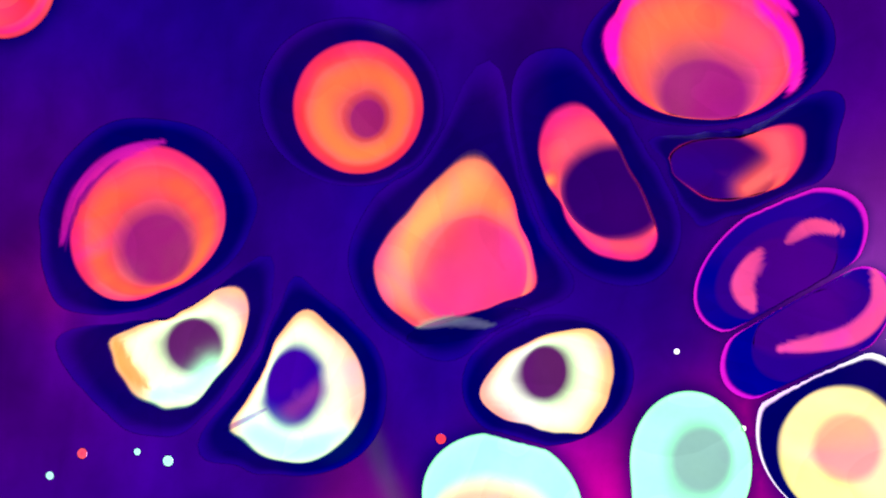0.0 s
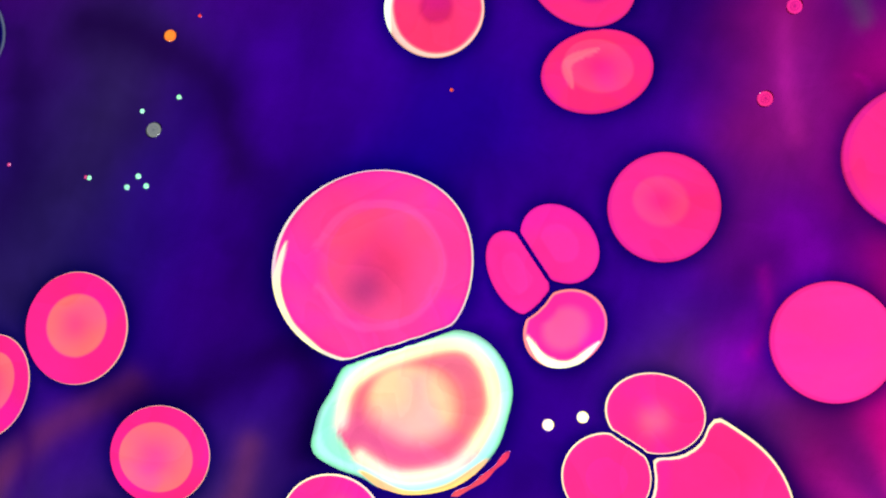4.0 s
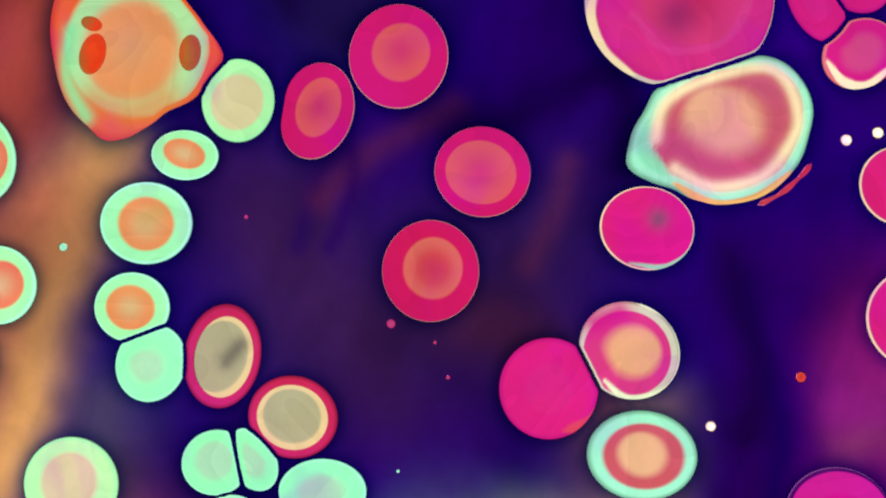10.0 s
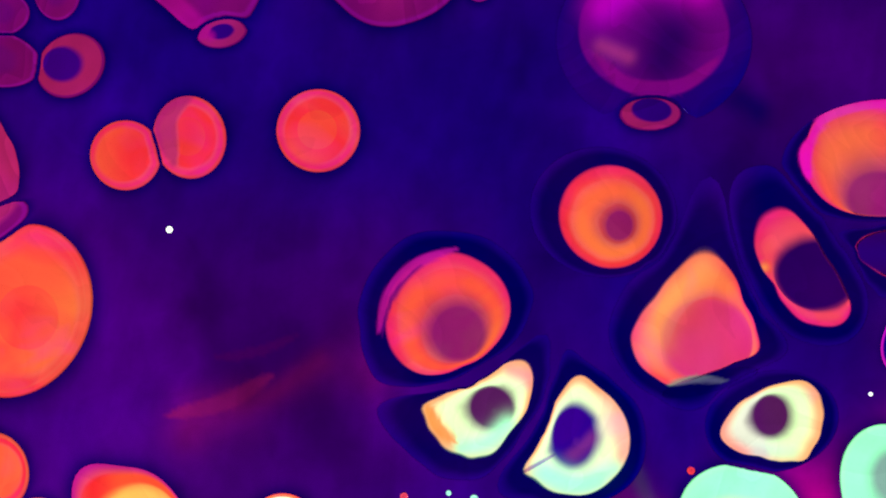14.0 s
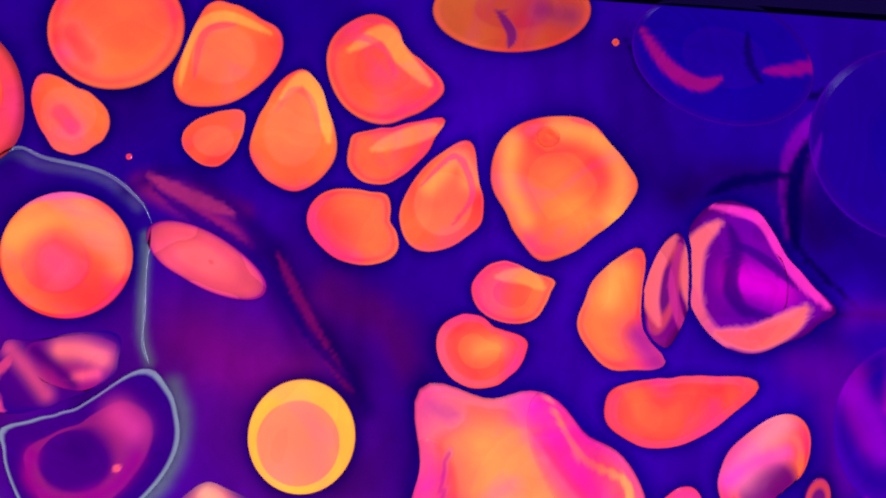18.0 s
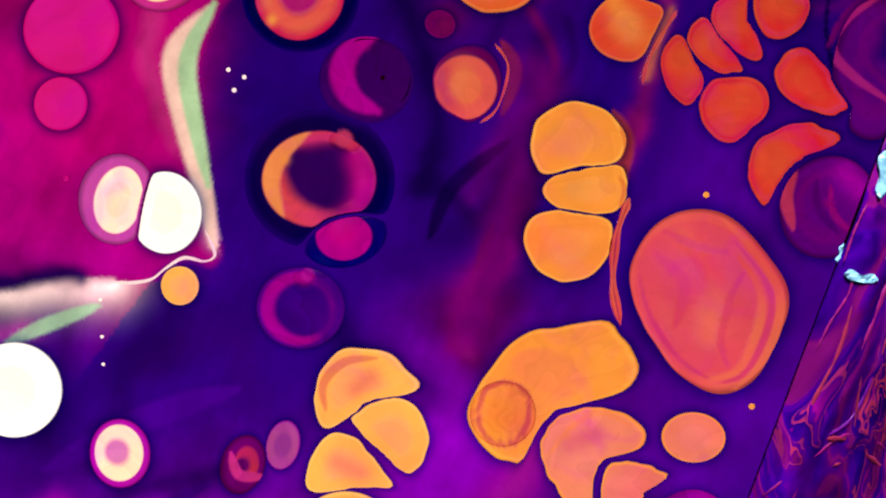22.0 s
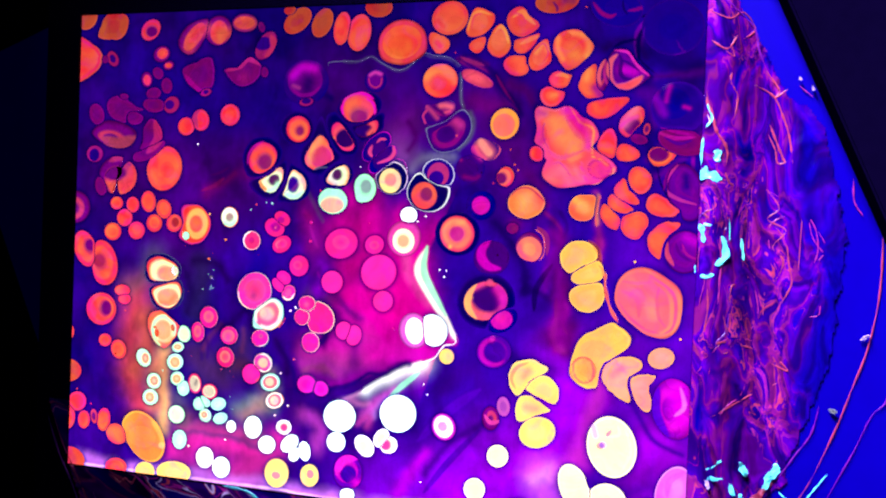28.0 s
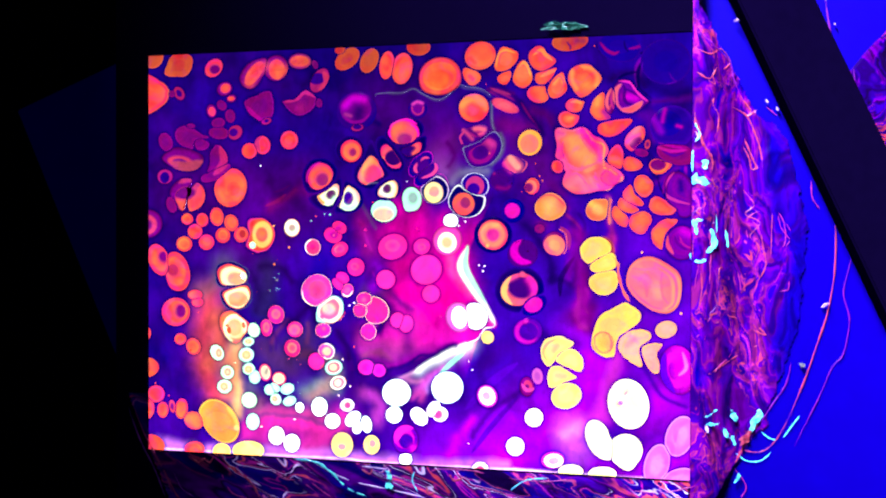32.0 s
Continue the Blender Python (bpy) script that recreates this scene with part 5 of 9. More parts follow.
drop(81.09, -27.31, 5.66, 4.35, 60, "PEY", core=(-0.28, 0.21, 3.59, 2.99), bumps=((295, 0.92, 14), (25, 0.61, 20), (200, -0.35, 40), (115, -0.26, 40), (305, 0.15, 6), (240, -0.13, 14), (350, -0.13, 14), (290, -0.1, 6), (200, 0.16, 14), (50, 0.08, 9), (275, 0.1, 6), (155, -0.08, 14), (15, 0.05, 6), (315, 0.06, 6), (335, -0.06, 6), (80, -0.04, 9), ))
drop(88.33, -31.43, 4.89, 2.79, 105, "PEY", core=(-0.17, 0.9, 2.08, 1.78), bumps=((55, 0.8, 14), (295, 0.3, 20), (210, -0.22, 40), (0, -0.23, 28), (110, -0.14, 14), (45, 0.22, 6), (60, -0.1, 6), (75, 0.09, 9), (35, -0.15, 6), (315, 0.08, 9), (160, -0.06, 20), (255, -0.04, 20), (210, 0.06, 14), (45, 0.04, 6), (55, -0.03, 6), (95, -0.04, 6), ))
drop(38.13, 55.45, 5.07, 2.14, 154.94, "WSP", bumps=((-20, 0.1, 20), (-175, 0.1, 25), ))
MODE[0] = "bead"
drop(-59.98, -5.59, 1.53, 1.15, 114.49, "GRT", core=(0.05, -0.18, 0.72, 0.94))
drop(-56.59, 5.9, 1.36, 1.34, 88.63, "GRN")
MODE[0] = "over"
drop(44.96, -4.13, 1.84, 1.22, 11.17, "OVP")
drop(45.8, -20.47, 1.23, 0.98, 21.55, "OVP")
drop(-59.88, -24.15, 1.18, 0.71, 105.18, "RED")
drop(-65.8, -26.22, 1.35, 0.85, 95.57, "RED")
drop(-66.55, -24.39, 0.71, 0.46, 178.89, "RED")
drop(80.36, -43.89, 1.17, 0.57, 52.14, "OVV")
drop(78.11, -47.68, 1.14, 0.97, 7.85, "OVV")
drop(72.42, -26.99, 3.74, 3.72, 65.28, "OVY")
drop(74.72, 29.51, 3.48, 2.58, 167.9, "OVP")
drop(68.25, 42.27, 6.04, 2.78, 122.07, "OVK", bumps=((7, 0.1, 20), ))
drop(57.33, 39.5, 3.73, 2.11, 97.48, "OVK")
drop(64.25, 67.07, 0.89, 0.81, 4.39, "OVY")
drop(-21.66, 20.8, 1.56, 0.17, 36.44, "OVV")
drop(-9.4, 28.58, 3.75, 0.74, 21.65, "OVV")


# dyes drawn through the drops; a few pale strokes paint highlights
stain((0.6, 0, 0.45), 0.95, 1.68, -20.32, 57.05, -17.19, 59.33, -13.39, 58.93)
stain((0.02, 0, 0.09), 0.95, 3.04, -14.97, 54.79, -15.43, 53.02)
stain((0.26, 0.003, 0.2), 0.8, 0.59, -20.67, 53.06, -17.84, 50.98, -13.91, 51.26, -11.30, 53.56, style="taper")
# pink stroke painted as a highlight on the violet drop
stain((0.42, 0.03, 0.2), 0.8, 0.69, -20.30, 53.85, -18.19, 53.14)
stain((0.75, 0.05, 0.32), 0.95, 0.62, 4.92, 56.83, 6.54, 57.62, 8.45, 57.10)
stain((0.55, 0.03, 0.12), 0.85, 0.24, 4.61, 55.67, 5.13, 54.05, 6.82, 53.07, 8.38, 53.91, 8.74, 55.74, style="line")
stain((0.9, 0.01, 0.36), 1, 0.53, -3.63, 47.75, -2.43, 50.13, 1.01, 51.47, 4.24, 50.94, 6.36, 49.64, style="taper free")
stain((1.15, 0.36, 0.06), 0.7, 1.49, 23.05, 56.20, 26.32, 58.07, 30.00, 56.80)
stain((0.75, 0.02, 0.32), 0.85, 0.33, 21.70, 57.46, 24.53, 59.22, 29.14, 59.83, 30.92, 58.68, style="taper")
stain((1, 0.14, 0.17), 1, 0.92, 27.49, 47.48, 29.11, 47.56, 30.79, 47.10)
stain((0.95, 0.09, 0.18), 0.9, 0.51, 28.92, 45.42, 30.49, 45.88)
stain((0.62, 0.05, 0.2), 0.9, 0.74, 23.22, 47.21, 24.65, 46.00, 26.56, 43.92)
stain((0.65, 0.04, 0.2), 0.9, 0.37, 23.23, 46.13, 22.13, 44.56, 22.93, 42.46, style="line")
stain((0.05, 0, 0.12), 0.85, 0.60, 25.42, 47.28, 27.46, 45.92, 28.77, 44.84)
stain((0.58, 0.03, 0.2), 0.95, 1.28, 32.49, 42.89, 33.77, 41.91)
stain((0.28, 0.002, 0.17), 0.9, 0.74, 26.03, 39.16, 26.08, 37.07, 28.59, 35.68, 32.55, 37.10, 34.29, 39.67)
stain((0.03, 0, 0.12), 0.9, 1.56, 29.87, 39.95)
stain((0.9, 0.08, 0.12), 1, 0.32, 32.85, 38.71, style="line")
stain((0.9, 0.07, 0.2), 1, 0.61, 6.50, 35.62, 5.83, 33.64, 6.61, 32.25, style="taper")
stain((0.9, 0.07, 0.2), 1, 0.42, 7.91, 36.39, 9.18, 37.52, 10.89, 37.49, style="taper")
stain((0.9, 0.07, 0.2), 1, 0.61, 13.07, 35.55, 13.54, 33.60, 12.07, 31.65, 8.47, 30.27, style="taper")
stain((0.06, 0, 0.15), 0.8, 2.12, 8.50, 34.97, 10.56, 33.86)
stain((1, 0.2, 0.18), 1, 1.71, 40.22, 36.15, 42.53, 33.98)
stain((0.7, 0.02, 0.26), 0.9, 1.09, 37.60, 35.30, 39.16, 33.70, 40.45, 32.52)
# pale peach stroke painted as the blob's highlight
stain((1.2, 0.45, 0.25), 0.7, 0.81, 40.09, 37.19, 41.43, 35.55, 42.92, 33.80)
stain((0.85, 0.1, 0.15), 0.9, 0.27, 40.45, 39.09, 43.08, 37.63, 45.54, 36.03, 45.77, 34.10, 44.23, 31.95, style="taper")
stain((0.75, 1.25, 0.5), 0.75, 1.15, -27.62, 21.44, -25.41, 21.31, -23.92, 23.15)
stain((1.1, 0.36, 0.22), 0.8, 0.78, -24.53, 27.67, -23.13, 27.31)
stain((1.1, 0.3, 0.06), 0.7, 0.36, -30.67, 23.66, -29.80, 22.12, -28.20, 20.99)
stain((0.5, 1.25, 0.55), 0.8, 0.92, -21.56, 19.92, -19.27, 19.06, -16.91, 19.74)
stain((1.3, 0.75, 0.38), 0.6, 0.90, -16.91, 25.94, -15.77, 23.73)
stain((0.24, 0.03, 0.2), 0.8, 0.84, -19.05, 21.93, -17.92, 23.17)
stain((0.03, 0, 0.22), 0.9, 0.56, -20.31, 21.98, -19.05, 22.97, -18.08, 24.53)
stain((0.7, 1.2, 0.55), 0.7, 0.73, -5.19, 23.69, -2.72, 23.94)
stain((0.5, 0.008, 0.24), 0.85, 0.44, -35.29, 29.37, -34.81, 32.50, -32.85, 35.14, -29.95, 36.58, style="taper free")
stain((0.12, 0.002, 0.14), 0.8, 0.19, -35.01, 29.06, -34.41, 32.38, -32.45, 35.02, style="taper free")
stain((1.2, 0.42, 0.1), 0.55, 1.37, -14.16, 30.37, -13.37, 33.95, -10.84, 37.45)
stain((1.15, 0.35, 0.05), 0.9, 0.40, -6.06, 37.84)
stain((0.95, 0.01, 0.36), 1, 0.46, -3.41, 45.06, -3.83, 47.05, -3.13, 48.52, style="taper free")
stain((0.95, 0.01, 0.36), 1, 0.39, 3.90, 49.97, 6.08, 48.42, 6.99, 46.20, 6.76, 45.00, style="taper free")
stain((0.2, 0.3, 0.18), 0.85, 0.31, -12.38, 27.99, -10.42, 28.67, -8.05, 28.80, style="taper free")
stain((0.02, 0, 0.14), 1, 1.49, 1.25, 39.65, 3.32, 39.97, 4.27, 39.11)
stain((1, 0.1, 0.09), 1, 0.76, 6.55, 42.13, 6.75, 40.82, 5.24, 39.09)
stain((0.4, 1.25, 0.45), 0.85, 1.29, -42.63, 10.04, -40.63, 9.62, -38.94, 10.90)
stain((1, 1.25, 0.75), 0.7, 0.91, -42.99, 14.07, -41.22, 14.97, -39.59, 14.48)
stain((1, 1.1, 0.35), 0.7, 1.18, -68.08, -5.03, -67.75, -7.72)
stain((0.85, 0.3, 0.12), 0.7, 1.56, -64.32, -5.89, -62.80, -7.56)
stain((0.95, 0.2, 0.05), 0.7, 1.01, -65.08, -16.20, -61.91, -16.16, -59.95, -14.02)
stain((0.7, 0.04, 0.05), 0.7, 0.63, -68.77, 8.69, -66.99, 8.81)
stain((1, 0.26, 0.06), 0.7, 1.53, -64.87, -29.24, -62.26, -29.02, -60.63, -27.56)
stain((0.3, 1.15, 0.4), 0.8, 0.59, -67.98, -25.19, -67.21, -28.04, -65.17, -30.10)
stain((0.22, 0.02, 0.14), 0.6, 1.45, -31.30, -12.08)
stain((0.12, 0.1, 0.08), 0.7, 0.64, -51.22, -41.87, -50.70, -40.61)
stain((0.8, 0.45, 0.12), 0.7, 0.72, -59.11, -35.04, -58.54, -34.49)
stain((1.3, 1.15, 0.5), 0.95, 0.30, -36.77, -11.07, -36.50, -13.56, -35.00, -15.47, -32.79, -16.34, style="taper")
stain((1.5, 1.3, 0.7), 1, 0.28, -21.43, -11.69, -20.12, -12.58, -18.61, -12.37, -17.50, -10.63, style="taper")
stain((1.2, 1.3, 0.8), 1, 0.30, -33.32, 8.18, -35.09, 7.04, -35.86, 4.97, -35.03, 2.90, style="taper")
stain((0.45, 0.004, 0.26), 0.7, 0.52, -26.00, 10.22, -24.43, 8.92, -23.47, 10.23)
stain((0.95, 0.12, 0.3), 0.9, 0.36, -24.70, 9.61, style="line")
stain((1, 0.16, 0.26), 0.7, 0.29, -22.84, 5.74, -24.30, 4.45, -23.58, 3.12, style="taper")
stain((0.28, 0.12, 0.16), 0.85, 0.74, -28.41, -24.64)
stain((0.45, 1.1, 0.5), 0.95, 0.18, -26.09, -23.90, -25.81, -25.75, -27.00, -27.31, -29.18, -27.85, style="taper")
stain((1.15, 1.3, 0.7), 1, 0.33, -27.80, -30.05, -25.70, -30.32, -24.23, -32.16, -24.39, -34.47, -26.59, -35.88, -28.43, -35.29, style="taper")
stain((0.85, 0.015, 0.26), 0.9, 0.96, -30.06, -32.03, -28.89, -30.98)
stain((1.1, 0.5, 0.08), 0.9, 0.30, -28.11, -22.17, -25.35, -22.60, -23.06, -21.40, -21.43, -19.09, style="taper")
stain((0.35, 1.2, 0.6), 0.9, 0.52, -30.83, -18.94, -30.54, -20.81, -28.88, -21.75, style="taper")
stain((0.95, 0.16, 0.2), 0.7, 0.86, -13.19, -13.80)
stain((1, 0.3, 0.04), 0.9, 0.29, -20.57, -42.58, -19.73, -44.15, style="taper")
stain((1, 0.09, 0.1), 0.8, 0.44, -29.77, -39.01, -28.39, -38.00, -28.12, -36.72, style="taper")
stain((1.2, 0.6, 0.06), 0.9, 0.67, 32.16, 6.12)
stain((0.6, 0.003, 0.34), 1, 1.43, 44.12, 8.80, 41.95, 5.93, 41.87, 3.12, 43.99, 0.84, 47.22, 0.40, style="taper")
stain((0.32, 0.01, 0.13), 0.8, 1.09, 51.06, 12.11)
stain((0.35, 0.01, 0.15), 0.8, 0.56, 34.41, 31.56)
stain((0.25, 0.004, 0.1), 0.6, 0.78, 35.63, 26.81, 38.61, 26.25, 39.87, 26.92)
stain((1.2, 0.55, 0.06), 1, 0.38, 56.10, 12.09, 58.47, 10.99, 59.84, 8.45, 59.82, 5.69, style="taper")
stain((0.6, 0.06, 0.06), 0.8, 0.27, 56.72, 12.51, 59.68, 11.01, 60.89, 8.71, 60.76, 5.48, 59.26, 3.34, style="taper")
stain((0.7, 0.05, 0.14), 0.7, 1.20, 52.74, 6.86, 54.15, 4.42)
stain((1.2, 0.42, 0.04), 0.7, 1.84, 53.38, 20.84, 55.58, 18.59, 54.24, 17.18)
stain((0.55, 0.05, 0.06), 0.9, 0.33, 49.42, 21.04, 51.65, 23.48, 54.91, 23.84, 58.25, 21.42, 59.40, 20.03, style="taper")
stain((0.7, 0.05, 0.12), 0.8, 0.37, 73.02, 22.65, 74.41, 21.34, 74.23, 17.48, style="taper")
stain((1.25, 0.6, 0.05), 0.7, 1.27, 68.30, 20.73, 70.28, 19.28)
stain((0.52, 0.005, 0.3), 0.95, 1.59, 47.09, -5.28, 48.80, -6.88, 49.14, -9.36)
stain((0.85, 0.05, 0.28), 0.8, 0.98, 40.44, -5.48, 43.44, -3.91)
stain((0.02, 0, 0.1), 0.9, 1.35, 45.51, -11.45, 48.40, -11.28, 49.20, -9.99)
stain((1.2, 0.45, 0.05), 0.9, 0.62, 39.00, -8.46)
stain((0.07, 0, 0.24), 0.9, 1.59, 47.67, -20.06, 50.40, -21.90, 50.17, -25.40)
stain((0.55, 0.02, 0.26), 0.8, 0.74, 45.85, -20.46)
stain((0.95, 0.22, 0.1), 0.7, 0.55, 53.25, -33.82, 52.00, -31.06, 53.47, -27.85, 56.74, -26.19, style="taper")
stain((1.05, 0.25, 0.12), 0.6, 1.34, 55.73, -30.19, 56.97, -28.38)
stain((1, 0.22, 0.14), 0.6, 1.59, 56.65, -38.96, 59.36, -39.14)
stain((1, 0.2, 0.04), 0.7, 0.30, 73.66, 8.07, 75.11, 6.07, 75.17, 3.85, style="taper")
stain((1, 0.2, 0.04), 0.7, 0.30, 75.50, 2.70, 76.61, 1.53, 76.73, -0.67, style="taper")
stain((1.2, 0.55, 0.05), 0.7, 1.19, 66.74, 5.36, 69.74, 5.89)
stain((1, 0.12, 0.18), 0.75, 4.11, 85.64, -5.13, 91.01, -10.64, 93.26, -5.26)
stain((1.1, 0.22, 0.1), 0.9, 0.58, 88.10, 2.12, 93.73, -0.92, 97.20, -4.43, 97.84, -10.42, 95.97, -15.14, style="taper")
stain((0.9, 0.08, 0.22), 0.85, 0.41, 90.14, 0.19, 95.26, -3.18, 96.79, -7.02, 96.34, -12.94, 94.13, -15.26, style="taper")
stain((1.1, 0.21, 0.1), 0.9, 0.53, 91.07, -1.35, 94.56, -4.10, 95.77, -8.07, 95.42, -13.00, 93.09, -15.04, style="taper")
stain((0.9, 0.08, 0.22), 0.8, 0.47, 92.16, -2.51, 91.64, -6.23, 92.21, -10.48, 94.12, -13.34, style="taper")
stain((1.1, 0.2, 0.11), 0.75, 1.53, 84.75, -1.33, 89.24, -4.64, 90.74, -10.75)
stain((0.95, 0.09, 0.21), 0.7, 0.71, 82.02, -4.02, 86.36, -6.12, 87.04, -10.97, style="taper")
stain((0.95, 0.1, 0.2), 0.7, 0.47, 82.23, -1.37, 86.17, -1.72, 89.76, -1.24, style="taper")
stain((0.8, 0.06, 0.2), 0.6, 0.30, 81.27, -6.89, 84.14, -10.86, 88.64, -14.17, 92.89, -15.31, style="taper")
stain((0.85, 0.16, 0.1), 0.85, 0.30, 69.74, -27.70, 69.68, -25.13, 71.91, -23.45, 74.45, -24.15, 75.40, -27.32, 74.53, -29.94, 71.81, -30.42, 69.97, -28.58, style="line")
stain((1.2, 0.36, 0.1), 0.8, 0.36, 78.95, -29.73, 80.04, -26.05, 82.66, -23.04, 86.61, -23.34, style="taper")
stain((0.9, 0.12, 0.2), 0.6, 1.31, 80.71, -27.71, 83.00, -25.48)
stain((1.08, 0.3, 0.06), 0.95, 2.88, 61.17, 43.00, 62.87, 38.78, 66.77, 35.56)
stain((0.95, 0.05, 0.28), 0.95, 1.39, 64.99, 46.05, 68.06, 42.00, 70.48, 39.28, 71.34, 36.14)
stain((0.6, 0.03, 0.2), 0.8, 1.03, 56.62, 45.49, 58.56, 45.02)
stain((1.1, 0.32, 0.08), 0.95, 0.32, 65.80, 46.99, 68.66, 42.77, 72.38, 40.82, 72.31, 36.50, 72.38, 33.27, style="taper")
stain((0.6, 0.02, 0.16), 0.9, 0.23, 58.77, 43.41, 58.17, 40.06, 58.71, 37.33, 60.04, 35.40, style="taper")
stain((1, 0.14, 0.16), 0.7, 1.12, 56.53, 40.79, 57.12, 38.06)
stain((0.8, 0.04, 0.2), 0.55, 0.70, 59.89, 34.68, 62.94, 32.75, 65.70, 33.01, 70.11, 34.83, style="taper")
stain((0.95, 0.2, 0.08), 0.85, 0.65, 65.36, 32.04, 67.62, 32.52, 69.63, 33.15, style="taper")
stain((1, 0.15, 0.16), 0.85, 2.31, 61.29, 27.45, 64.38, 28.77, 66.61, 25.84)
stain((0.75, 0.04, 0.2), 0.75, 0.28, 61.11, 30.66, 63.12, 31.39, 64.95, 29.77, 66.89, 27.26, style="taper")
stain((1.05, 0.22, 0.16), 0.8, 1.29, 68.03, 29.25, 69.74, 26.71)
stain((0.7, 0.03, 0.2), 0.85, 0.23, 71.67, 29.72, 72.58, 31.69, 74.67, 31.59, 77.16, 29.98, 76.73, 27.86, 74.32, 26.94, 72.29, 27.73, 71.61, 29.49, style="line")
stain((1.15, 0.42, 0.08), 0.95, 0.32, 72.38, 33.27, 75.10, 31.78, 78.57, 29.71, 76.22, 26.41, 72.70, 25.17, style="taper")
stain((0.85, 0.05, 0.22), 0.7, 0.23, 69.57, 31.76, 69.74, 28.55, 71.21, 25.98, style="taper")
stain((0.75, 0.03, 0.22), 0.7, 0.46, 58.78, 25.27, 62.25, 23.65, 66.87, 23.80, style="taper")
stain((0.35, 0.01, 0.22), 0.85, 1.29, 72.35, 52.32, 73.99, 50.32)
stain((1.15, 0.34, 0.06), 0.7, 1.29, 69.92, 55.07, 70.38, 57.00)
stain((1, 0.28, 0.05), 0.6, 0.93, 60.25, 50.15, 61.61, 50.55)
stain((0.5, 0.003, 0.36), 0.9, 0.72, 92.69, 52.60, 92.13, 50.31, 91.81, 48.42)
stain((0.55, 0.003, 0.3), 0.9, 0.59, 96.61, 46.94, 98.01, 46.52)
stain((0.22, 0, 0.28), 0.7, 0.82, 89.24, 50.88, 89.11, 48.09, 90.41, 45.48)
stain((0.008, 0, 0.14), 0.8, 2.26, 94.93, 49.73, 97.46, 51.42)
stain((0.12, 0, 0.3), 0.9, 0.23, 85.96, 62.12, 87.73, 60.69, 91.85, 60.71, 96.27, 61.93, style="taper")
stain((0.1, 0, 0.28), 0.9, 0.23, 93.88, 64.91, 95.55, 62.31, 99.20, 60.19, style="taper")
stain((0.5, 0.01, 0.25), 0.9, 0.59, 89.65, 40.32, 94.41, 38.40, 100.01, 38.80, style="taper")
stain((0.42, 0.004, 0.24), 0.8, 0.45, 90.91, 41.17, 95.59, 39.93, 99.73, 39.31, style="taper")
stain((0.06, 0, 0.2), 0.8, 0.45, 91.65, 38.74, 95.48, 36.94, 98.99, 37.84, style="taper")
stain((0.55, 0.03, 0.22), 0.95, 0.56, 95.55, 31.10, 93.07, 27.58, 92.74, 24.01, 96.44, 21.67, 100.89, 20.48, style="taper")
stain((0.22, 0.002, 0.24), 0.9, 0.46, 97.33, 30.18, 95.50, 26.81, 96.77, 23.62, 100.58, 21.85, style="taper")
stain((0.015, 0, 0.16), 0.9, 1.32, 97.86, 27.89, 98.21, 25.30)
stain((0.7, 0.06, 0.12), 0.95, 0.72, 93.63, 9.97, 93.64, 7.00, 95.62, 3.72, style="taper")
stain((0.48, 0.001, 0.42), 0.95, 1.63, 98.80, 11.51, 100.64, 10.35)
stain((0.1, 0, 0.18), 0.85, 0.46, 96.06, 9.76, 97.26, 6.83, 100.34, 4.91, style="taper")
stain((0.4, 0.01, 0.24), 0.9, 0.41, 97.67, 9.62, 99.12, 6.75, 102.31, 5.40, style="taper")
stain((0.3, 0.003, 0.18), 0.8, 1.03, 83.04, 39.55, 84.03, 38.69)
stain((0.85, 0.06, 0.05), 1, 1.86, -57.81, 66.52, -55.87, 69.92, -51.66, 72.70)
stain((0.8, 0.07, 0.04), 1, 2.23, -47.12, 71.49, -44.25, 70.69)
stain((0.75, 0.07, 0.04), 1, 1.80, -39.74, 73.60, -35.55, 73.47)
stain((0.6, 0.03, 0.1), 0.9, 1.37, -28.70, 69.56, -27.38, 65.83, -30.41, 63.25, style="taper")
stain((0.6, 0.02, 0.18), 0.9, 1.01, -43.79, 59.03, -39.21, 60.21, -36.31, 62.47, -31.88, 60.62, style="taper")
stain((0.4, 0.01, 0.12), 0.7, 2.39, -38.08, 56.98)
stain((0.45, 0.004, 0.22), 0.7, 1.25, -58.50, 57.44, -55.65, 53.76, -52.06, 51.74, style="taper")
stain((0.45, 0.05, 0.07), 0.9, 2.21, -89.32, 36.98, -83.29, 35.14, -77.49, 37.43, style="taper")
stain((0.55, 0.02, 0.12), 0.8, 1.70, -69.53, 43.02, -68.03, 37.31, -71.91, 32.65, style="taper")
stain((0.85, 0.07, 0.05), 1, 2.81, -77.36, 28.49, -77.81, 23.26, -82.71, 20.16, -86.56, 22.71, style="taper")
stain((0.18, 0.003, 0.14), 0.8, 2.84, -82.51, 26.35)
stain((0.55, 0.03, 0.12), 0.8, 1.32, -86.38, 29.67, -82.04, 31.04, -77.59, 28.86, style="taper")
stain((0.45, 0.02, 0.1), 0.8, 1.03, -52.92, 47.39, -54.88, 44.67, -53.71, 41.04, style="taper")
# yellow strip painted as a highlight on the large golden drop
stain((1.2, 0.5, 0.05), 0.8, 1.07, -66.78, -55.33, -63.44, -58.71, -62.20, -63.22, style="taper")
stain((1.25, 0.65, 0.1), 0.9, 1.06, -62.85, -62.92, style="line")
stain((1, 0.65, 0.45), 0.75, 1.50, -4.02, -47.82, -2.27, -44.69, 1.08, -44.54, style="taper")
stain((1.2, 0.8, 0.7), 0.7, 0.74, 2.13, -43.05, 2.96, -45.05, style="line")
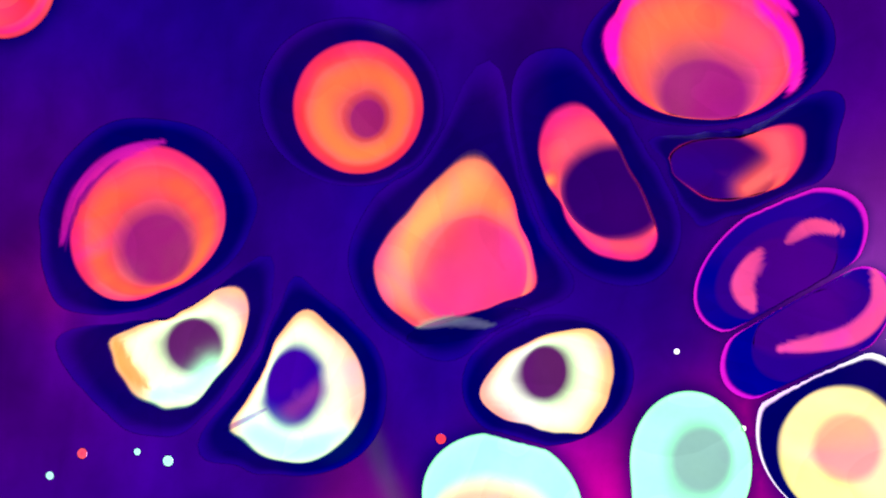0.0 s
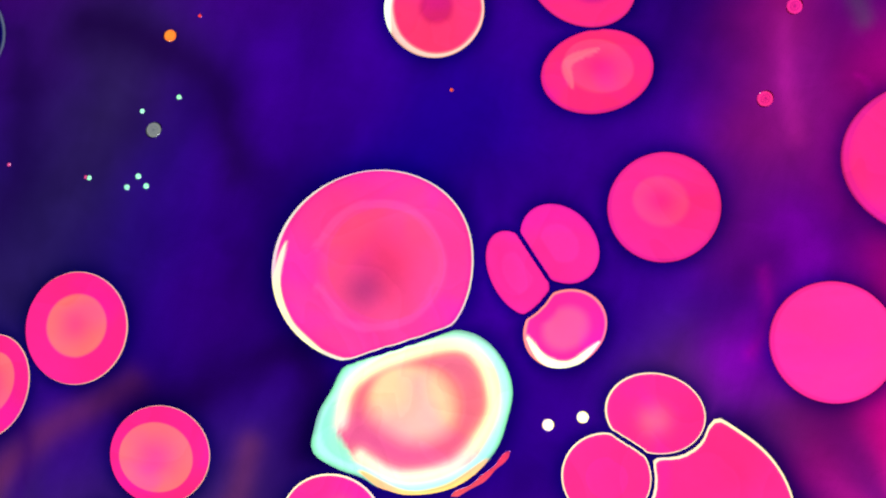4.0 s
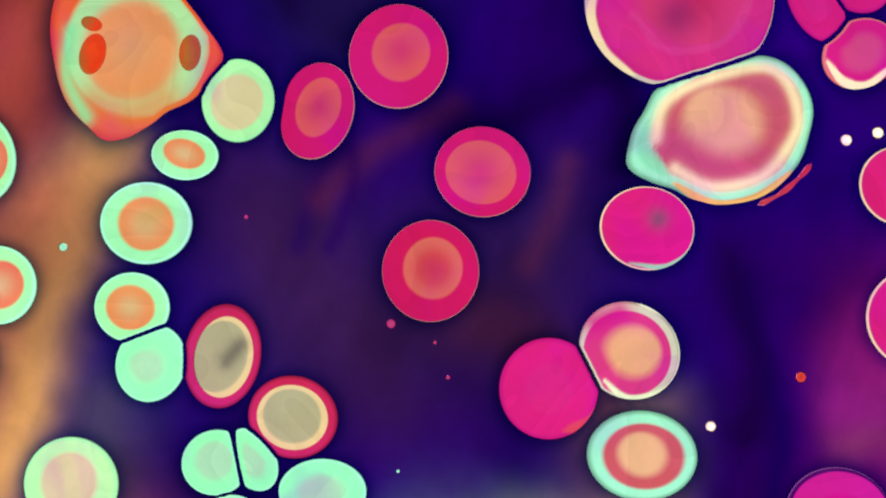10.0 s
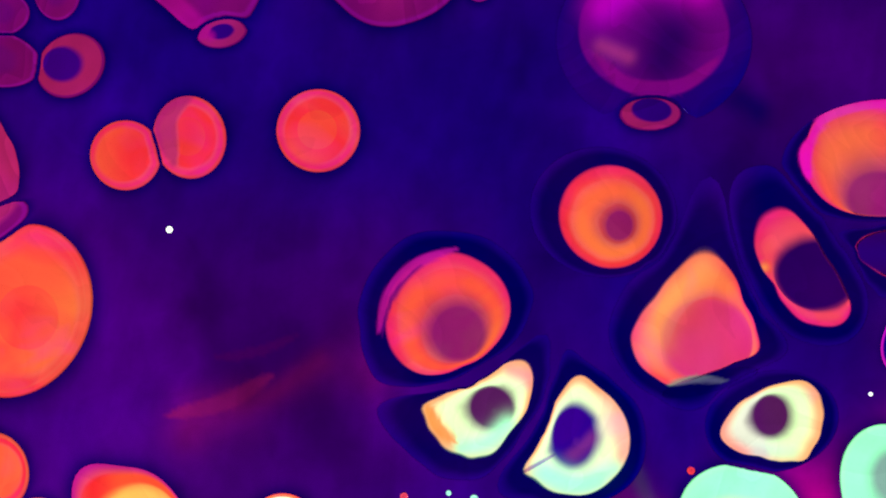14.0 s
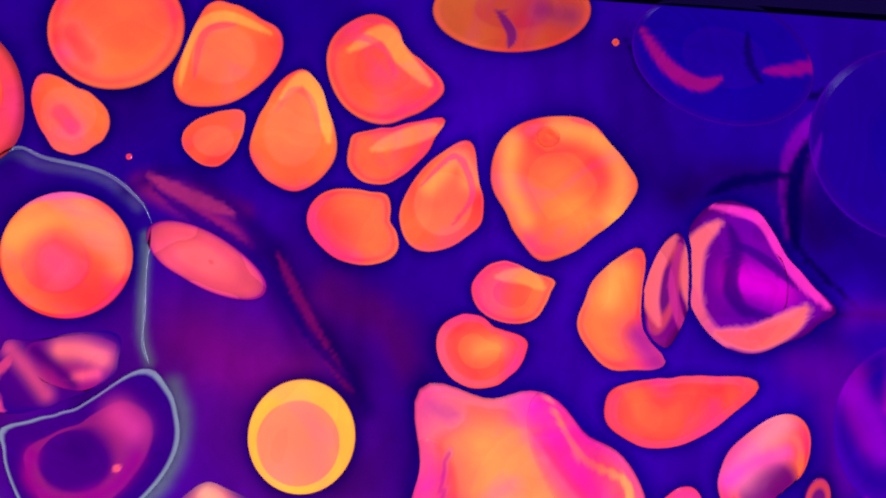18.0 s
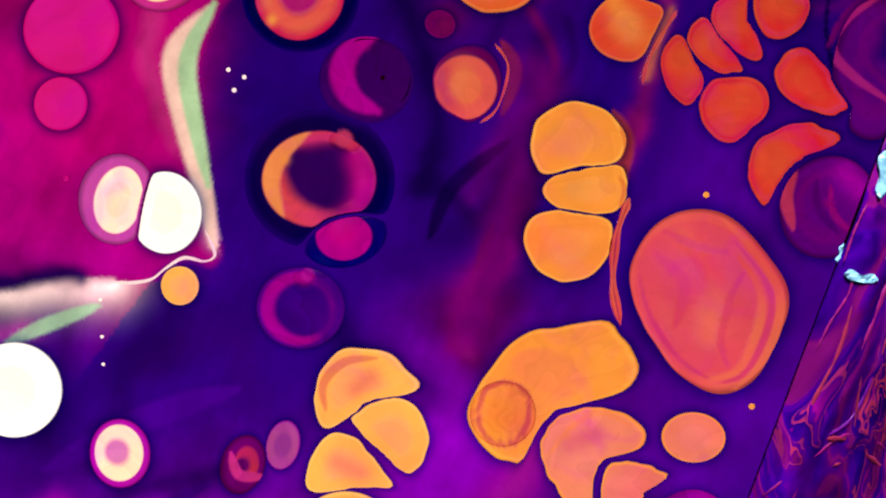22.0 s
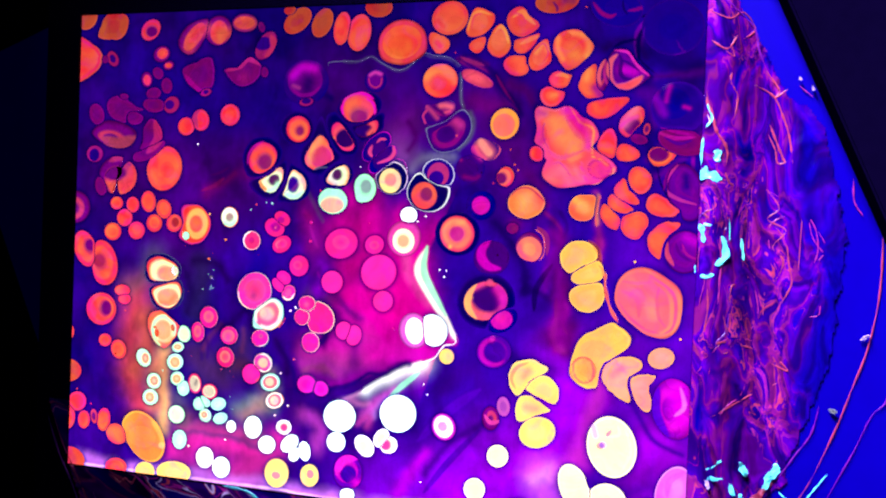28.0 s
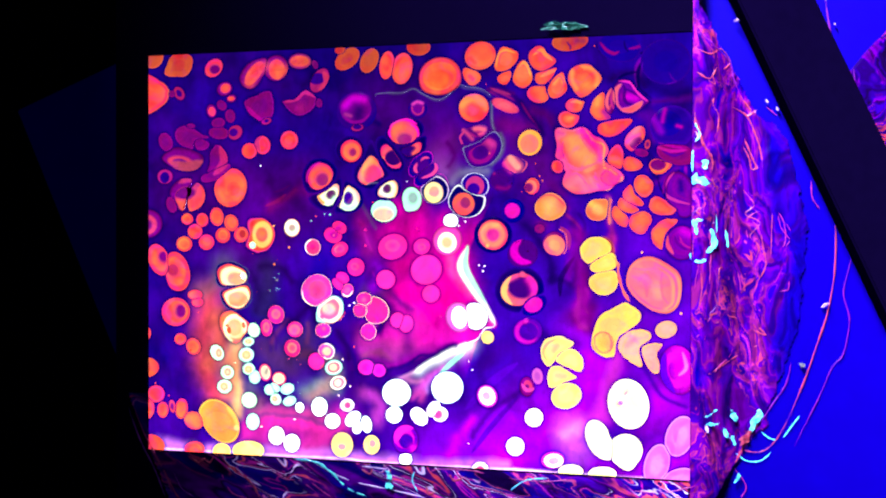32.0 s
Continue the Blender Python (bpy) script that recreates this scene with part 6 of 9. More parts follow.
stain((0.75, 0.02, 0.45), 1, 1.50, -1.08, -64.96, 0.81, -60.73, 6.29, -58.90, style="taper")
stain((0.7, 0.01, 0.4), 0.9, 1.84, 5.71, -67.28)
stain((0.95, 0.45, 0.75), 0.85, 0.78, 75.91, -42.64, 76.64, -45.11, style="line")
stain((0.85, 0.4, 0.75), 0.9, 0.94, 78.78, -47.44, style="line")
stain((1.1, 0.85, 0.45), 0.7, 0.46, 84.59, -41.75, 86.42, -48.66, 83.91, -54.64, style="taper")
stain((1, 0.7, 0.5), 0.6, 0.47, 79.45, -44.98, 83.00, -44.29, 82.72, -41.47, style="taper")
stain((0.75, 0.01, 0.55), 0.95, 4.16, 97.88, -30.29, 99.58, -38.67)
stain((0.08, 0, 0.42), 0.9, 1.35, 93.09, -30.41, 92.77, -37.00, 96.20, -43.22, style="taper")
stain((0.95, 0.2, 0.7), 0.8, 0.59, 99.06, -29.88, 100.16, -34.74, 97.75, -37.45, style="taper")
stain((0.6, 0.08, 0.55), 0.6, 0.90, 96.63, -60.02, 97.32, -55.25, 101.80, -52.24, style="taper")
stain((0.75, 0.05, 0.28), 1, 0.67, 44.61, -42.52, 46.38, -44.49, 49.20, -43.71, style="taper")
stain((0.1, 0, 0.22), 1, 3.47, 79.48, 57.44, 80.87, 56.24)
stain((1, 0.13, 0.14), 1, 0.83, 77.98, 61.50, 76.37, 59.61, 76.15, 56.51, 77.10, 54.18, style="taper")
stain((0.85, 0.09, 0.16), 0.9, 0.65, 76.15, 56.51, 77.13, 53.74, 79.20, 52.08, style="taper")
stain((1.05, 0.15, 0.09), 1, 1.04, 78.49, 52.98, 81.10, 52.76, 83.61, 54.06, 85.04, 55.35, style="taper")
stain((0.62, 0.002, 0.42), 1, 1.47, 79.48, 57.44, 81.47, 56.94, 83.01, 56.63)
stain((0.9, 0.03, 0.36), 0.9, 0.57, 77.46, 62.78, 81.12, 62.06, 83.03, 59.48, 84.69, 57.42, 86.88, 55.64, style="taper")
stain((0.05, 0, 0.15), 0.9, 0.61, 78.78, 61.34, 79.33, 59.63, 79.08, 56.97, 80.08, 55.08, 82.28, 54.60, style="taper")
stain((0.05, 0, 0.16), 0.85, 0.39, 79.30, 60.06, 81.55, 58.92, 84.29, 56.95, style="taper")
stain((0.95, 0.12, 0.15), 1, 0.65, 74.71, 60.14, 73.44, 57.83, 73.19, 55.17, 73.90, 53.26, style="taper")
stain((0.55, 0.02, 0.2), 0.9, 0.39, 75.18, 59.73, 74.75, 56.62, 75.61, 53.62, 77.48, 51.80, style="taper")
stain((1.15, 0.42, 0.05), 0.75, 1.15, 64.91, 67.80, 68.27, 67.17, 70.22, 64.65, 69.79, 61.51)
stain((1.15, 0.38, 0.05), 0.7, 0.97, 61.45, 66.65, 61.48, 63.53, 63.04, 60.54)
stain((0.95, 0.14, 0.03), 0.9, 0.26, 64.17, 67.66, 64.93, 67.00, 64.28, 66.24, 63.52, 66.89, 64.17, 67.66, style="line")
stain((0.95, 0.06, 0.09), 0.8, 0.31, 65.95, 68.69, 67.96, 68.39, 68.59, 67.64, style="taper")
stain((1.12, 0.34, 0.05), 0.7, 0.72, 48.21, 72.84, 50.78, 74.39, 52.27, 72.69, 54.68, 70.62, style="taper")
stain((0.95, 0.05, 0.1), 0.6, 0.31, 47.28, 73.23, 49.25, 73.91, 51.14, 72.83, 51.97, 70.87, style="taper")
stain((1.12, 0.36, 0.06), 0.7, 0.63, 43.17, 68.63, 44.83, 70.33, 46.36, 68.19, 47.13, 65.55, style="taper")
stain((0.95, 0.05, 0.1), 0.6, 0.27, 42.82, 67.47, 44.01, 69.37, 45.51, 68.67, 46.34, 66.39, style="taper")
stain((1.12, 0.36, 0.06), 0.75, 0.89, 55.33, 62.60, 57.37, 64.99, 58.61, 63.30)
stain((0.85, 0.03, 0.12), 0.7, 0.27, 54.67, 62.55, 56.92, 65.05, 58.10, 64.16, 58.72, 61.98, 57.35, 59.64, style="taper")
stain((1.12, 0.34, 0.06), 0.6, 0.71, 50.66, 65.15, 53.68, 66.50, 55.84, 67.34, style="taper")
stain((1.12, 0.32, 0.06), 0.6, 0.62, 61.19, 55.96, 63.38, 56.14, 64.76, 55.37, style="taper")
stain((0.92, 0.03, 0.14), 0.6, 1.19, 25.97, 72.57, 27.51, 70.86)
stain((1, 0.03, 0.22), 0.6, 0.91, 25.68, 66.17, 26.70, 65.12)
stain((1.1, 0.3, 0.05), 0.7, 0.45, 34.97, 69.14, 35.73, 73.29, 38.09, 74.82, 41.82, 73.73, style="taper")
stain((0.95, 0.05, 0.13), 0.6, 0.36, 36.06, 69.68, 36.63, 73.35, 39.06, 74.21, style="taper")
stain((1.05, 0.24, 0.06), 0.6, 1.09, 24.16, 58.36, 27.28, 59.06, 30.69, 56.63)
stain((1, 0.05, 0.1), 0.6, 1.36, 25.88, 54.68, 26.85, 54.08)
stain((0.12, 0.001, 0.11), 0.85, 0.40, 59.54, 76.84, 60.79, 75.12, 60.66, 73.99, style="taper")
stain((0.2, 0.005, 0.1), 0.6, 1.07, 63.09, 77.09, 65.34, 76.81)
stain((0.34, 0.004, 0.14), 0.85, 0.57, 70.93, 76.09, 73.11, 73.34, 75.62, 72.10, 77.21, 72.66, style="taper")
stain((0.3, 0.002, 0.18), 0.8, 0.48, 80.57, 73.53, 83.59, 74.03, 86.96, 75.92, style="taper")
stain((0.004, 0, 0.09), 0.9, 0.31, 79.05, 76.46, 79.29, 74.24, 80.41, 72.54, style="taper")
stain((0.1, 0, 0.34), 0.9, 0.30, 85.24, 68.91, 85.03, 65.36, 86.99, 61.99, 90.75, 61.20, style="taper")
stain((0.004, 0, 0.1), 0.8, 1.12, 85.84, 59.71, 88.90, 59.08)
stain((1, 0.2, 0.24), 0.9, 1.46, 83.69, 46.46, 82.09, 44.59, 80.74, 42.31)
stain((0.95, 0.06, 0.34), 0.8, 0.77, 80.12, 41.82, 81.75, 43.26, 84.26, 44.34)
stain((0.25, 0, 0.42), 0.8, 1.11, 88.66, 49.48, 90.50, 47.47, 91.51, 44.97)
stain((0.5, 1.4, 0.6), 0.8, 0.73, -27.73, 21.01, -25.79, 21.82, -24.36, 23.34)
stain((1.1, 0.32, 0.06), 0.9, 0.45, -30.81, 24.15, -29.79, 22.61, -28.21, 21.49, style="taper")
stain((0.45, 1.4, 0.7), 0.8, 0.96, -20.90, 20.08, -18.23, 19.63, -15.79, 21.00)
stain((1.1, 0.6, 0.35), 0.7, 0.79, -15.76, 24.91, -15.06, 22.54)
stain((1.2, 0.46, 0.06), 0.75, 2.06, 53.69, 19.53, 54.70, 21.15)
stain((1.2, 0.48, 0.08), 0.75, 1.70, 70.28, 19.28, 71.29, 18.43)
stain((1.15, 0.36, 0.1), 0.75, 0.95, 30.91, 7.79, 30.16, 10.99, 32.45, 13.49, 35.63, 13.39)
stain((1.15, 0.34, 0.1), 0.7, 1.41, 54.70, 5.67, 54.74, 7.89)
stain((1.5, 1.3, 0.6), 0.9, 0.43, -30.14, -19.89, -30.30, -17.62, -28.70, -15.60, -25.32, -13.44, -23.42, -13.89, -22.10, -15.82, -22.16, -17.75, -23.20, -20.11, -25.89, -21.63, -28.43, -21.27)
stain((1.3, 0.85, 0.15), 0.8, 0.31, -28.08, -22.14, -25.29, -22.60, -22.87, -21.49, -21.52, -19.18, style="taper")
stain((0.98, 0.07, 0.3), 0.7, 0.24, -34.89, -10.61, -33.53, -7.68, -30.06, -6.89, -27.46, -9.25, -28.16, -12.75, -31.32, -14.26, -34.02, -12.77, style="line")
stain((0.8, 0.1, 0.24), 0.8, 1.00, 44.62, -3.85, style="line free")
stain((0.6, 0.03, 0.36), 0.8, 0.75, 46.01, -19.94, style="line free")
stain((1.15, 0.42, 0.08), 0.85, 1.14, 40.38, -4.51, 38.35, -7.90, 38.42, -11.65, 41.00, -15.05, style="taper")
stain((0.75, 0.02, 0.35), 0.8, 1.37, 47.25, -5.76, 48.95, -9.64, 47.50, -13.30)
stain((1.2, 0.27, 0.17), 0.9, 1.08, 40.61, 36.67, 42.53, 33.98)
stain((1, 0.1, 0.22), 0.9, 0.68, 38.71, 35.47, 39.86, 33.57, 41.64, 32.01)
stain((1.08, 0.24, 0.04), 0.75, 2.73, 65.91, 63.43, 66.54, 60.82)
stain((1.12, 0.32, 0.05), 0.6, 1.18, 28.27, 58.24, 30.69, 56.63, 31.58, 54.46)
# end of the drawn dyes


def press_outlines():
    """Neighbouring drops flatten against each other and leave a thin seam of ink."""
    share = np.linspace(0.15, 1.0, 60)
    for n, s in enumerate(SPECS):
        full = radius(s["r"], s["rot"], s["bumps"], ANG)
        allowed = np.ones(STEPS)
        for k, o in enumerate(SPECS):
            if k == n or "plain" != s["mode"] or "plain" != o["mode"]:
                continue
            if np.hypot(*(o["c"] - s["c"])) > 1.5 * (max(s["r"]) + max(o["r"])):
                continue
            rim = full[:, None] * share
            pts = s["c"] + np.stack([rim * np.cos(ANG)[:, None], rim * np.sin(ANG)[:, None]], -1)
            f = inside(o, pts)
            seam = 0.16 / min(s["r"])
            if o["yields"] and not s["yields"]:
                continue
            bad = (f < share + seam) & (f < 1.0 + 0.5 * seam)
            if s["yields"] and not o["yields"]:
                bad = f < 1.0 + 1.6 * seam
            first = np.where(bad.any(1), share[np.argmax(bad, 1)] - 0.015, 1.0)
            allowed = np.minimum(allowed, first)
        for _ in range(2):
            allowed = np.minimum(allowed, (np.roll(allowed, 1) + 2 * allowed + np.roll(allowed, -1)) / 4 + 0.004)
        s["out"] = full * allowed


press_outlines()


def contour(center, r):
    return np.stack([center[0] + r * np.cos(ANG), center[1] + r * np.sin(ANG)], -1)


def confine(pts, center, limit, share):
    """Pull points back to within a share of an outline round center."""
    d = pts - center
    a = np.arctan2(d[:, 1], d[:, 0]) % (2 * np.pi)
    most = np.interp(a, np.append(ANG, 2 * np.pi), np.append(limit, limit[0])) * share
    dist = np.hypot(d[:, 0], d[:, 1])
    k = np.minimum(1, most / np.maximum(dist, 1e-6))
    return center + d * k[:, None]


def edge_radius(out, ang):
    """Distance to a many-sided outline in the given directions."""
    k = np.floor(ang / (2 * np.pi) * STEPS).astype(int) % STEPS
    j = (k + 1) % STEPS
    px, py, qx, qy = out[k] * np.cos(ANG[k]), out[k] * np.sin(ANG[k]), out[j] * np.cos(ANG[j]), out[j] * np.sin(ANG[j])
    return (px * qy - py * qx) / (np.cos(ang) * (qy - py) - np.sin(ang) * (qx - px))


def band_mesh(name, rings, us, zs, close, skirt, beads=(), place=(0.0, 0.0), stained=True, cell=False):
    """A band of a drop between contours; close fills the middle; a bead in it leaves a hole."""
    verts, faces, ring_u = [], [], []
    for ring, u, z in zip(rings, us, zs):
        verts += [(p[0] * MM, p[1] * MM, z * MM) for p in ring]
        ring_u += [u] * STEPS
    if skirt is not None:
        verts += [(p[0] * MM, p[1] * MM, skirt * MM) for p in rings[-1]]
        ring_u += [1.0] * STEPS
    rows = len(verts) // STEPS
    for k in range(rows - 1):
        for i in range(STEPS):
            j = (i + 1) % STEPS
            faces.append((k * STEPS + i, (k + 1) * STEPS + i, (k + 1) * STEPS + j, k * STEPS + j))
    if close is not None:
        verts.append((close[0] * MM, close[1] * MM, close[2] * MM))
        ring_u.append(0.0)
        faces += [(len(verts) - 1, i, (i + 1) % STEPS) for i in range(STEPS)]
    for at, out in beads:
        v = np.array(verts)
        dx, dy = v[:, 0] / MM - at[0], v[:, 1] / MM - at[1]
        a = np.arctan2(dy, dx) % (2 * np.pi)
        edge = edge_radius(out, a) * 0.94
        within = np.hypot(dx, dy) < edge
        v[within, 0] = (at[0] + edge * np.cos(a))[within] * MM
        v[within, 1] = (at[1] + edge * np.sin(a))[within] * MM
        verts = v.tolist()
        faces = [f for f in faces if not all(within[i] for i in f)]
    # the paint ends where the lit glass ends
    v = np.array(verts)
    v[:, 0] = v[:, 0].clip((XL - place[0]) * MM, (XR - place[0]) * MM)
    v[:, 1] = v[:, 1].clip((PH0 - place[1]) * MM, (PH1 - place[1]) * MM)
    me = bpy.data.meshes.new(name)
    me.from_pydata(v.tolist(), [], faces)
    px, py = v[:, 0] / MM + place[0], v[:, 1] / MM + place[1]
    rgba = np.zeros((len(v), 4))
    for color, strength, width, pts, style in STAINS if stained else ():
        lo, hi = pts.min(0) - 3 * width, pts.max(0) + 3 * width
        if px.max() < lo[0] or px.min() > hi[0] or py.max() < lo[1] or py.min() > hi[1]:
            continue
        w = (strength * trail_share(px, py, pts, width, style))[:, None]
        if cell and "free" not in style:
            w = w * np.clip((0.69 - np.array(ring_u)) / 0.04, 0, 1)[:, None]
        rgba[:, :3] = np.where(rgba[:, 3:] + w > 1e-6, (rgba[:, :3] * rgba[:, 3:] * (1 - w) + color / GLOW * w) / np.maximum(rgba[:, 3:] * (1 - w) + w, 1e-6), rgba[:, :3])
        rgba[:, 3:] = rgba[:, 3:] * (1 - w) + w
    rgba[:, :3] *= rgba[:, 3:]
    tint = me.attributes.new("stain", "FLOAT_COLOR", "POINT")
    tint.data.foreach_set("color", rgba.astype(np.float32).ravel())
    uv = me.uv_layers.new(name="ring")
    loops = np.empty(len(me.loops), dtype=np.int32)
    me.loops.foreach_get("vertex_index", loops)
    flat = np.zeros((len(loops), 2), dtype=np.float32)
    flat[:, 0] = np.array(ring_u)[loops]
    uv.data.foreach_set("uv", flat.ravel())
    me.shade_smooth()
    return me


# drops that lie in a cell of dark ink, which keeps its own colour
CELLS = {"GRB", "ORC", "ORC2", "ORC3", "ORC5", "ORK", "GRC", "GRC2", "CELW", "CELW3", "CELV3", "CELV2", "YEC"}


def no_stain(me):
    empty = me.attributes.new("stain", "FLOAT_COLOR", "POINT")
    empty.data.foreach_set("color", np.zeros(4 * len(me.vertices), dtype=np.float32))


def build_drop(s):
    mat, text = PAL[s["code"]]
    small = max(s["r"]) < 1.6
    base = new("paint_bead" if small else "paint_drop")
    base.location = (s["c"][0] * MM, s["c"][1] * MM, 0)
    tagged(base, text, "paint drop",
           group="paint drops on the lit glass")
    o = np.zeros(2)
    outer = contour(o, s["out"])
    if s["inner"]:
        dx, dy, ix, iy, irot = s["inner"]
        ic = np.array([dx, dy])
        inner = confine(contour(ic, radius((ix, iy), irot, s["ib"], ANG)), o, s["out"], 0.95)
    else:
        ic = o
        inner = outer * 0.93
    d = inner - ic
    ir = np.interp(ANG, *(lambda a, r: (np.append(a[np.argsort(a)], a.min() + 2 * np.pi), np.append(r[np.argsort(a)], r[np.argmin(a)])))(
        np.arctan2(d[:, 1], d[:, 0]) % (2 * np.pi), np.hypot(d[:, 0], d[:, 1])), period=None)
    if s["core"]:
        dx, dy, cx, cy = s["core"]
        cc = np.array([dx, dy])
        core = confine(contour(cc, radius((cx, cy), 0, (), ANG)), ic, ir, 0.999)
    else:
        cc = ic
        core = ic + d * 0.5
    h = min(0.75, 0.10 * min(s["r"]) + 0.06)
    low = 0.32 if s["mode"] != "over" else 1.15

    def z(u):
        return low + h * (1 - u * u)

    def mixed(a, b, k):
        return a + (b - a) * k

    beads = [(b["c"] - s["c"], b["out"]) for b in SPECS if b["mode"] == "bead" and s["mode"] == "plain"
             and np.hypot(*(b["c"] - s["c"])) < max(s["out"]) + max(b["out"])]
    third = 1 / 3
    reach = max(s["out"])
    stained = any(np.all(s["c"] + reach > t[3].min(0) - t[2]) and np.all(s["c"] - reach < t[3].max(0) + t[2]) for t in STAINS)

    def close_set(us):
        # a drop that holds a bead or a stain needs a finer net
        n = 5 if beads else 3 if stained else 1
        return [a + (b - a) * k / n for a, b in zip(us[:-1], us[1:]) for k in range(n)] + us[-1:]

    us = close_set([third * k for k in (0.33, 0.66, 0.9, 1.0)])
    parts = [("core", band_mesh("core", [cc + (core - cc) * (u / third) for u in us], us, [z(u) for u in us], (*cc, z(0)), None, beads, s["c"], s["mode"] != "over", s["code"] in CELLS))]
    us = close_set([third + third * k for k in (0, 0.12, 0.35, 0.65, 0.88, 1.0)])
    parts.append(("body", band_mesh("body", [mixed(core, inner, (u - third) / third) for u in us], us, [z(u) for u in us], None, None, beads, s["c"], s["mode"] != "over", s["code"] in CELLS)))
    us = close_set([2 * third + third * k for k in (0, 0.15, 0.4, 0.7, 0.88, 0.96, 1.0)])
    parts.append(("rim", band_mesh("rim", [mixed(inner, outer, (u - 2 * third) / third) for u in us], us, [z(u) for u in us], None, None, beads, s["c"], s["mode"] != "over", s["code"] in CELLS)))
    for name, me in parts:
        me.materials.append(mat)
        ob = new(name, me)
        ob.parent = base
    return base


for s in SPECS:
    build_drop(s)

# ---- the lit panel and its dark frame ----


def box(bm, x0, y0, z0, x1, y1, z1, bevel=0.0):
    made = bmesh.ops.create_cube(bm, size=1, matrix=Matrix.LocRotScale(((x0 + x1) / 2, (y0 + y1) / 2, (z0 + z1) / 2), None, (x1 - x0, y1 - y0, z1 - z0)))
    if bevel:
        edges = list({e for v in made["verts"] for e in v.link_edges})
        bmesh.ops.bevel(bm, geom=edges, offset=bevel, segments=2, affect="EDGES")
    return bm


def part(name, bm, material, parent, label=""):
    me = bpy.data.meshes.new(name)
    bm.to_mesh(me)
    bm.free()
    me.materials.append(material)
    ob = new(name, me)
    if parent:
        ob.parent = parent
    return tagged(ob, label)


def plain(name, color, rough, metallic=0.0, grain=0.15, scale=300.0, coat=0.0, bump=0.0, shine=0.5):
    m, nodes, links = shader(name)
    b = node(nodes, "ShaderNodeBsdfPrincipled", Roughness=rough, Metallic=metallic)
    b.inputs["Coat Weight"].default_value = coat
    b.inputs["Specular IOR Level"].default_value = shine
    where = nodes.new("ShaderNodeTexCoord")
    n1 = node(nodes, "ShaderNodeTexNoise", Scale=scale, Detail=5.0)
    n2 = node(nodes, "ShaderNodeTexNoise", Scale=scale * 0.07, Detail=3.0)
    links.new(where.outputs["Object"], n1.inputs["Vector"])
    links.new(where.outputs["Object"], n2.inputs["Vector"])
    both = nodes.new("ShaderNodeMath")
    links.new(n1.outputs["Fac"], both.inputs[0])
    links.new(n2.outputs["Fac"], both.inputs[1])
    ramp = nodes.new("ShaderNodeMapRange")
    ramp.inputs[1].default_value, ramp.inputs[2].default_value = 0.6, 1.4
    ramp.inputs[3].default_value, ramp.inputs[4].default_value = 1 - grain, 1 + grain
    links.new(both.outputs[0], ramp.inputs[0])
    hsv = nodes.new("ShaderNodeHueSaturation")
    hsv.inputs["Color"].default_value = (*color, 1)
    links.new(ramp.outputs[0], hsv.inputs["Value"])
    links.new(hsv.outputs[0], b.inputs["Base Color"])
    if bump:
        bu = node(nodes, "ShaderNodeBump", Strength=bump, Distance=0.001)
        links.new(n1.outputs["Fac"], bu.inputs["Height"])
        links.new(bu.outputs[0], b.inputs["Normal"])
    out = nodes.new("ShaderNodeOutputMaterial")
    links.new(b.outputs[0], out.inputs["Surface"])
    return m


def lit_panel():
    m, nodes, links = shader("lit_panel")
    em = node(nodes, "ShaderNodeEmission", Strength=GLOW)
    em.inputs["Color"].default_value = (1, 1, 1, 1)
    # the emission falls evenly from the lower edge of the screen to the upper
    where = nodes.new("ShaderNodeTexCoord")
    sep = nodes.new("ShaderNodeSeparateXYZ")
    links.new(where.outputs["Object"], sep.inputs[0])
    fall = nodes.new("ShaderNodeMapRange")
    fall.inputs[1].default_value, fall.inputs[2].default_value = PH0 * MM, PH1 * MM
    fall.inputs[3].default_value, fall.inputs[4].default_value = GLOW * 1.28, GLOW * 0.64
    links.new(sep.outputs[1], fall.inputs[0])
    links.new(fall.outputs[0], em.inputs["Strength"])
    out = nodes.new("ShaderNodeOutputMaterial")
    links.new(em.outputs[0], out.inputs["Surface"])
    return m


BLACK = plain("black_plastic", (0.0012, 0.0005, 0.006), 0.8, shine=0.0)
BLUE = plain("blue_board", (0.003, 0.0002, 0.15), 0.6, grain=0.10, scale=120, shine=0.04)

tablet = tagged(new("tablet"), "black tablet lying flat with its screen lit white", "tablet")
bm = bmesh.new()
B = 24.0
box(bm, (XL - 15) * MM, (PH0 - 22) * MM, -0.0075, (XR + 3) * MM, (PH1 + B) * MM, -0.0004, 0.0012)
part("body", bm, BLACK, tablet)
bm = bmesh.new()
box(bm, XL * MM, PH0 * MM, -0.0003, XR * MM, PH1 * MM, 0.0)
part("screen", bm, lit_panel(), tablet, "lit white screen, a little dimmer along one side")

# tiny clear beads that let the light of the panel through
BEADS = []


def speck(code, r, *pts):
    BEADS.extend((code, r, x, y) for x, y in zip(pts[::2], pts[1::2]))


speck("GRN", 0.25, -33.61, 14.96)
speck("ORP", 0.32, -31.78, 16.69)
speck("GRN", 0.21, -28.31, 17.44)
speck("GRN", 0.32, -26.28, 17.25)
speck("ORP", 0.3, -9.94, 21.62)
speck("WHT", 0.16, 2.83, 29.12, 7.22, 25.37)
speck("WHT", 0.26, 31.19, -1.06, 30.59, -2.87, 29.16, -0.88, 24.22, 14.77, 21.77, 13.16)
speck("WHY", 0.34, -18.74, -16.05, -17.01, -14.98)
speck("YEO2", 0.38, -42.24, 5.16, -48.04, -1.2)
speck("ORP", 0.3, -16.97, -31.14)
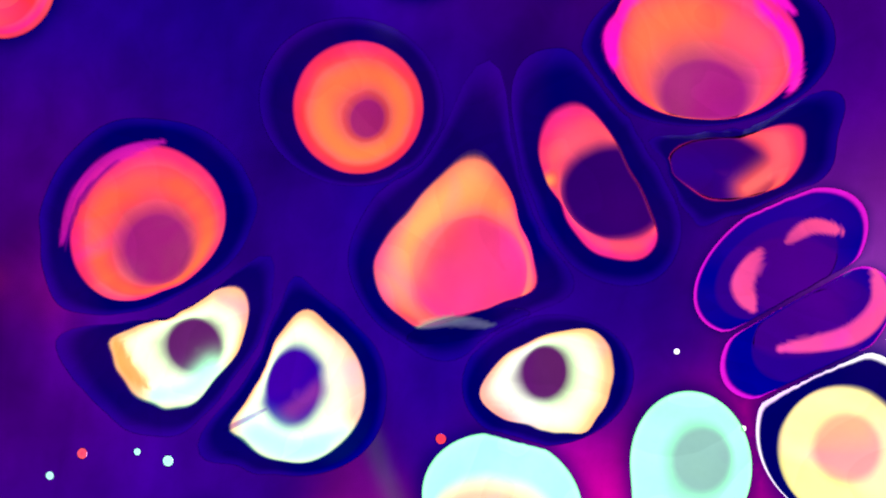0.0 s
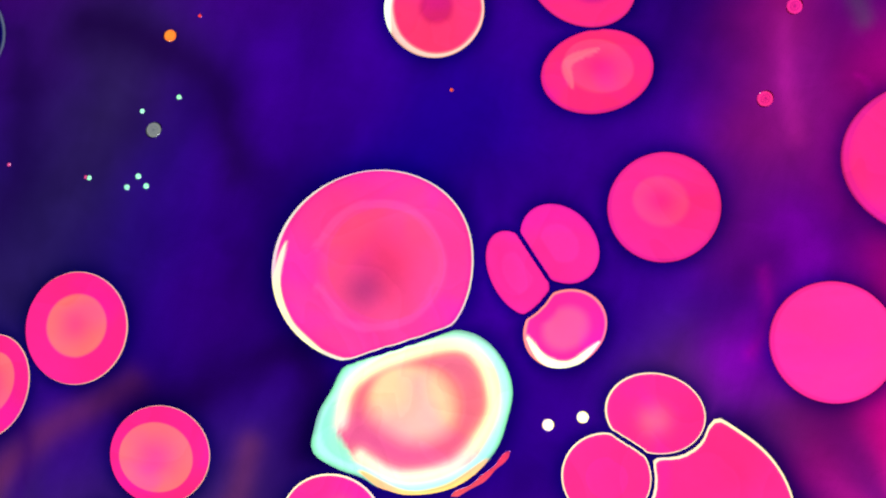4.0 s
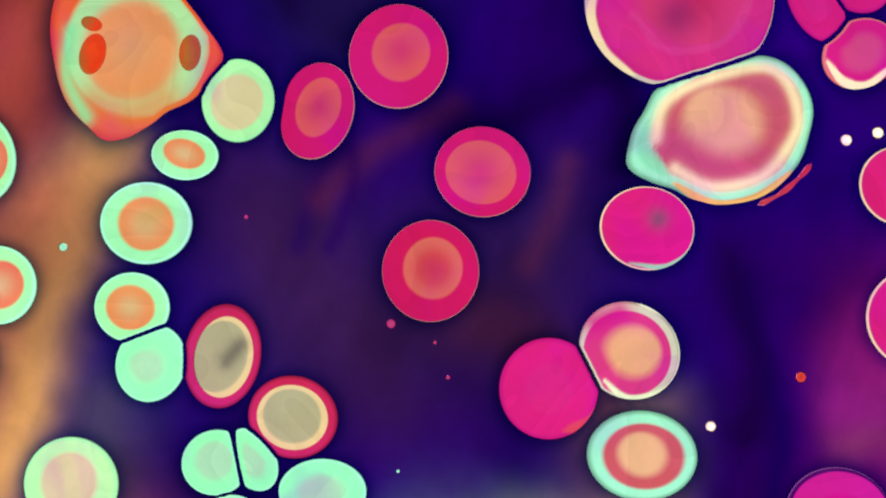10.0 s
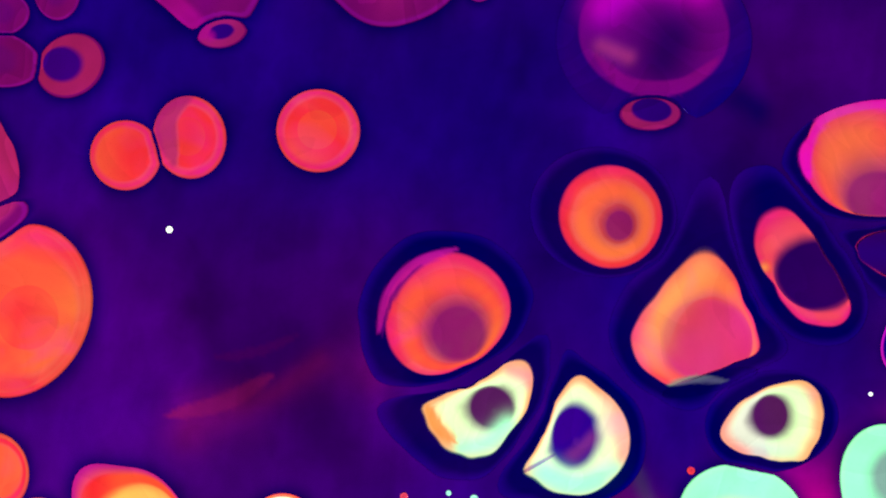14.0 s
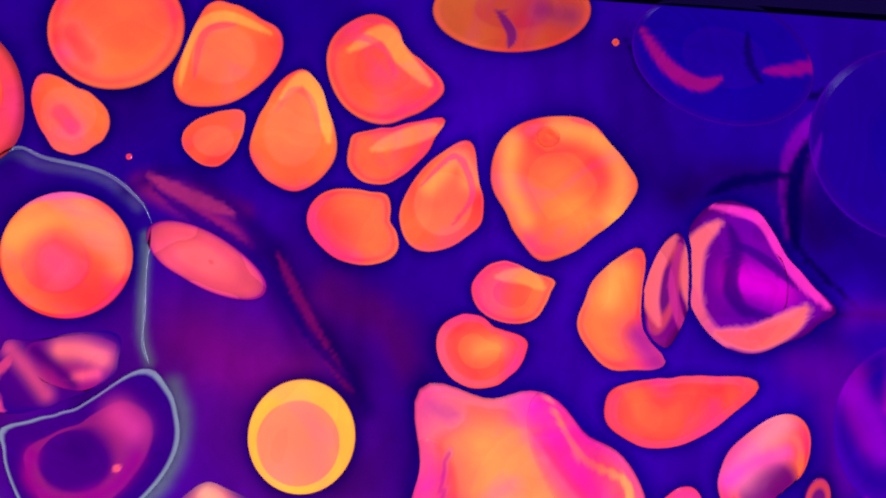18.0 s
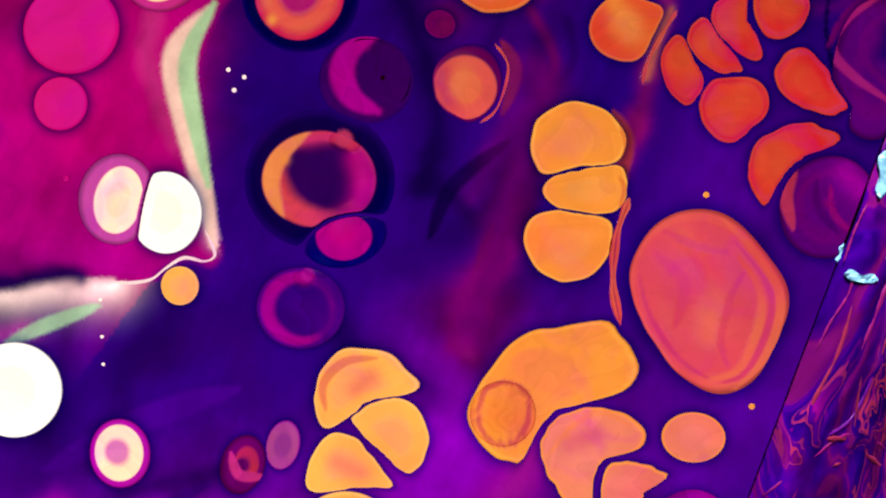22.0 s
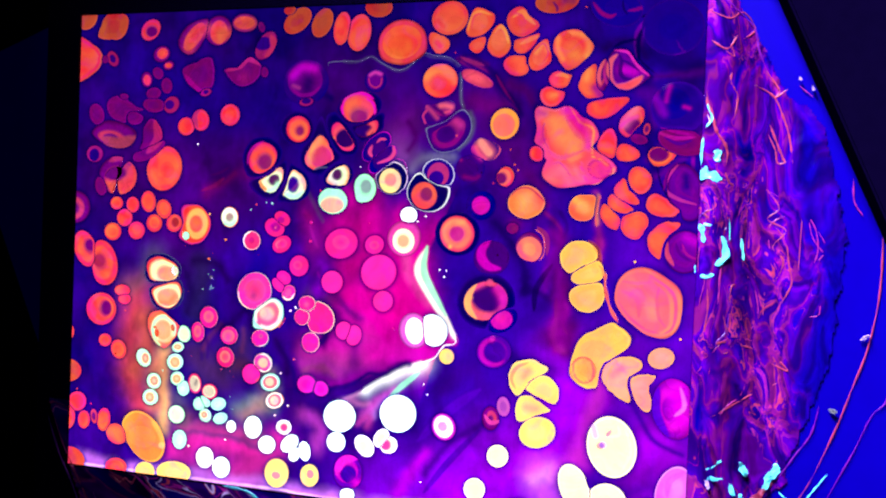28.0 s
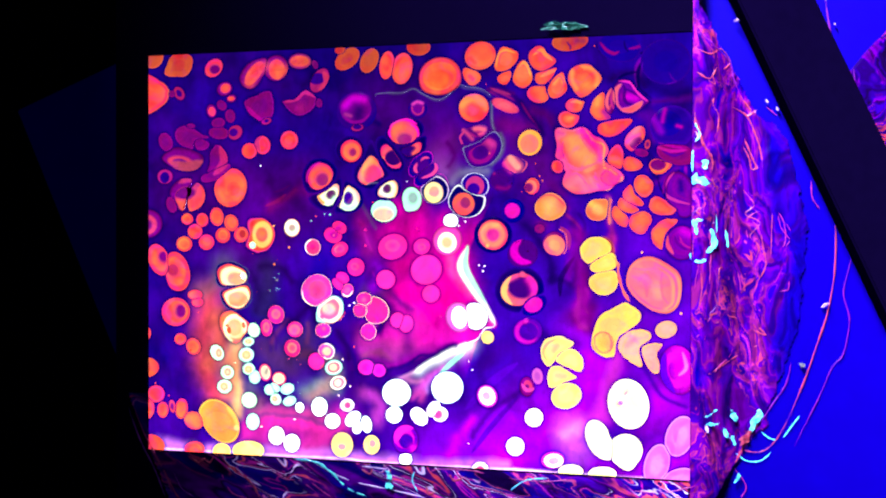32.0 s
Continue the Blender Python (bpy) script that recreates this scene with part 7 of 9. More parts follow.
speck("GRN", 0.17, -46.91, -10.05, -47.35, -10.9, -46.23, -10.46)
speck("PK", 0.46, -12.78, 11.71, -12.76, 5.93)
speck("ORP", 0.24, 49, 34.9, 31.33, 63.1, 44.3, 25.06, 40.7, 28.07)
speck("YEL", 0.35, -48.28, 13.14, 85.36, 4.1, 98.35, -16.5)
speck("WHT", 0.28, -53.47, 35.54, -39.92, -58.76)
speck("GRN", 0.26, -63.68, -38.49)
speck("GRN", 0.15, -48.08, -6.18, -46.18, -4.65, -49.82, -11.11)
speck("GRY", 0.46, -46.98, -7.06)
speck("ORP", 0.28, 51.39, 28.95, 50.4, 30.54, 69.01, 75.07, 46.38, 4.24)
speck("WHY", 0.3, -22.78, -49.22, -21.29, -35.84, -53.15, -62.13, -18.45, -45.72)
speck("PKV", 0.28, -42.18, -36.3)
speck("WHT", 0.2, 23.98, -31.17, 25.63, -35.16, 26.87, -38.14, -1.34, -46.3, 25.75, -64.43)
speck("PK", 0.33, 15.3, -19.26, 6.47, 12.13)
speck("ORP", 0.31, -78.66, -19.78, -90.89, -51.97, -96.59, -47.4, -81.93, -34.31)
speck("ORP", 0.11, -56.79, 2.65, -46.68, 0.54, -30.37, 0.86)
speck("PKV", 0.12, -50.03, -11.13, -54.98, -11.93)
speck("PKV", 0.13, -53.17, -32.88, -37.69, -38.31)
speck("GRN", 0.1, -38.76, -44.83, -37.89, -48.93)
speck("PKV", 0.11, -39.17, -36.51)


def build_beads():
    bead_mesh = {}
    for code, r, x, y in BEADS:
        key = (code, r)
        if key not in bead_mesh:
            bm = bmesh.new()
            bmesh.ops.create_uvsphere(bm, u_segments=14, v_segments=6, radius=r * MM)
            bmesh.ops.delete(bm, geom=[v for v in bm.verts if v.co.z < -1e-6], context="VERTS")
            for v in bm.verts:
                v.co.z *= 0.12
                v.co.x *= 1.2
            me = bpy.data.meshes.new("ink_bead")
            bm.to_mesh(me)
            bm.free()
            me.uv_layers.new(name="ring")
            no_stain(me)
            me.shade_smooth()
            me.materials.append(PAL[code][0])
            bead_mesh[key] = me
        ob = new("ink_bead", bead_mesh[key])
        ob.matrix_world = pose(x * MM, y * MM, 0.00032, 0, 0, 37 * x % 180)
        tagged(ob, "tiny bright bead of paint caught in the ink", "paint bead", group="tiny beads in the ink")


build_beads()

# ---- the sheet of ink on the lit glass ----
WASHES = []


def wash(color, strength, width, *pts, style=""):
    WASHES.append((color, strength, width, np.array(pts, dtype=float).reshape(-1, 2), style))


def shore(color, strength, width, *pts):
    """Dye that ends along a sharp line and fades away on the right-hand side of it."""
    WASHES.append((color, strength, width, np.array(pts, dtype=float).reshape(-1, 2), "shore"))


wash((.07, .0, .17), .8, 12.49, -5.86, 54.11, 10.91, 53.67, 19.2, 43.39)
wash((.10, .002, .16), .6, 15.72, -83.8, 28.21, -40.49, 25.72, -60.7, 8.89)
wash((.11, .003, .17), .8, 9.96, 39.42, 46.96, 51.38, 32.9, 55.4, 13.16)
wash((.05, .0, .30), .8, 12.85, -31.62, -1.46, -31.6, -11.91, -22.88, -3.46)
wash((.05, .0, .34), .9, 14.2, 25.62, -31.13, 39.71, -18.73, 51.57, -6.6, 59.35, 3.34)
wash((.05, .0, .33), .8, 11.7, 59.02, 68.06, 70.69, 48.2, 78.43, 26.73, 87.95, 9.32)
wash((.16, .0, .52), .8, 13.22, 93.57, 5.49, 101.09, -13.58, 93.74, -21.41)
wash((.28, .0, .62), .85, 12.02, 39.89, -58.69, 59.6, -45.9, 71.15, -33.69, 78.74, -25.66)
wash((.24, .0, .60), .9, 12.37, 11.32, -68.24, 31.86, -67.14, 51.85, -64.07)
wash((.42, .0, .70), .8, 9.05, 35.92, -70.93, 51.82, -58.12, 67.36, -45.58, 67.26, -25.97)
wash((.75, .10, .80), .7, 5.88, 61.61, -57.64, 65.54, -65.32)
wash((.45, .0, .62), .8, 8.57, 88.34, -52.48, 93.89, -44.51, 97.73, -63.59, 75.21, -74.59)
wash((.78, .0, .25), .95, 5.83, -3.61, 7, 4.8, 10.1, 7.96, 2.98, 1.69, -1.15)
wash((.84, .0, .26), .95, 6.64, 1.72, -10.34, 13.21, -11.18, 17.31, -3.02)
wash((.95, .004, .28), .95, 7.03, 4.9, -19.48, 13.22, -16.26, 19.39, -9.06, 19.36, -0.98)
wash((.34, .05, .18), .8, 5.02, -5.62, -30.41, 0.72, -26.95, 5.96, -25.58)
wash((.92, .008, .31), .9, 4.12, 9.51, -25.49, 19.44, -22.4, 25.58, -21.45)
wash((.35, .03, .17), .85, 4.21, -12.03, -31.21, -5.62, -30.41, -1.39, -27.82)
wash((.80, .0, .28), .9, 4.57, -1.51, 11.1, -0.48, 19.28)
wash((.80, .0, .28), .9, 4.12, 7.94, 9.09, 6.86, 21.29, 8.93, 24.32)
wash((.90, .0, .29), .9, 4.49, 17.25, 13.15, 19.34, 5.08, 21.42, -2.97, 23.5, -11.01)
wash((.40, .005, .18), .8, 3.37, -14.29, 15.21, -12.12, 4.91)
wash((.45, .02, .20), .7, 5.48, -14.18, -28.17, -12.02, -34.31)
wash((.20, .005, .20), .6, 4.2, -12.12, 6.97, -11.03, -1.27)
wash((.12, .02, .12), .6, 3.36, -12.08, -10.56, -5.68, -11.49)
wash((.035, .0, .17), .95, 3.38, -14.16, -37.48, -3.49, -36.1, 11.2, -32.57, 25.61, -28.1)
wash((.03, .0, .15), .95, 5.09, -19.58, -26.24, -17.39, -36.55, -18.45, -46.97)
wash((.03, .0, .16), .9, 4.71, -31.61, -3.55, -36, -11.98, -40.43, -16.26)
shore((.04, .0, .15), .9, 1.88, -3.48, -39.18, 2.85, -37.12, 10.17, -34.03, 15.35, -31.02, 19.46, -28.88, 26.01, -27.69, 28.86, -27.01)
shore((.94, .006, .28), .7, 6.87, 27.09, 8.14, 25.88, 5.12, 25.49, 0.69, 25.92, -2.93, 27.76, -7.33, 30.83, -13.3, 33.28, -17.87, 35.31, -20.83, 34.91, -22.84, 32.09, -22.91, 29.66, -24.97, 28.86, -27.01)
shore((.70, .01, .40), .5, 3.23, 28.86, -26.81, 26.01, -27.49, 19.46, -28.47, 15.34, -30.21, 10.17, -33.21, 2.85, -36.51, -3.48, -38.57, -10.93, -39.44)
shore((2.2, 2.0, 1.7), 1.0, 0.81, 30.83, -13.1, 32.46, -16.48, 34.5, -19.64)
shore((1.2, .45, .7), .7, 1.04, -3.04, -43.49, 2.86, -40.4, 8.09, -37.36, 12.25, -34.37)
shore((1.7, 2.1, 1.4), 1.0, 1.65, 7.05, -38.01, 12.25, -34.37, 17.41, -31.17, 20.7, -29.65)
shore((2.0, 2.1, 1.5), 1.0, 2.26, 14.32, -33.09, 17.41, -31.17, 24.59, -28.53)
wash((.35, .3, .8), .7, 1.23, 12.89, -40.05, 10.61, -42.57, 9.17, -45.89)
wash((1.1, .30, .6), .5, 1.45, 8.11, -41.44, 3.92, -41.59, -0.29, -43.38)
wash((.9, .1, .6), .8, 2.07, 7.08, -45.97, 11.23, -40.72, 15.37, -37.52)
wash((.6, .05, .45), .7, 2.96, -14.13, -48.87, -7.69, -52.74, -9.82, -56.96)
wash((.24, .24, .30), .6, 1.63, 19.25, 29.29, 21.7, 32.28, 27.4, 33.61, 32.66, 33.14)
wash((.30, .08, .28), .6, 4.49, 15.11, 35.39, 17.18, 33.35)
wash((.22, .01, .24), .6, 6.15, 10.97, 35.45, 19.2, 43.39)
wash((.75, .05, .07), .9, 5.35, -74.01, -12.6, -75.4, -25.52, -76.33, -38.45, -72.15, -51.21)
wash((.80, .12, .06), .9, 4.02, -74.01, -38.38, -69.85, -29.67, -71, -21.12)
wash((1.1, .55, .14), .9, 2.88, -64.33, -32.08, -63.41, -40.17, -62.03, -48.67, -63.39, -57.27)
wash((.9, .25, .10), .8, 3.55, -66.16, -35.99, -66.61, -48.85)
wash((.12, .09, .10), .6, 4.47, -75.41, -10.9, -71.01, -8.26, -67.56, -1.81)
wash((.025, .014, .065), .7, 5.24, -52.08, -3.78, -51.62, -12.23, -52.74, -18.61)
wash((.06, .02, .10), .7, 6.54, -49.34, -33.35, -44.86, -37.44, -35.98, -28.75)
wash((.16, .24, .22), .8, 2.59, -35.94, -47.65, -30.44, -45.34, -24.96, -47.22)
wash((.55, .30, .18), .7, 3.01, -32.63, -49.62, -26.06, -43.51, -27.17, -36.86)
wash((.60, .10, .18), .7, 4.39, -53.83, -54.72, -50.44, -57.76, -31.51, -57.96)
wash((.10, .08, .12), .7, 3.08, -56.11, -46.31, -53.83, -54.72)
wash((.85, .02, .30), .9, 4.41, -58.36, -64.52, -44.83, -59.62, -31.51, -61.1)
wash((.80, .03, .28), .8, 4.75, -35.91, -68.68, -27.11, -64.03, -22.76, -57.56)
wash((.50, .02, .25), .7, 4.4, -56.09, -65.47, -31.49, -70.54)
wash((.09, .03, .16), .7, 1.31, -52.7, -58.93, -40.36, -57.94, -29.31, -59.95)
wash((.35, .01, .12), .8, 0.8, 32.54, 61.47, 37.37, 59.33, 41.37, 56.83)
wash((.03, .0, .16), .9, 0.8, 40.36, 59.83, 45.38, 49.79, 48.36, 44.79)
wash((.16, .003, .14), .8, 2.39, 39.42, 48.55, 44.39, 48.43)
wash((.03, .0, .17), .8, 0.98, 54.35, 26.95, 56.35, 17.1, 56.39, 9.23)
wash((.22, .003, .14), .7, 0.98, 56.32, 23, 60.24, 19.05)
wash((.7, .02, .30), .8, 1.54, 75.13, 5.39, 75.87, 9.28)
wash((.60, .03, .22), .7, 1.16, 73.7, 22.89, 75.08, 15.11)
wash((.45, .0, .35), .7, 1.95, 65.24, -10.33, 65.68, -20.13)
wash((.30, .0, .40), .6, 1.56, 61.28, 5.31, 59.4, -6.49)
wash((.04, .0, .18), .8, 1.42, 27.78, -61.3, 35.84, -50.87, 45.81, -44.46)
wash((.03, .0, .20), .9, 4.07, 23.63, -45.33, 31.73, -34.96, 39.75, -26.71)
wash((.05, .0, .26), .9, 0.95, 85.4, -33.23, 92.03, -44.59, 100.4, -48.09)
wash((.02, .0, .15), .8, 4.71, 91.31, 68.77, 98.82, 51.35, 99.79, 43.7)
wash((.30, .0, .28), .7, 0.95, 87.81, 32.42, 93.36, 38.09, 101.11, 39.48)
wash((.25, .0, .30), .6, 1.14, 87.85, 26.65, 95.26, 31.36, 101.12, 37.96)
wash((.28, .005, .14), .7, 2.61, -49.41, 19.47, -40.49, 24.67, -36.07, 25.69)
wash((.16, .003, .18), .7, 1.9, -16.45, 21.41, -13.22, 16.24, -8.94, 14.18)
# two pale strips paint the panel's edge glow into the ink's colour
wash((1.7, .9, 1.5), .9, 0.5, -99.95, -72.69, -79.12, -72.45, -54.27, -72.41, -19.47, -72.6, 5.07, -72.88, 39.75, -73.12, 69.44, -73.36, 102.41, -73.32)
wash((.9, .25, .9), .55, 2.06, -99.95, -70.94, -54.27, -71.13, -19.47, -71.15, 39.75, -71.92)
wash((.12, .09, .19), .5, 0.44, -3.74, 61.27, 1.19, 61.17, 5.16, 62.41, 8.61, 60.41, 12.74, 58.52, 16.07, 58.72, 19.54, 61.35, 22.16, 63.14, 24.62, 62.49, 29.45, 61.68, 32.52, 59.68)
wash((.13, .14, .17), .8, 0.42, 33.37, 57.41, 33.51, 52.68, 33.65, 49.39, 34.58, 47.16)
wash((.11, .12, .15), .8, 0.65, 36.64, 45.57, 37.78, 42, 36.66, 38.11, 33.84, 34.91)
wash((.10, .0, .13), .8, 1.03, 17.79, 42.9, 20.29, 38.53, 18.03, 34.44)
wash((.09, .09, .13), .3, 0.6, -14.38, 21.42, -10.85, 15.1, -8.71, 12.01)
wash((.012, .0, .11), .85, 0.99, 42.77, 56.72, 46.29, 52.53, 49.34, 48.33, 51.41, 44.96)
wash((.15, .002, .15), .8, 2.69, 37.09, 49.54, 41.77, 47.7)
wash((.14, .002, .16), .7, 1.79, 47.11, 53.49, 51.78, 51.2, 53.78, 48.7)
wash((.18, .004, .13), .8, 0.73, 33.22, 61.83, 36.47, 61.18, 40.73, 59.26)
wash((.015, .0, .12), .8, 0.82, 31.49, 60.79, 35.9, 62.49, 43.22, 56.76)
wash((.02, .0, .13), .8, 1.33, 73.87, 64.1, 77.28, 65.7, 82.62, 64.78, 84.62, 60.95)
wash((.12, .0, .30), .8, 1.1, 90.07, 71.14, 85.46, 68.11, 83.49, 64.85)
wash((.06, .012, .06), .5, 4.77, -55.53, -30.39, -47.57, -35.37, -40.45, -40.48)
wash((.11, .02, .06), .75, 2.86, -36.99, -34.03, -30.92, -35.32, -27.48, -38.96)
wash((.012, .0, .26), .8, 5.26, -29.13, -0.78, -33.31, -9.27)
wash((.03, .0, .10), .7, 6, -46.46, 30.54, -40.88, 21.03)
wash((.35, .01, .14), .7, 0.76, 59.82, 16.82, 64.08, 12.85, 64.01, 8.41)
wash((.30, .01, .16), .7, 1.17, 74.48, 15.33, 75.45, 11.18, 75.15, 7.81)
wash((.9, .25, .10), .8, 0.48, 74.46, 22.44, 74.53, 18.63, 74.72, 14.29)
wash((.02, .0, .12), .8, 0.75, 64.15, 17.28, 66.17, 13.35, 64.25, 7.37)
wash((.12, .002, .14), .7, 2.17, 54.48, 27.77, 57.58, 24.05)
wash((.018, .0, .24), .75, 11.31, -95.08, 74.08, -69.43, 60.43, -47.97, 45.64, -28.02, 47.38)
wash((.07, .0, .17), .5, 9.86, -63.89, 27.27, -39.23, 29.48)
wash((.88, .01, .40), .8, 4.92, -8.3, -24.85, 7.47, -24.96, 18.58, -25.62)
wash((.78, .01, .34), .7, 3.28, -1.62, -15.45, 8.86, -18.43)
wash((.28, .0, .50), .8, 2.77, -8.72, -1.55, -5.88, -5.2, -8.21, -9.2)
wash((.45, .0, .40), .6, 0.43, -9.68, -3.82, -8.45, -6.04, -8.74, -8.4)
wash((.22, .004, .10), .5, 1.44, -46.64, 21.64, -43.04, 23.4, -40.76, 25.4)
# later trails in the ink
wash((0.55, 0, 0.55), 0.7, 2.28, 27.71, -54.81, 18.49, -68.12)
wash((0.06, 0, 0.3), 0.8, 1.01, 43.43, -46.78, 33.95, -57.82, 27.00, -67.41, style="taper")
wash((0.8, 0.03, 0.55), 0.7, 3.12, 77.03, -32.17, 71.94, -53.47, 62.47, -57.48)
wash((0.95, 0.35, 0.85), 0.6, 2.60, 61.42, -59.56, 64.90, -57.52)
wash((0.75, 0.02, 0.35), 0.8, 1.44, 65.62, -13.54, 65.50, -22.24)
wash((0.05, 0, 0.24), 0.7, 2.42, 32.70, -36.15, 39.28, -28.91, 46.38, -36.57)
wash((0.7, 0.05, 0.35), 0.7, 1.29, 4.20, -48.22, 8.16, -46.10, 7.91, -49.05)
wash((0.02, 0.001, 0.12), 0.6, 0.79, -49.26, -33.64, -49.41, -29.89, -48.66, -26.94)
wash((0.16, 0.02, 0.08), 0.6, 1.08, -48.87, -30.40, -46.97, -26.80, -43.13, -22.02)
wash((0.18, 0.03, 0.12), 0.6, 1.00, -35.14, -29.91, -34.73, -26.24, -35.18, -23.19)
wash((0.025, 0, 0.12), 0.6, 0.65, -47.32, -32.91, -47.23, -28.39, -48.89, -25.49)
wash((0.1, 0.001, 0.15), 0.7, 2.11, -1.68, -17.85, 2.94, -24.02, 3.73, -28.99)
wash((0.74, 0, 0.27), 0.85, 2.09, 4.59, -9.69, 10.29, -16.97, 14.04, -21.13)
wash((0.01, 0, 0.13), 0.85, 2.74, 86.64, 62.20, 92.14, 58.19, 98.68, 56.65)
wash((0.012, 0, 0.14), 0.85, 1.82, 86.86, 52.45, 88.67, 44.80, 87.83, 36.41, 90.02, 29.38)
wash((0.05, 0, 0.2), 0.8, 1.09, 89.38, 42.59, 94.92, 41.90, 100.47, 40.77)
wash((0.006, 0, 0.1), 0.9, 0.23, 83.06, 63.65, 84.23, 60.05, 87.23, 57.14, 89.25, 55.52, style="taper")
wash((0.006, 0, 0.1), 0.9, 0.23, 87.86, 52.57, 87.65, 48.83, 89.17, 44.40, 90.84, 41.85, style="taper")
wash((0.006, 0, 0.1), 0.9, 0.23, 90.10, 48.21, 91.02, 44.17, 93.97, 42.24, 98.43, 42.81, style="taper")
wash((0.16, 0, 0.26), 0.8, 0.27, 92.55, 32.90, 95.74, 34.69, 99.49, 37.45, style="taper")
wash((0.006, 0, 0.1), 0.9, 0.26, 90.21, 31.48, 91.03, 26.84, 93.71, 22.09, 98.02, 19.36, style="taper")
wash((0.03, 0, 0.12), 0.95, 2.21, -6.98, -12.98, -3.56, -15.90, -4.44, -18.54, -5.26, -22.31, -7.05, -24.55)
wash((0.14, 0.003, 0.16), 0.8, 1.70, -3.32, -9.65, 0.51, -14.71, 4.83, -17.22)
wash((0.3, 0.04, 0.15), 0.85, 1.61, -12.80, -33.33, -10.40, -31.61, -6.58, -31.61, -3.18, -32.52)
wash((0.012, 0, 0.12), 0.9, 1.46, -22.42, -25.92, -18.03, -33.88, -16.03, -40.74)
wash((0.012, 0, 0.13), 0.97, 1.20, -4.80, -39.03, 0.23, -36.42, 8.14, -32.76, 14.64, -30.56, 19.92, -29.16)
wash((0.3, 0.01, 0.12), 0.8, 1.68, 65.10, -4.97, 64.96, -13.44, 64.98, -19.92)
wash((0.02, 0, 0.14), 0.8, 1.21, 54.56, -4.61, 61.31, -8.42, 62.52, -0.17)
wash((0.008, 0, 0.1), 0.9, 0.41, 87.23, 55.18, 92.46, 55.44, 99.78, 56.97, style="taper")
wash((0.1, 0, 0.24), 0.7, 1.27, 88.06, 53.98, 93.43, 54.86, 99.68, 55.85)
wash((0.4, 0.003, 0.26), 0.85, 0.49, 95.41, 31.68, 93.07, 28.41, 92.34, 24.22, style="taper")
wash((0.02, 0, 0.14), 0.85, 0.63, 97.38, 32.16, 96.46, 28.40, 96.65, 24.80, style="taper")
wash((0.35, 0.001, 0.34), 0.85, 0.54, 99.83, 38.41, 99.50, 33.35, 99.97, 25.24, style="taper")
wash((0.26, 0.004, 0.14), 0.8, 0.47, 43.84, 56.23, 47.52, 50.03, 50.41, 46.13, style="taper")
wash((0.02, 0, 0.15), 0.85, 0.38, 43.20, 55.68, 46.76, 50.41, 50.87, 46.19, style="taper")
wash((0.006, 0, 0.13), 0.85, 1.46, -9.22, 49.70, -7.94, 49.39)
wash((0.4, 0.02, 0.14), 0.9, 0.55, 33.08, 61.82, 36.51, 60.37, 40.12, 59.19, style="taper")
wash((0.02, 0, 0.16), 0.85, 0.51, 33.69, 60.71, 37.68, 58.40, 42.66, 55.30, 46.46, 50.22, style="taper")
wash((0.45, 0.01, 0.28), 0.6, 0.68, -13.15, 10.76, -11.98, 7.39, -10.51, 4.49)
wash((0.28, 0.006, 0.13), 0.8, 0.68, -51.60, 20.53, -47.12, 22.19, -43.65, 24.78, style="taper")
wash((0.1, 0.001, 0.14), 0.7, 0.42, -48.45, 25.64, -45.15, 26.49, -41.99, 28.18, style="taper")
wash((0.004, 0, 0.08), 0.9, 0.53, 69.88, 75.34, 71.86, 72.35, 75.05, 70.80, 78.98, 71.10, style="taper")
wash((0.004, 0, 0.08), 0.9, 0.35, 79.35, 75.36, 79.72, 73.16, 81.98, 71.99, 85.45, 72.25, 88.36, 74.47, style="taper")
wash((0.22, 0, 0.36), 0.8, 0.69, 83.25, 60.82, 83.03, 66.09, 84.34, 69.29, 87.26, 71.28, 90.10, 71.72, style="taper")
wash((0.004, 0, 0.1), 0.95, 0.69, 84.00, 60.00, 83.55, 64.80, 84.80, 68.88, style="taper")
wash((0.004, 0, 0.1), 0.95, 0.48, 76.87, 63.62, 79.40, 64.92, 83.27, 65.67, style="taper")
wash((0.8, 0.08, 0.05), 0.85, 0.84, 72.44, 9.39, 75.09, 6.42, 76.05, 0.44, style="taper")
wash((0.28, 0.002, 0.16), 0.7, 2.85, 64.35, -13.73, 66.61, -16.83)
wash((0.2, 0.004, 0.1), 0.7, 1.86, 50.27, 12.53, 51.23, 11.67)
wash((0.16, 0.002, 0.12), 0.7, 1.87, 36.90, 30.17, 38.48, 26.88)
wash((1, 0.1, 0.34), 0.5, 2.21, 20.08, 1.50, 21.53, -4.87, 26.47, -10.34)
wash((1.35, 1.25, 0.75), 0.95, 1.39, 24.68, 4.92, 22.66, 0.29, 23.26, -3.30, 26.83, -8.75, 31.01, -14.78, 34.45, -20.63, style="taper")
wash((0.42, 1.25, 0.5), 1, 1.10, 25.08, 5.77, 24.23, 0.69, 24.92, -3.25, 27.90, -8.47, 31.49, -14.28, style="taper")
wash((0.1, 0, 0.28), 0.8, 1.72, 84.23, 51.28, 87.83, 48.97, 89.12, 42.18)
wash((0.35, 1.2, 0.55), 0.9, 0.88, 24.07, -31.77, 19.39, -35.76, 15.05, -39.78, style="taper")
wash((0.006, 0, 0.07), 0.85, 2.20, 45.18, 11.85, 52.82, 2.26, 54.48, -6.06)
wash((0.008, 0, 0.09), 0.8, 1.66, 62.28, 13.77, 65.62, 0.02, 66.46, -7.87)
wash((0.12, 0.001, 0.12), 0.8, 3.23, 62.01, -19.13, 68.02, -22.41, 68.82, -15.23)
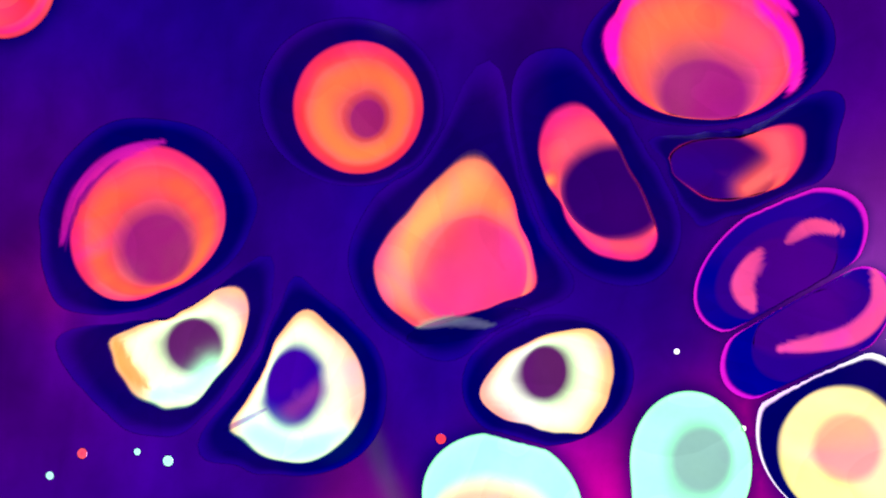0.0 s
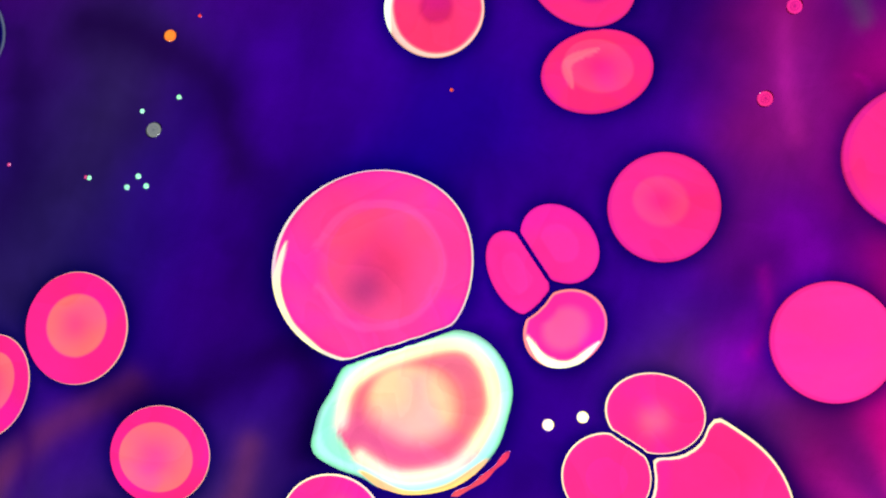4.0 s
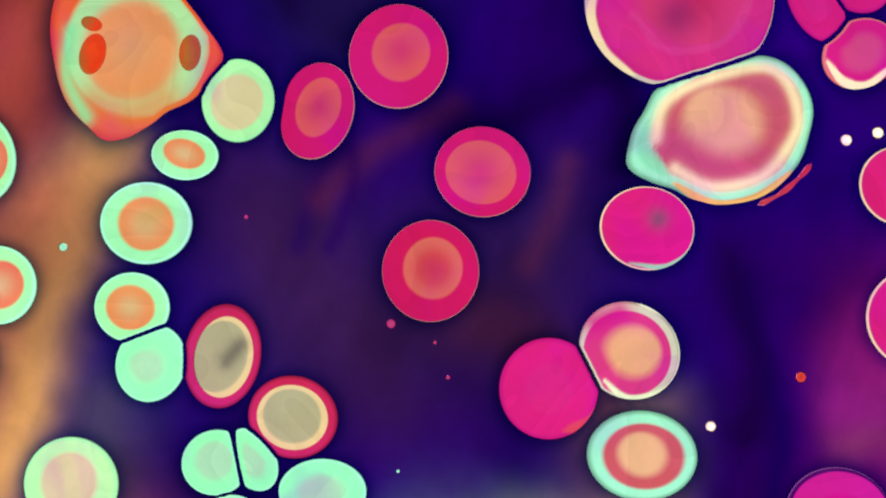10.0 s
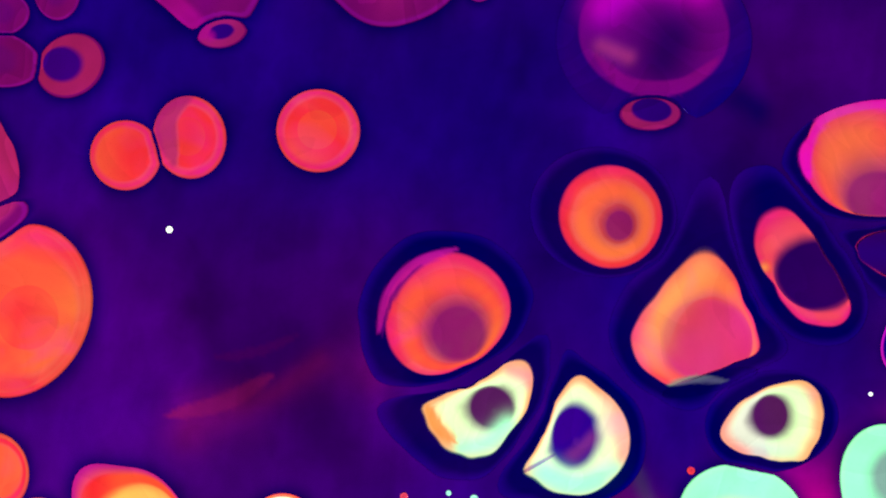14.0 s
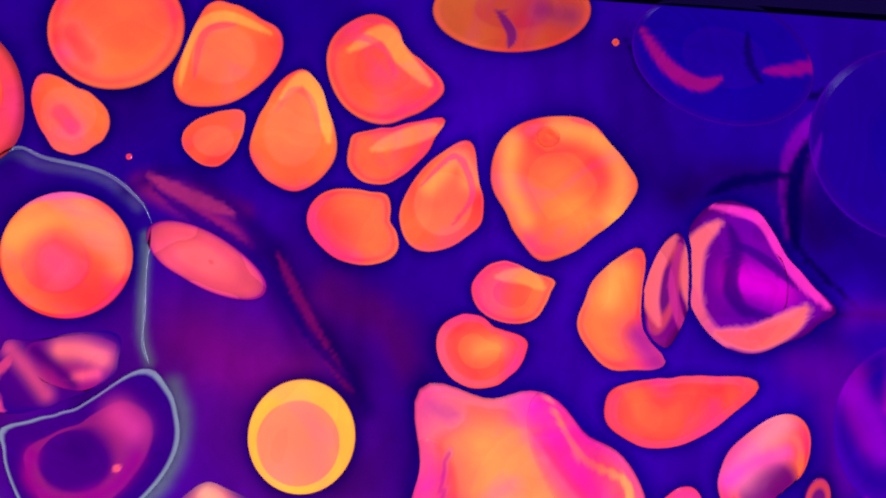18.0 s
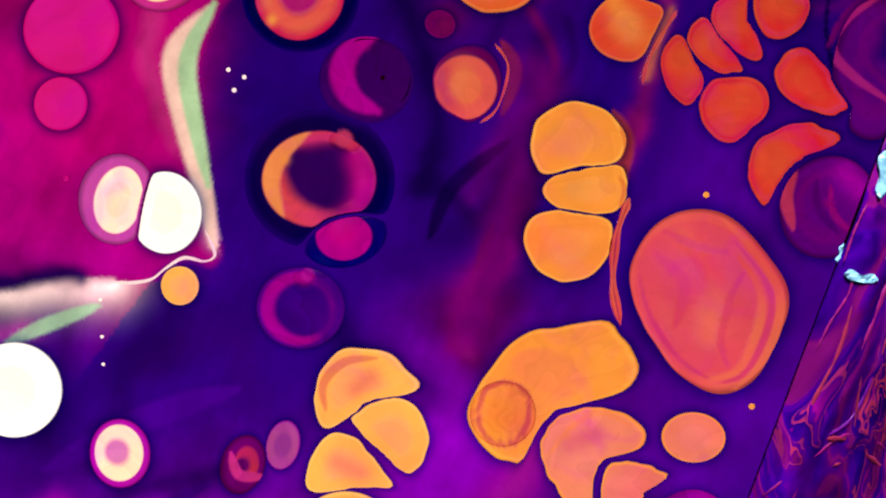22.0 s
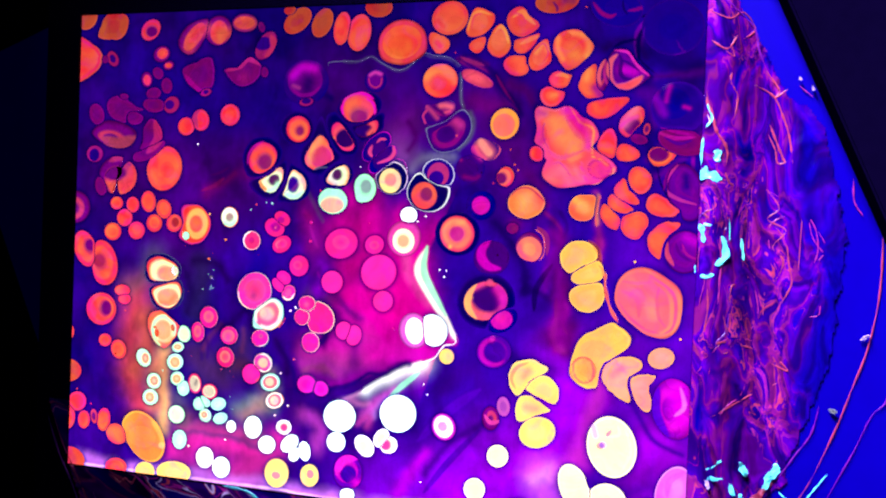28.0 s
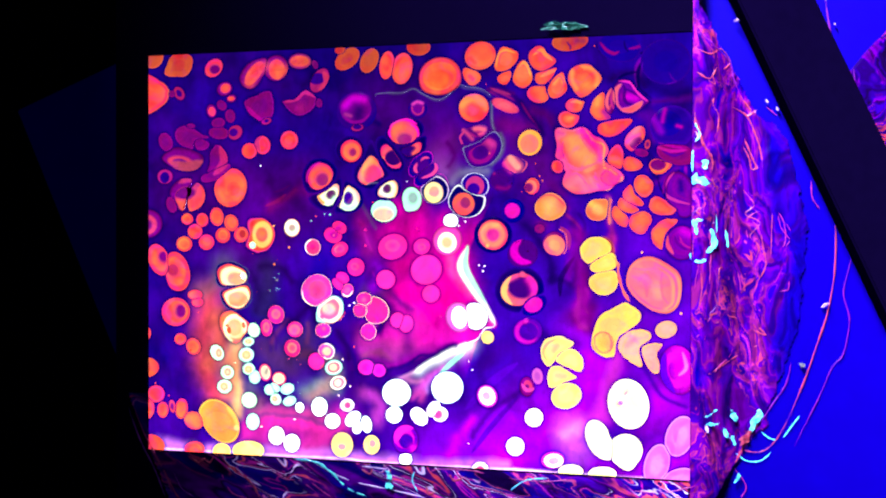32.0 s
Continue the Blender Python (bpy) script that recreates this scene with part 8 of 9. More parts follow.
wash((0.01, 0, 0.1), 0.8, 2.89, 48.56, -24.11, 55.25, -27.18, 63.90, -28.10)
wash((0.006, 0, 0.07), 0.8, 0.91, 57.69, -11.07, 58.13, -4.74, 62.41, 2.27, style="taper")
wash((0.22, 0.01, 0.1), 0.7, 0.90, 67.45, -17.11, 64.69, -13.32, 63.91, -7.43, style="taper")
wash((0.1, 0, 0.4), 0.7, 1.50, 24.56, -52.12, 33.91, -42.19, 42.79, -35.33, style="taper")
wash((0.42, 0.02, 0.28), 0.75, 2.02, -13.44, -31.30, -6.72, -30.18, -1.67, -32.54)
wash((0.01, 0, 0.05), 0.8, 2.00, -42.72, -22.47, -34.44, -18.31, -32.39, -21.73)
wash((0.014, 0.001, 0.06), 0.7, 1.72, -24.01, -24.26, -20.56, -29.62, -19.94, -35.23)
wash((0.55, 0, 0.3), 0.6, 0.23, -8.61, 8.95, -7.27, 8.36, -6.19, 4.94, style="taper")
wash((0.012, 0.001, 0.05), 0.75, 1.94, -54.15, -3.24, -46.75, -3.18, -41.59, -8.92)
wash((0.012, 0.002, 0.06), 0.7, 1.43, -57.97, -4.24, -54.75, -12.33, -55.19, -19.07)
wash((0.45, 0.03, 0.08), 0.8, 0.78, 57.76, 12.59, 60.48, 9.98, 60.62, 4.87, style="taper")
wash((0.55, 0.02, 0.32), 0.75, 1.93, 65.28, -9.93, 64.75, -16.09, 67.19, -21.80)
wash((0.26, 0.001, 0.26), 0.8, 2.91, 63.14, 9.42, 63.88, -2.78, 66.34, -19.50)
# end of the later trails


def smooth_noise(x, y, size, seed):
    """Value noise on arrays, from 0 to 1."""
    rng = np.random.default_rng(seed)
    table = rng.random((64, 64))
    turn = 0.7 + 1.3 * seed
    u, v = (x * np.cos(turn) + y * np.sin(turn)) / size + 7.3, (y * np.cos(turn) - x * np.sin(turn)) / size + 3.1
    i, j = np.floor(u).astype(int), np.floor(v).astype(int)
    fu, fv = u - i, v - j
    fu, fv = fu ** 3 * (fu * (fu * 6 - 15) + 10), fv ** 3 * (fv * (fv * 6 - 15) + 10)

    def at(a, b):
        return table[a % 64, b % 64]
    return (at(i, j) * (1 - fu) + at(i + 1, j) * fu) * (1 - fv) + (at(i, j + 1) * (1 - fu) + at(i + 1, j + 1) * fu) * fv


def clouds(x, y, size, seed):
    return 0.5 * smooth_noise(x, y, size, seed) + 0.3 * smooth_noise(x, y, size / 2.1, seed + 1) + 0.2 * smooth_noise(x, y, size / 4.3, seed + 2)


def sheet_mesh(name, xs, ys, z, keep=None):
    gx, gy = np.meshgrid(xs, ys)
    n, m = len(ys), len(xs)
    co = np.empty((n * m, 3), dtype=np.float32)
    co[:, 0], co[:, 1], co[:, 2] = gx.ravel() * MM, gy.ravel() * MM, np.broadcast_to(z, gx.shape).ravel() * MM
    idx = np.arange(n * m, dtype=np.int32).reshape(n, m)
    quads = np.stack([idx[:-1, :-1], idx[:-1, 1:], idx[1:, 1:], idx[1:, :-1]], -1).reshape(-1, 4)
    if keep is not None:
        ok = keep.ravel()[quads].all(1)
        quads = quads[ok]
        used = np.unique(quads)
        back = np.full(n * m, -1, dtype=np.int32)
        back[used] = np.arange(len(used))
        co, quads = co[used], back[quads]
    me = bpy.data.meshes.new(name)
    me.vertices.add(len(co))
    me.vertices.foreach_set("co", co.ravel())
    me.loops.add(quads.size)
    me.loops.foreach_set("vertex_index", quads.ravel())
    me.polygons.add(len(quads))
    me.polygons.foreach_set("loop_start", np.arange(0, quads.size, 4, dtype=np.int32))
    me.polygons.foreach_set("loop_total", np.full(len(quads), 4, dtype=np.int32))
    me.update(calc_edges=True)
    me.shade_smooth()
    return me


# how wide the dark meniscus stands round drops of a kind
HALO = {"TWN": 0.4, "CELG": 0.2, "CELW2": 0.2, "CELW3": 0.2, "CELP": 0.1, "CEPW": 0.1, "YEC": 0.2, "WSP": 0.05, "VIM": 0.5}
HALO.update({k: 0.0 for k in ("ORC", "ORC2", "ORC3", "ORC5", "ORK", "GRC", "GRC2", "CELV", "CELV2", "CELV3", "NAV", "DIM", "DUS", "ROB", "VIA")})
STRANDS = []


def strand(code, width, *pts):
    """A pale thread of oil between two sheets of ink."""
    q, side = smooth_line(pts)
    k = np.linspace(0, 1, len(q))
    w = (0.5 * width * np.clip(np.minimum(k, 1 - k) * 10, 0.15, 1) * (1 + 0.3 * np.sin(17 * k + width)))[:, None]
    a, b = q + side * w, q - side * w
    STRANDS.append(np.concatenate([a, b[::-1]]))
    verts = [(p[0] * MM, p[1] * MM, 0.00031) for p in a] + [(p[0] * MM, p[1] * MM, 0.00031) for p in q] + [(p[0] * MM, p[1] * MM, 0.00031) for p in b]
    verts = [(x, y, z + (0.00005 if len(q) <= n < 2 * len(q) else 0)) for n, (x, y, z) in enumerate(verts)]
    n = len(q)
    faces = [(r * n + i, (r + 1) * n + i, (r + 1) * n + i + 1, r * n + i + 1) for r in (0, 1) for i in range(n - 1)]
    me = bpy.data.meshes.new("oil_thread")
    me.from_pydata(verts, [], faces)
    me.uv_layers.new(name="ring")
    no_stain(me)
    me.shade_smooth()
    me.materials.append(PAL[code][0])
    tagged(new("oil_thread", me), PAL[code][1], "oil thread", group="oil threads")


strand("THW", 0.32, 32.88, -19.28, 34.91, -21.44, 34.1, -22.66, 31.68, -23.12, 30.07, -24.96, 28.86, -26.81, 26.63, -28.07, 23.98, -28.95)
strand("THG", 0.23, -8.87, 59.82, -8.55, 60.95, -3.74, 61.27, 1.19, 61.17, 5.16, 62.41, 8.61, 60.41, 12.74, 58.52, 16.07, 58.72, 19.54, 61.35, 22.16, 63.14, 24.62, 62.49, 29.45, 61.68, 32.52, 59.68, 33.68, 57.93)
strand("THG", 0.19, 33.62, 57.64, 33.51, 54.1, 33.65, 50.81, 33.77, 48.46, 34.42, 46.95)
strand("THR", 0.30, -22.72, -21.75, -21.60, -20.61, -20.78, -19.24, -20.34, -18.17)
strand("THP", 0.18, 14.29, 31.82, 16.63, 30.94, 17.8, 27.77, 16.58, 22.2)
strand("THA", 0.9, 77.44, 0.88, 77.59, -3.94, 79.22, -9.26, 81.50, -13.03)
strand("THA", 0.28, 57.14, 12.14, 59.50, 10.10, 59.89, 5.42, 58.58, 3.09)
strand("THA", 0.45, 75.14, 22.47, 74.57, 19.63, 74.06, 16.01, 74.39, 13.32)


def dye_at(x, y):
    """Colour of the ink at places of the sheet."""
    # the dye is drawn out in slow swirls
    wx = x + 5.0 * (clouds(x, y, 22, 3) - 0.5) + 1.6 * (clouds(x, y, 5, 9) - 0.5)
    wy = y + 5.0 * (clouds(x, y, 22, 5) - 0.5) + 1.6 * (clouds(x, y, 5, 12) - 0.5)
    indigo, violet, blue = np.array([0.011, 0.0003, 0.16]), np.array([0.044, 0.0006, 0.21]), np.array([0.020, 0.0, 0.34])
    k = np.clip(2.6 * (0.6 * clouds(wx, wy, 30, 21) + 0.4 * clouds(wx, wy, 11, 27) - 0.32), 0, 1)[:, None]
    g = np.clip((x + 5) / 110, 0, 1)[:, None]
    col = indigo * (1 - k) + violet * k
    col = col * (1 - 0.75 * g) + blue * 0.75 * g
    for color, strength, width, pts, sharp in WASHES:
        pad = 3.2 * width + 6
        lo, hi = pts.min(0) - pad, pts.max(0) + pad
        near = np.nonzero((x > lo[0]) & (x < hi[0]) & (y > lo[1]) & (y < hi[1]))[0]
        soft = 0.12 if sharp == "shore" else 0.3 if max(color) > 1.2 or width < 1.2 else 1.0
        soft = 0.06 if sharp in ("line", "taper") else soft
        px = x[near] + soft * (wx[near] - x[near])
        py = y[near] + soft * (wy[near] - y[near])
        if sharp == "shore":
            d, side, _ = trail(px, py, pts)
            w = strength * np.exp(-(d / width) ** 1.5) * np.clip(0.5 + side * d / 1.2, 0, 1)
        else:
            w = strength * trail_share(px, py, pts, width, sharp)
        w = (w * (0.8 + 0.4 * clouds(px, py * 0.6, 7, 33)))[:, None].clip(0, 1)
        col[near] = col[near] * (1 - w) + np.array(color) * w
    return col * (0.36 + 0.84 * clouds(wx * 1.3, wy, 10, 40))[:, None]


def beyond(s, x, y):
    """Distance of places outside a drop's outline."""
    dx, dy = x - s["c"][0], y - s["c"][1]
    return np.hypot(dx, dy) - edge_radius(s["out"], np.arctan2(dy, dx) % (2 * np.pi))


def ink_sheet():
    """The ink fills all the room between the drops."""
    step = 0.32
    x0, x1, y0, y1 = XL - 0.2, XR + 0.05, PH0, PH1 + 0.4
    gx, gy = np.meshgrid(np.arange(x0, x1 + step, step), np.arange(y0, y1 + step, step))
    gx, gy = np.minimum(gx, x1).ravel(), np.minimum(gy, y1).ravel()
    inner = (gx > x0) & (gx < x1) & (gy > y0) & (gy < y1)
    jit = np.random.default_rng(8).uniform(-0.07, 0.07, (2, len(gx)))
    gx, gy = gx + jit[0] * inner, gy + jit[1] * inner
    holes = [s for s in SPECS if s["mode"] != "over"]
    free = np.ones(len(gx), dtype=bool)
    loops = []
    for s in holes:
        near = np.nonzero(np.hypot(gx - s["c"][0], gy - s["c"][1]) < max(s["out"]) + 1)[0]
        free[near[beyond(s, gx[near], gy[near]) < 0.12]] = False
        loops.append(s["c"] + contour(np.zeros(2), s["out"] - 0.02))
    turn = np.arange(14) * 2 * np.pi / 14
    for _, r, bx, by in BEADS:
        free[np.hypot(gx - bx, gy - by) < r + 0.1] = False
        loops.append(np.stack([bx + r * np.cos(turn), by + r * np.sin(turn)], -1))
    loops += STRANDS
    pts, edges = [], []
    for loop in loops:
        loop = np.stack([loop[:, 0].clip(x0, x1), loop[:, 1].clip(y0, y1)], -1)
        k = len(pts)
        pts += [Vector(p) for p in loop.tolist()]
        edges += [(k + i, k + (i + 1) % len(loop)) for i in range(len(loop))]
    pts += [Vector(p) for p in zip(gx[free].tolist(), gy[free].tolist())]
    verts, _, faces, *_ = delaunay_2d_cdt(pts, edges, [], 0, 1e-5)
    v = np.array([(p[0], p[1]) for p in verts])
    f = np.array(faces, dtype=np.int32)
    mid = v[f].mean(1)
    gone = np.zeros(len(f), dtype=bool)
    ring = np.zeros(len(v))
    for s in holes:
        near = np.nonzero(np.hypot(mid[:, 0] - s["c"][0], mid[:, 1] - s["c"][1]) < max(s["out"]) + 1)[0]
        gone[near[beyond(s, mid[near, 0], mid[near, 1]) < -0.021]] = True
        near = np.nonzero(np.hypot(v[:, 0] - s["c"][0], v[:, 1] - s["c"][1]) < max(s["out"]) + 5)[0]
        width = (0.35 + 0.10 * min(s["r"])) * HALO.get(s["code"], 1.0)
        if width == 0:
            continue
        ring[near] = np.maximum(ring[near], np.exp(-(np.maximum(beyond(s, v[near, 0], v[near, 1]), 0) / width) ** 1.5) * min(1.0, HALO.get(s["code"], 1.0) + 0.2))
    for _, r, bx, by in BEADS:
        gone[np.hypot(mid[:, 0] - bx, mid[:, 1] - by) < r * 0.97] = True
    for loop in STRANDS:
        n = len(loop) // 2
        line, half = (loop[:n] + loop[n:][::-1]) / 2, np.hypot(*(loop[:n] - loop[n:][::-1]).T) / 2
        box_ = (mid[:, 0] > line[:, 0].min() - 1) & (mid[:, 0] < line[:, 0].max() + 1) & (mid[:, 1] > line[:, 1].min() - 1) & (mid[:, 1] < line[:, 1].max() + 1)
        near = np.nonzero(box_ & ~gone)[0]
        hit = np.zeros(len(near), dtype=bool)
        for i in range(n - 1):
            quad = loop[i], loop[i + 1], loop[2 * n - 2 - i], loop[2 * n - 1 - i]
            side = [np.sign((b[0] - a[0]) * (mid[near, 1] - a[1]) - (b[1] - a[1]) * (mid[near, 0] - a[0])) for a, b in zip(quad, quad[1:] + quad[:1])]
            hit |= np.abs(sum(side)) == 4
        gone[near[hit]] = True
    f = f[~gone]
    used = np.unique(f)
    back = np.full(len(v), -1, dtype=np.int32)
    back[used] = np.arange(len(used))
    v, f, ring = v[used], back[f], ring[used]
    me = bpy.data.meshes.new("ink_film")
    me.from_pydata([(p[0] * MM, p[1] * MM, 0.0003) for p in v.tolist()], [], f.tolist())
    me.shade_smooth()
    col = dye_at(v[:, 0], v[:, 1])
    tint = me.attributes.new("dye", "FLOAT_COLOR", "POINT")
    rgba = np.ones((len(v), 4), dtype=np.float32)
    rgba[:, :3] = col / GLOW
    tint.data.foreach_set("color", rgba.ravel())
    depth = me.attributes.new("depth", "FLOAT_COLOR", "POINT")
    rgba = np.ones((len(v), 4), dtype=np.float32)
    rgba[:, 0] = ring
    depth.data.foreach_set("color", rgba.ravel())
    m, nodes, links = shader("ink")
    tn = nodes.new("ShaderNodeAttribute")
    tn.attribute_name = "dye"
    dn = nodes.new("ShaderNodeAttribute")
    dn.attribute_name = "depth"
    sep = nodes.new("ShaderNodeSeparateXYZ")
    links.new(dn.outputs["Color"], sep.inputs[0])
    where = nodes.new("ShaderNodeTexCoord")
    n1 = node(nodes, "ShaderNodeTexNoise", Scale=420.0, Detail=6.0, Roughness=0.6, Distortion=1.5)
    links.new(where.outputs["Object"], n1.inputs["Vector"])
    fine = nodes.new("ShaderNodeMapRange")
    fine.inputs[1].default_value, fine.inputs[2].default_value = 0.3, 0.7
    fine.inputs[3].default_value, fine.inputs[4].default_value = 0.93, 1.06
    links.new(n1.outputs["Fac"], fine.inputs[0])
    stretch = nodes.new("ShaderNodeMapping")
    stretch.inputs["Rotation"].default_value = (0, 0, 0.25)
    stretch.inputs["Scale"].default_value = (1.0, 0.18, 1.0)
    links.new(where.outputs["Object"], stretch.inputs["Vector"])
    n2 = node(nodes, "ShaderNodeTexNoise", Scale=330.0, Detail=5.0, Roughness=0.6, Distortion=0.8)
    links.new(stretch.outputs[0], n2.inputs["Vector"])
    silk = nodes.new("ShaderNodeMapRange")
    silk.inputs[1].default_value, silk.inputs[2].default_value = 0.3, 0.7
    silk.inputs[3].default_value, silk.inputs[4].default_value = 0.92, 1.08
    links.new(n2.outputs["Fac"], silk.inputs[0])
    both = nodes.new("ShaderNodeMath")
    both.operation = "MULTIPLY"
    links.new(fine.outputs[0], both.inputs[0])
    links.new(silk.outputs[0], both.inputs[1])
    sc = nodes.new("ShaderNodeVectorMath")
    sc.operation = "SCALE"
    links.new(tn.outputs["Color"], sc.inputs[0])
    links.new(both.outputs[0], sc.inputs["Scale"])
    dark = nodes.new("ShaderNodeMix")
    dark.data_type, dark.blend_type = "RGBA", "MULTIPLY"
    dark.inputs[7].default_value = (0.22, 0.35, 0.60, 1)
    links.new(sep.outputs[0], dark.inputs[0])
    links.new(sc.outputs[0], dark.inputs[6])
    clear_gloss(nodes, links, dark.outputs[2], 0.3)
    me.materials.append(m)
    ob = new("ink_film", me)
    tagged(ob, "thin sheet of violet, blue and pink ink on the lit glass", "ink", kind="structure")


ink_sheet()



# ---- the board, the rails and the spilled skin of paint around the panel ----


def slab(name, corner, along, down, length, width, z0, z1, material):
    """A straight bar from a corner, its sides along two directions in the plane."""
    bm = bmesh.new()
    a, d = Vector((*along, 0)).normalized() * length * MM, Vector((*down, 0)).normalized() * width * MM
    c = Vector((corner[0] * MM, corner[1] * MM, 0))
    low = [bm.verts.new(p + Vector((0, 0, z0))) for p in (c, c + a, c + a + d, c + d)]
    top = [bm.verts.new(p + Vector((0, 0, z1))) for p in (c, c + a, c + a + d, c + d)]
    bm.faces.new(low[::-1])
    bm.faces.new(top)
    for i in range(4):
        bm.faces.new((low[i], low[(i + 1) % 4], top[(i + 1) % 4], top[i]))
    bmesh.ops.recalc_face_normals(bm, faces=bm.faces)
    bmesh.ops.bevel(bm, geom=list(bm.edges), offset=0.0006, segments=2, affect="EDGES")
    return part(name, bm, material, None)


bm = bmesh.new()
box(bm, -1.5, -1.5, -0.03, 1.5, 1.5, -0.012)
tagged(part("ground", bm, plain("black_cloth", (0.0008, 0.0006, 0.002), 0.9, shine=0.0), None), "black cloth under the board", "table", kind="structure")
board = slab("blue_board", (-163.6, 60.54), (0.93, 0.36), (0.41, -0.91), 700, 520, -0.0118, -0.0079, BLUE)
tagged(board, "saturated blue board under the tablet", "board", kind="structure")
rail = slab("black_rail", (101.1, 119.12), (0.41, -0.91), (0.91, 0.41), 420, 21.51, -0.0076, 0.004, BLACK)
tagged(rail, "black straight rail lying on the blue board", "rail")


def marble(name, stretch, turn, ground, thread, scale, axis, start, end, calm, tight=0.055):
    """Paints drawn into one another: dark fields with thin, bright, folded threads that die away far out."""
    m, nodes, links = shader(name)
    b = node(nodes, "ShaderNodeBsdfPrincipled", Roughness=0.4)
    b.inputs["Specular IOR Level"].default_value = 0.03
    where = nodes.new("ShaderNodeTexCoord")
    mp = nodes.new("ShaderNodeMapping")
    mp.inputs["Scale"].default_value = stretch
    mp.inputs["Rotation"].default_value = (0, 0, radians(turn))
    mp.vector_type = "TEXTURE"
    links.new(where.outputs["Object"], mp.inputs["Vector"])

    def math_node(kind, a, b=None, c=None):
        n = nodes.new("ShaderNodeMath")
        n.operation = kind
        for i, v in enumerate((a, b, c)):
            if v is None:
                continue
            if isinstance(v, (int, float)):
                n.inputs[i].default_value = v
            else:
                links.new(v, n.inputs[i])
        return n.outputs[0]

    def span(value, low, high, to_low=0.0, to_high=1.0):
        n = nodes.new("ShaderNodeMapRange")
        n.interpolation_type = "SMOOTHSTEP"
        for i, v in enumerate((low, high, to_low, to_high)):
            n.inputs[1 + i].default_value = v
        links.new(value, n.inputs[0])
        return n.outputs[0]

    def warp(vector, size, amount):
        bend = node(nodes, "ShaderNodeTexNoise", Scale=size, Detail=2.0, Roughness=0.5)
        links.new(vector, bend.inputs["Vector"])
        amp = nodes.new("ShaderNodeVectorMath")
        amp.operation = "MULTIPLY_ADD"
        links.new(bend.outputs["Color"], amp.inputs[0])
        amp.inputs[1].default_value = (amount, amount, 0.0)
        links.new(vector, amp.inputs[2])
        return amp.outputs[0], bend.outputs["Fac"]

    def blend(share, below, above):
        n = nodes.new("ShaderNodeMix")
        n.data_type = "RGBA"
        links.new(share, n.inputs[0])
        for i, v in ((6, below), (7, above)):
            if isinstance(v, tuple):
                n.inputs[i].default_value = (*v, 1)
            else:
                links.new(v, n.inputs[i])
        return n.outputs[2]

    once, slow = warp(mp.outputs[0], scale * 0.45, 0.030)
    twice, quick = warp(once, scale * 1.9, 0.009)
    field = node(nodes, "ShaderNodeTexNoise", Scale=scale, Detail=1.5, Roughness=0.5)
    links.new(twice, field.inputs["Vector"])
    other = node(nodes, "ShaderNodeTexNoise", Scale=scale * 1.7, Detail=1.5, Roughness=0.5)
    links.new(twice, other.inputs["Vector"])
    patch = node(nodes, "ShaderNodeTexNoise", Scale=scale * 0.55, Detail=2.0)
    links.new(once, patch.inputs["Vector"])
    ramp = nodes.new("ShaderNodeValToRGB")
    links.new(field.outputs["Fac"], ramp.inputs[0])
    while len(ramp.color_ramp.elements) < len(ground):
        ramp.color_ramp.elements.new(0.5)
    for e, (at, c) in zip(ramp.color_ramp.elements, ground):
        e.position, e.color = at, (*c, 1)
    last = ramp.outputs[0]
    sep = nodes.new("ShaderNodeSeparateXYZ")
    links.new(where.outputs["Object"], sep.inputs[0])
    far = math_node("MULTIPLY_ADD", slow, 1.2, span(sep.outputs[axis], start, end))
    near = span(far, 0.95, 1.35, 1.0, 0.0)
    for n, (source, times, paint, low) in enumerate(((field.outputs["Fac"], 7.0, thread[0], 0.44), (other.outputs["Fac"], 5.0, thread[1], 0.47),
                                                    (field.outputs["Fac"], 11.0, thread[2], 0.50))):
        wave = math_node("ABSOLUTE", math_node("SUBTRACT", math_node("FRACT", math_node("MULTIPLY_ADD", source, times, 0.31 * n)), 0.5))
        thin = span(wave, tight, tight * 0.35)
        held = math_node("MULTIPLY", math_node("MULTIPLY", thin, span(patch.outputs["Fac"], low, low + 0.14)), near)
        last = blend(held, last, paint)
    last = blend(span(far, 1.0, 1.5), last, calm)
    shade = span(quick, 0.32, 0.68, 0.45, 1.25)
    deep = nodes.new("ShaderNodeVectorMath")
    deep.operation = "SCALE"
    links.new(last, deep.inputs[0])
    links.new(shade, deep.inputs["Scale"])
    links.new(deep.outputs[0], b.inputs["Base Color"])
    bu = node(nodes, "ShaderNodeBump", Strength=0.5, Distance=0.0006)
    links.new(field.outputs["Fac"], bu.inputs["Height"])
    links.new(bu.outputs[0], b.inputs["Normal"])
    out = nodes.new("ShaderNodeOutputMaterial")
    links.new(b.outputs[0], out.inputs["Surface"])
    return m


CORAL, ROSY, GRAPE, DUSK, SEA = (0.36, 0.032, 0.075), (0.24, 0.008, 0.15), (0.035, 0.0003, 0.16), (0.012, 0.0, 0.10), (0.004, 0.0, 0.13)
PITCH, SNOW, PLUMS, SMEAR = (0.004, 0.0, 0.02), (0.80, 0.72, 0.9), (0.075, 0.0004, 0.15), (0.17, 0.008, 0.11)


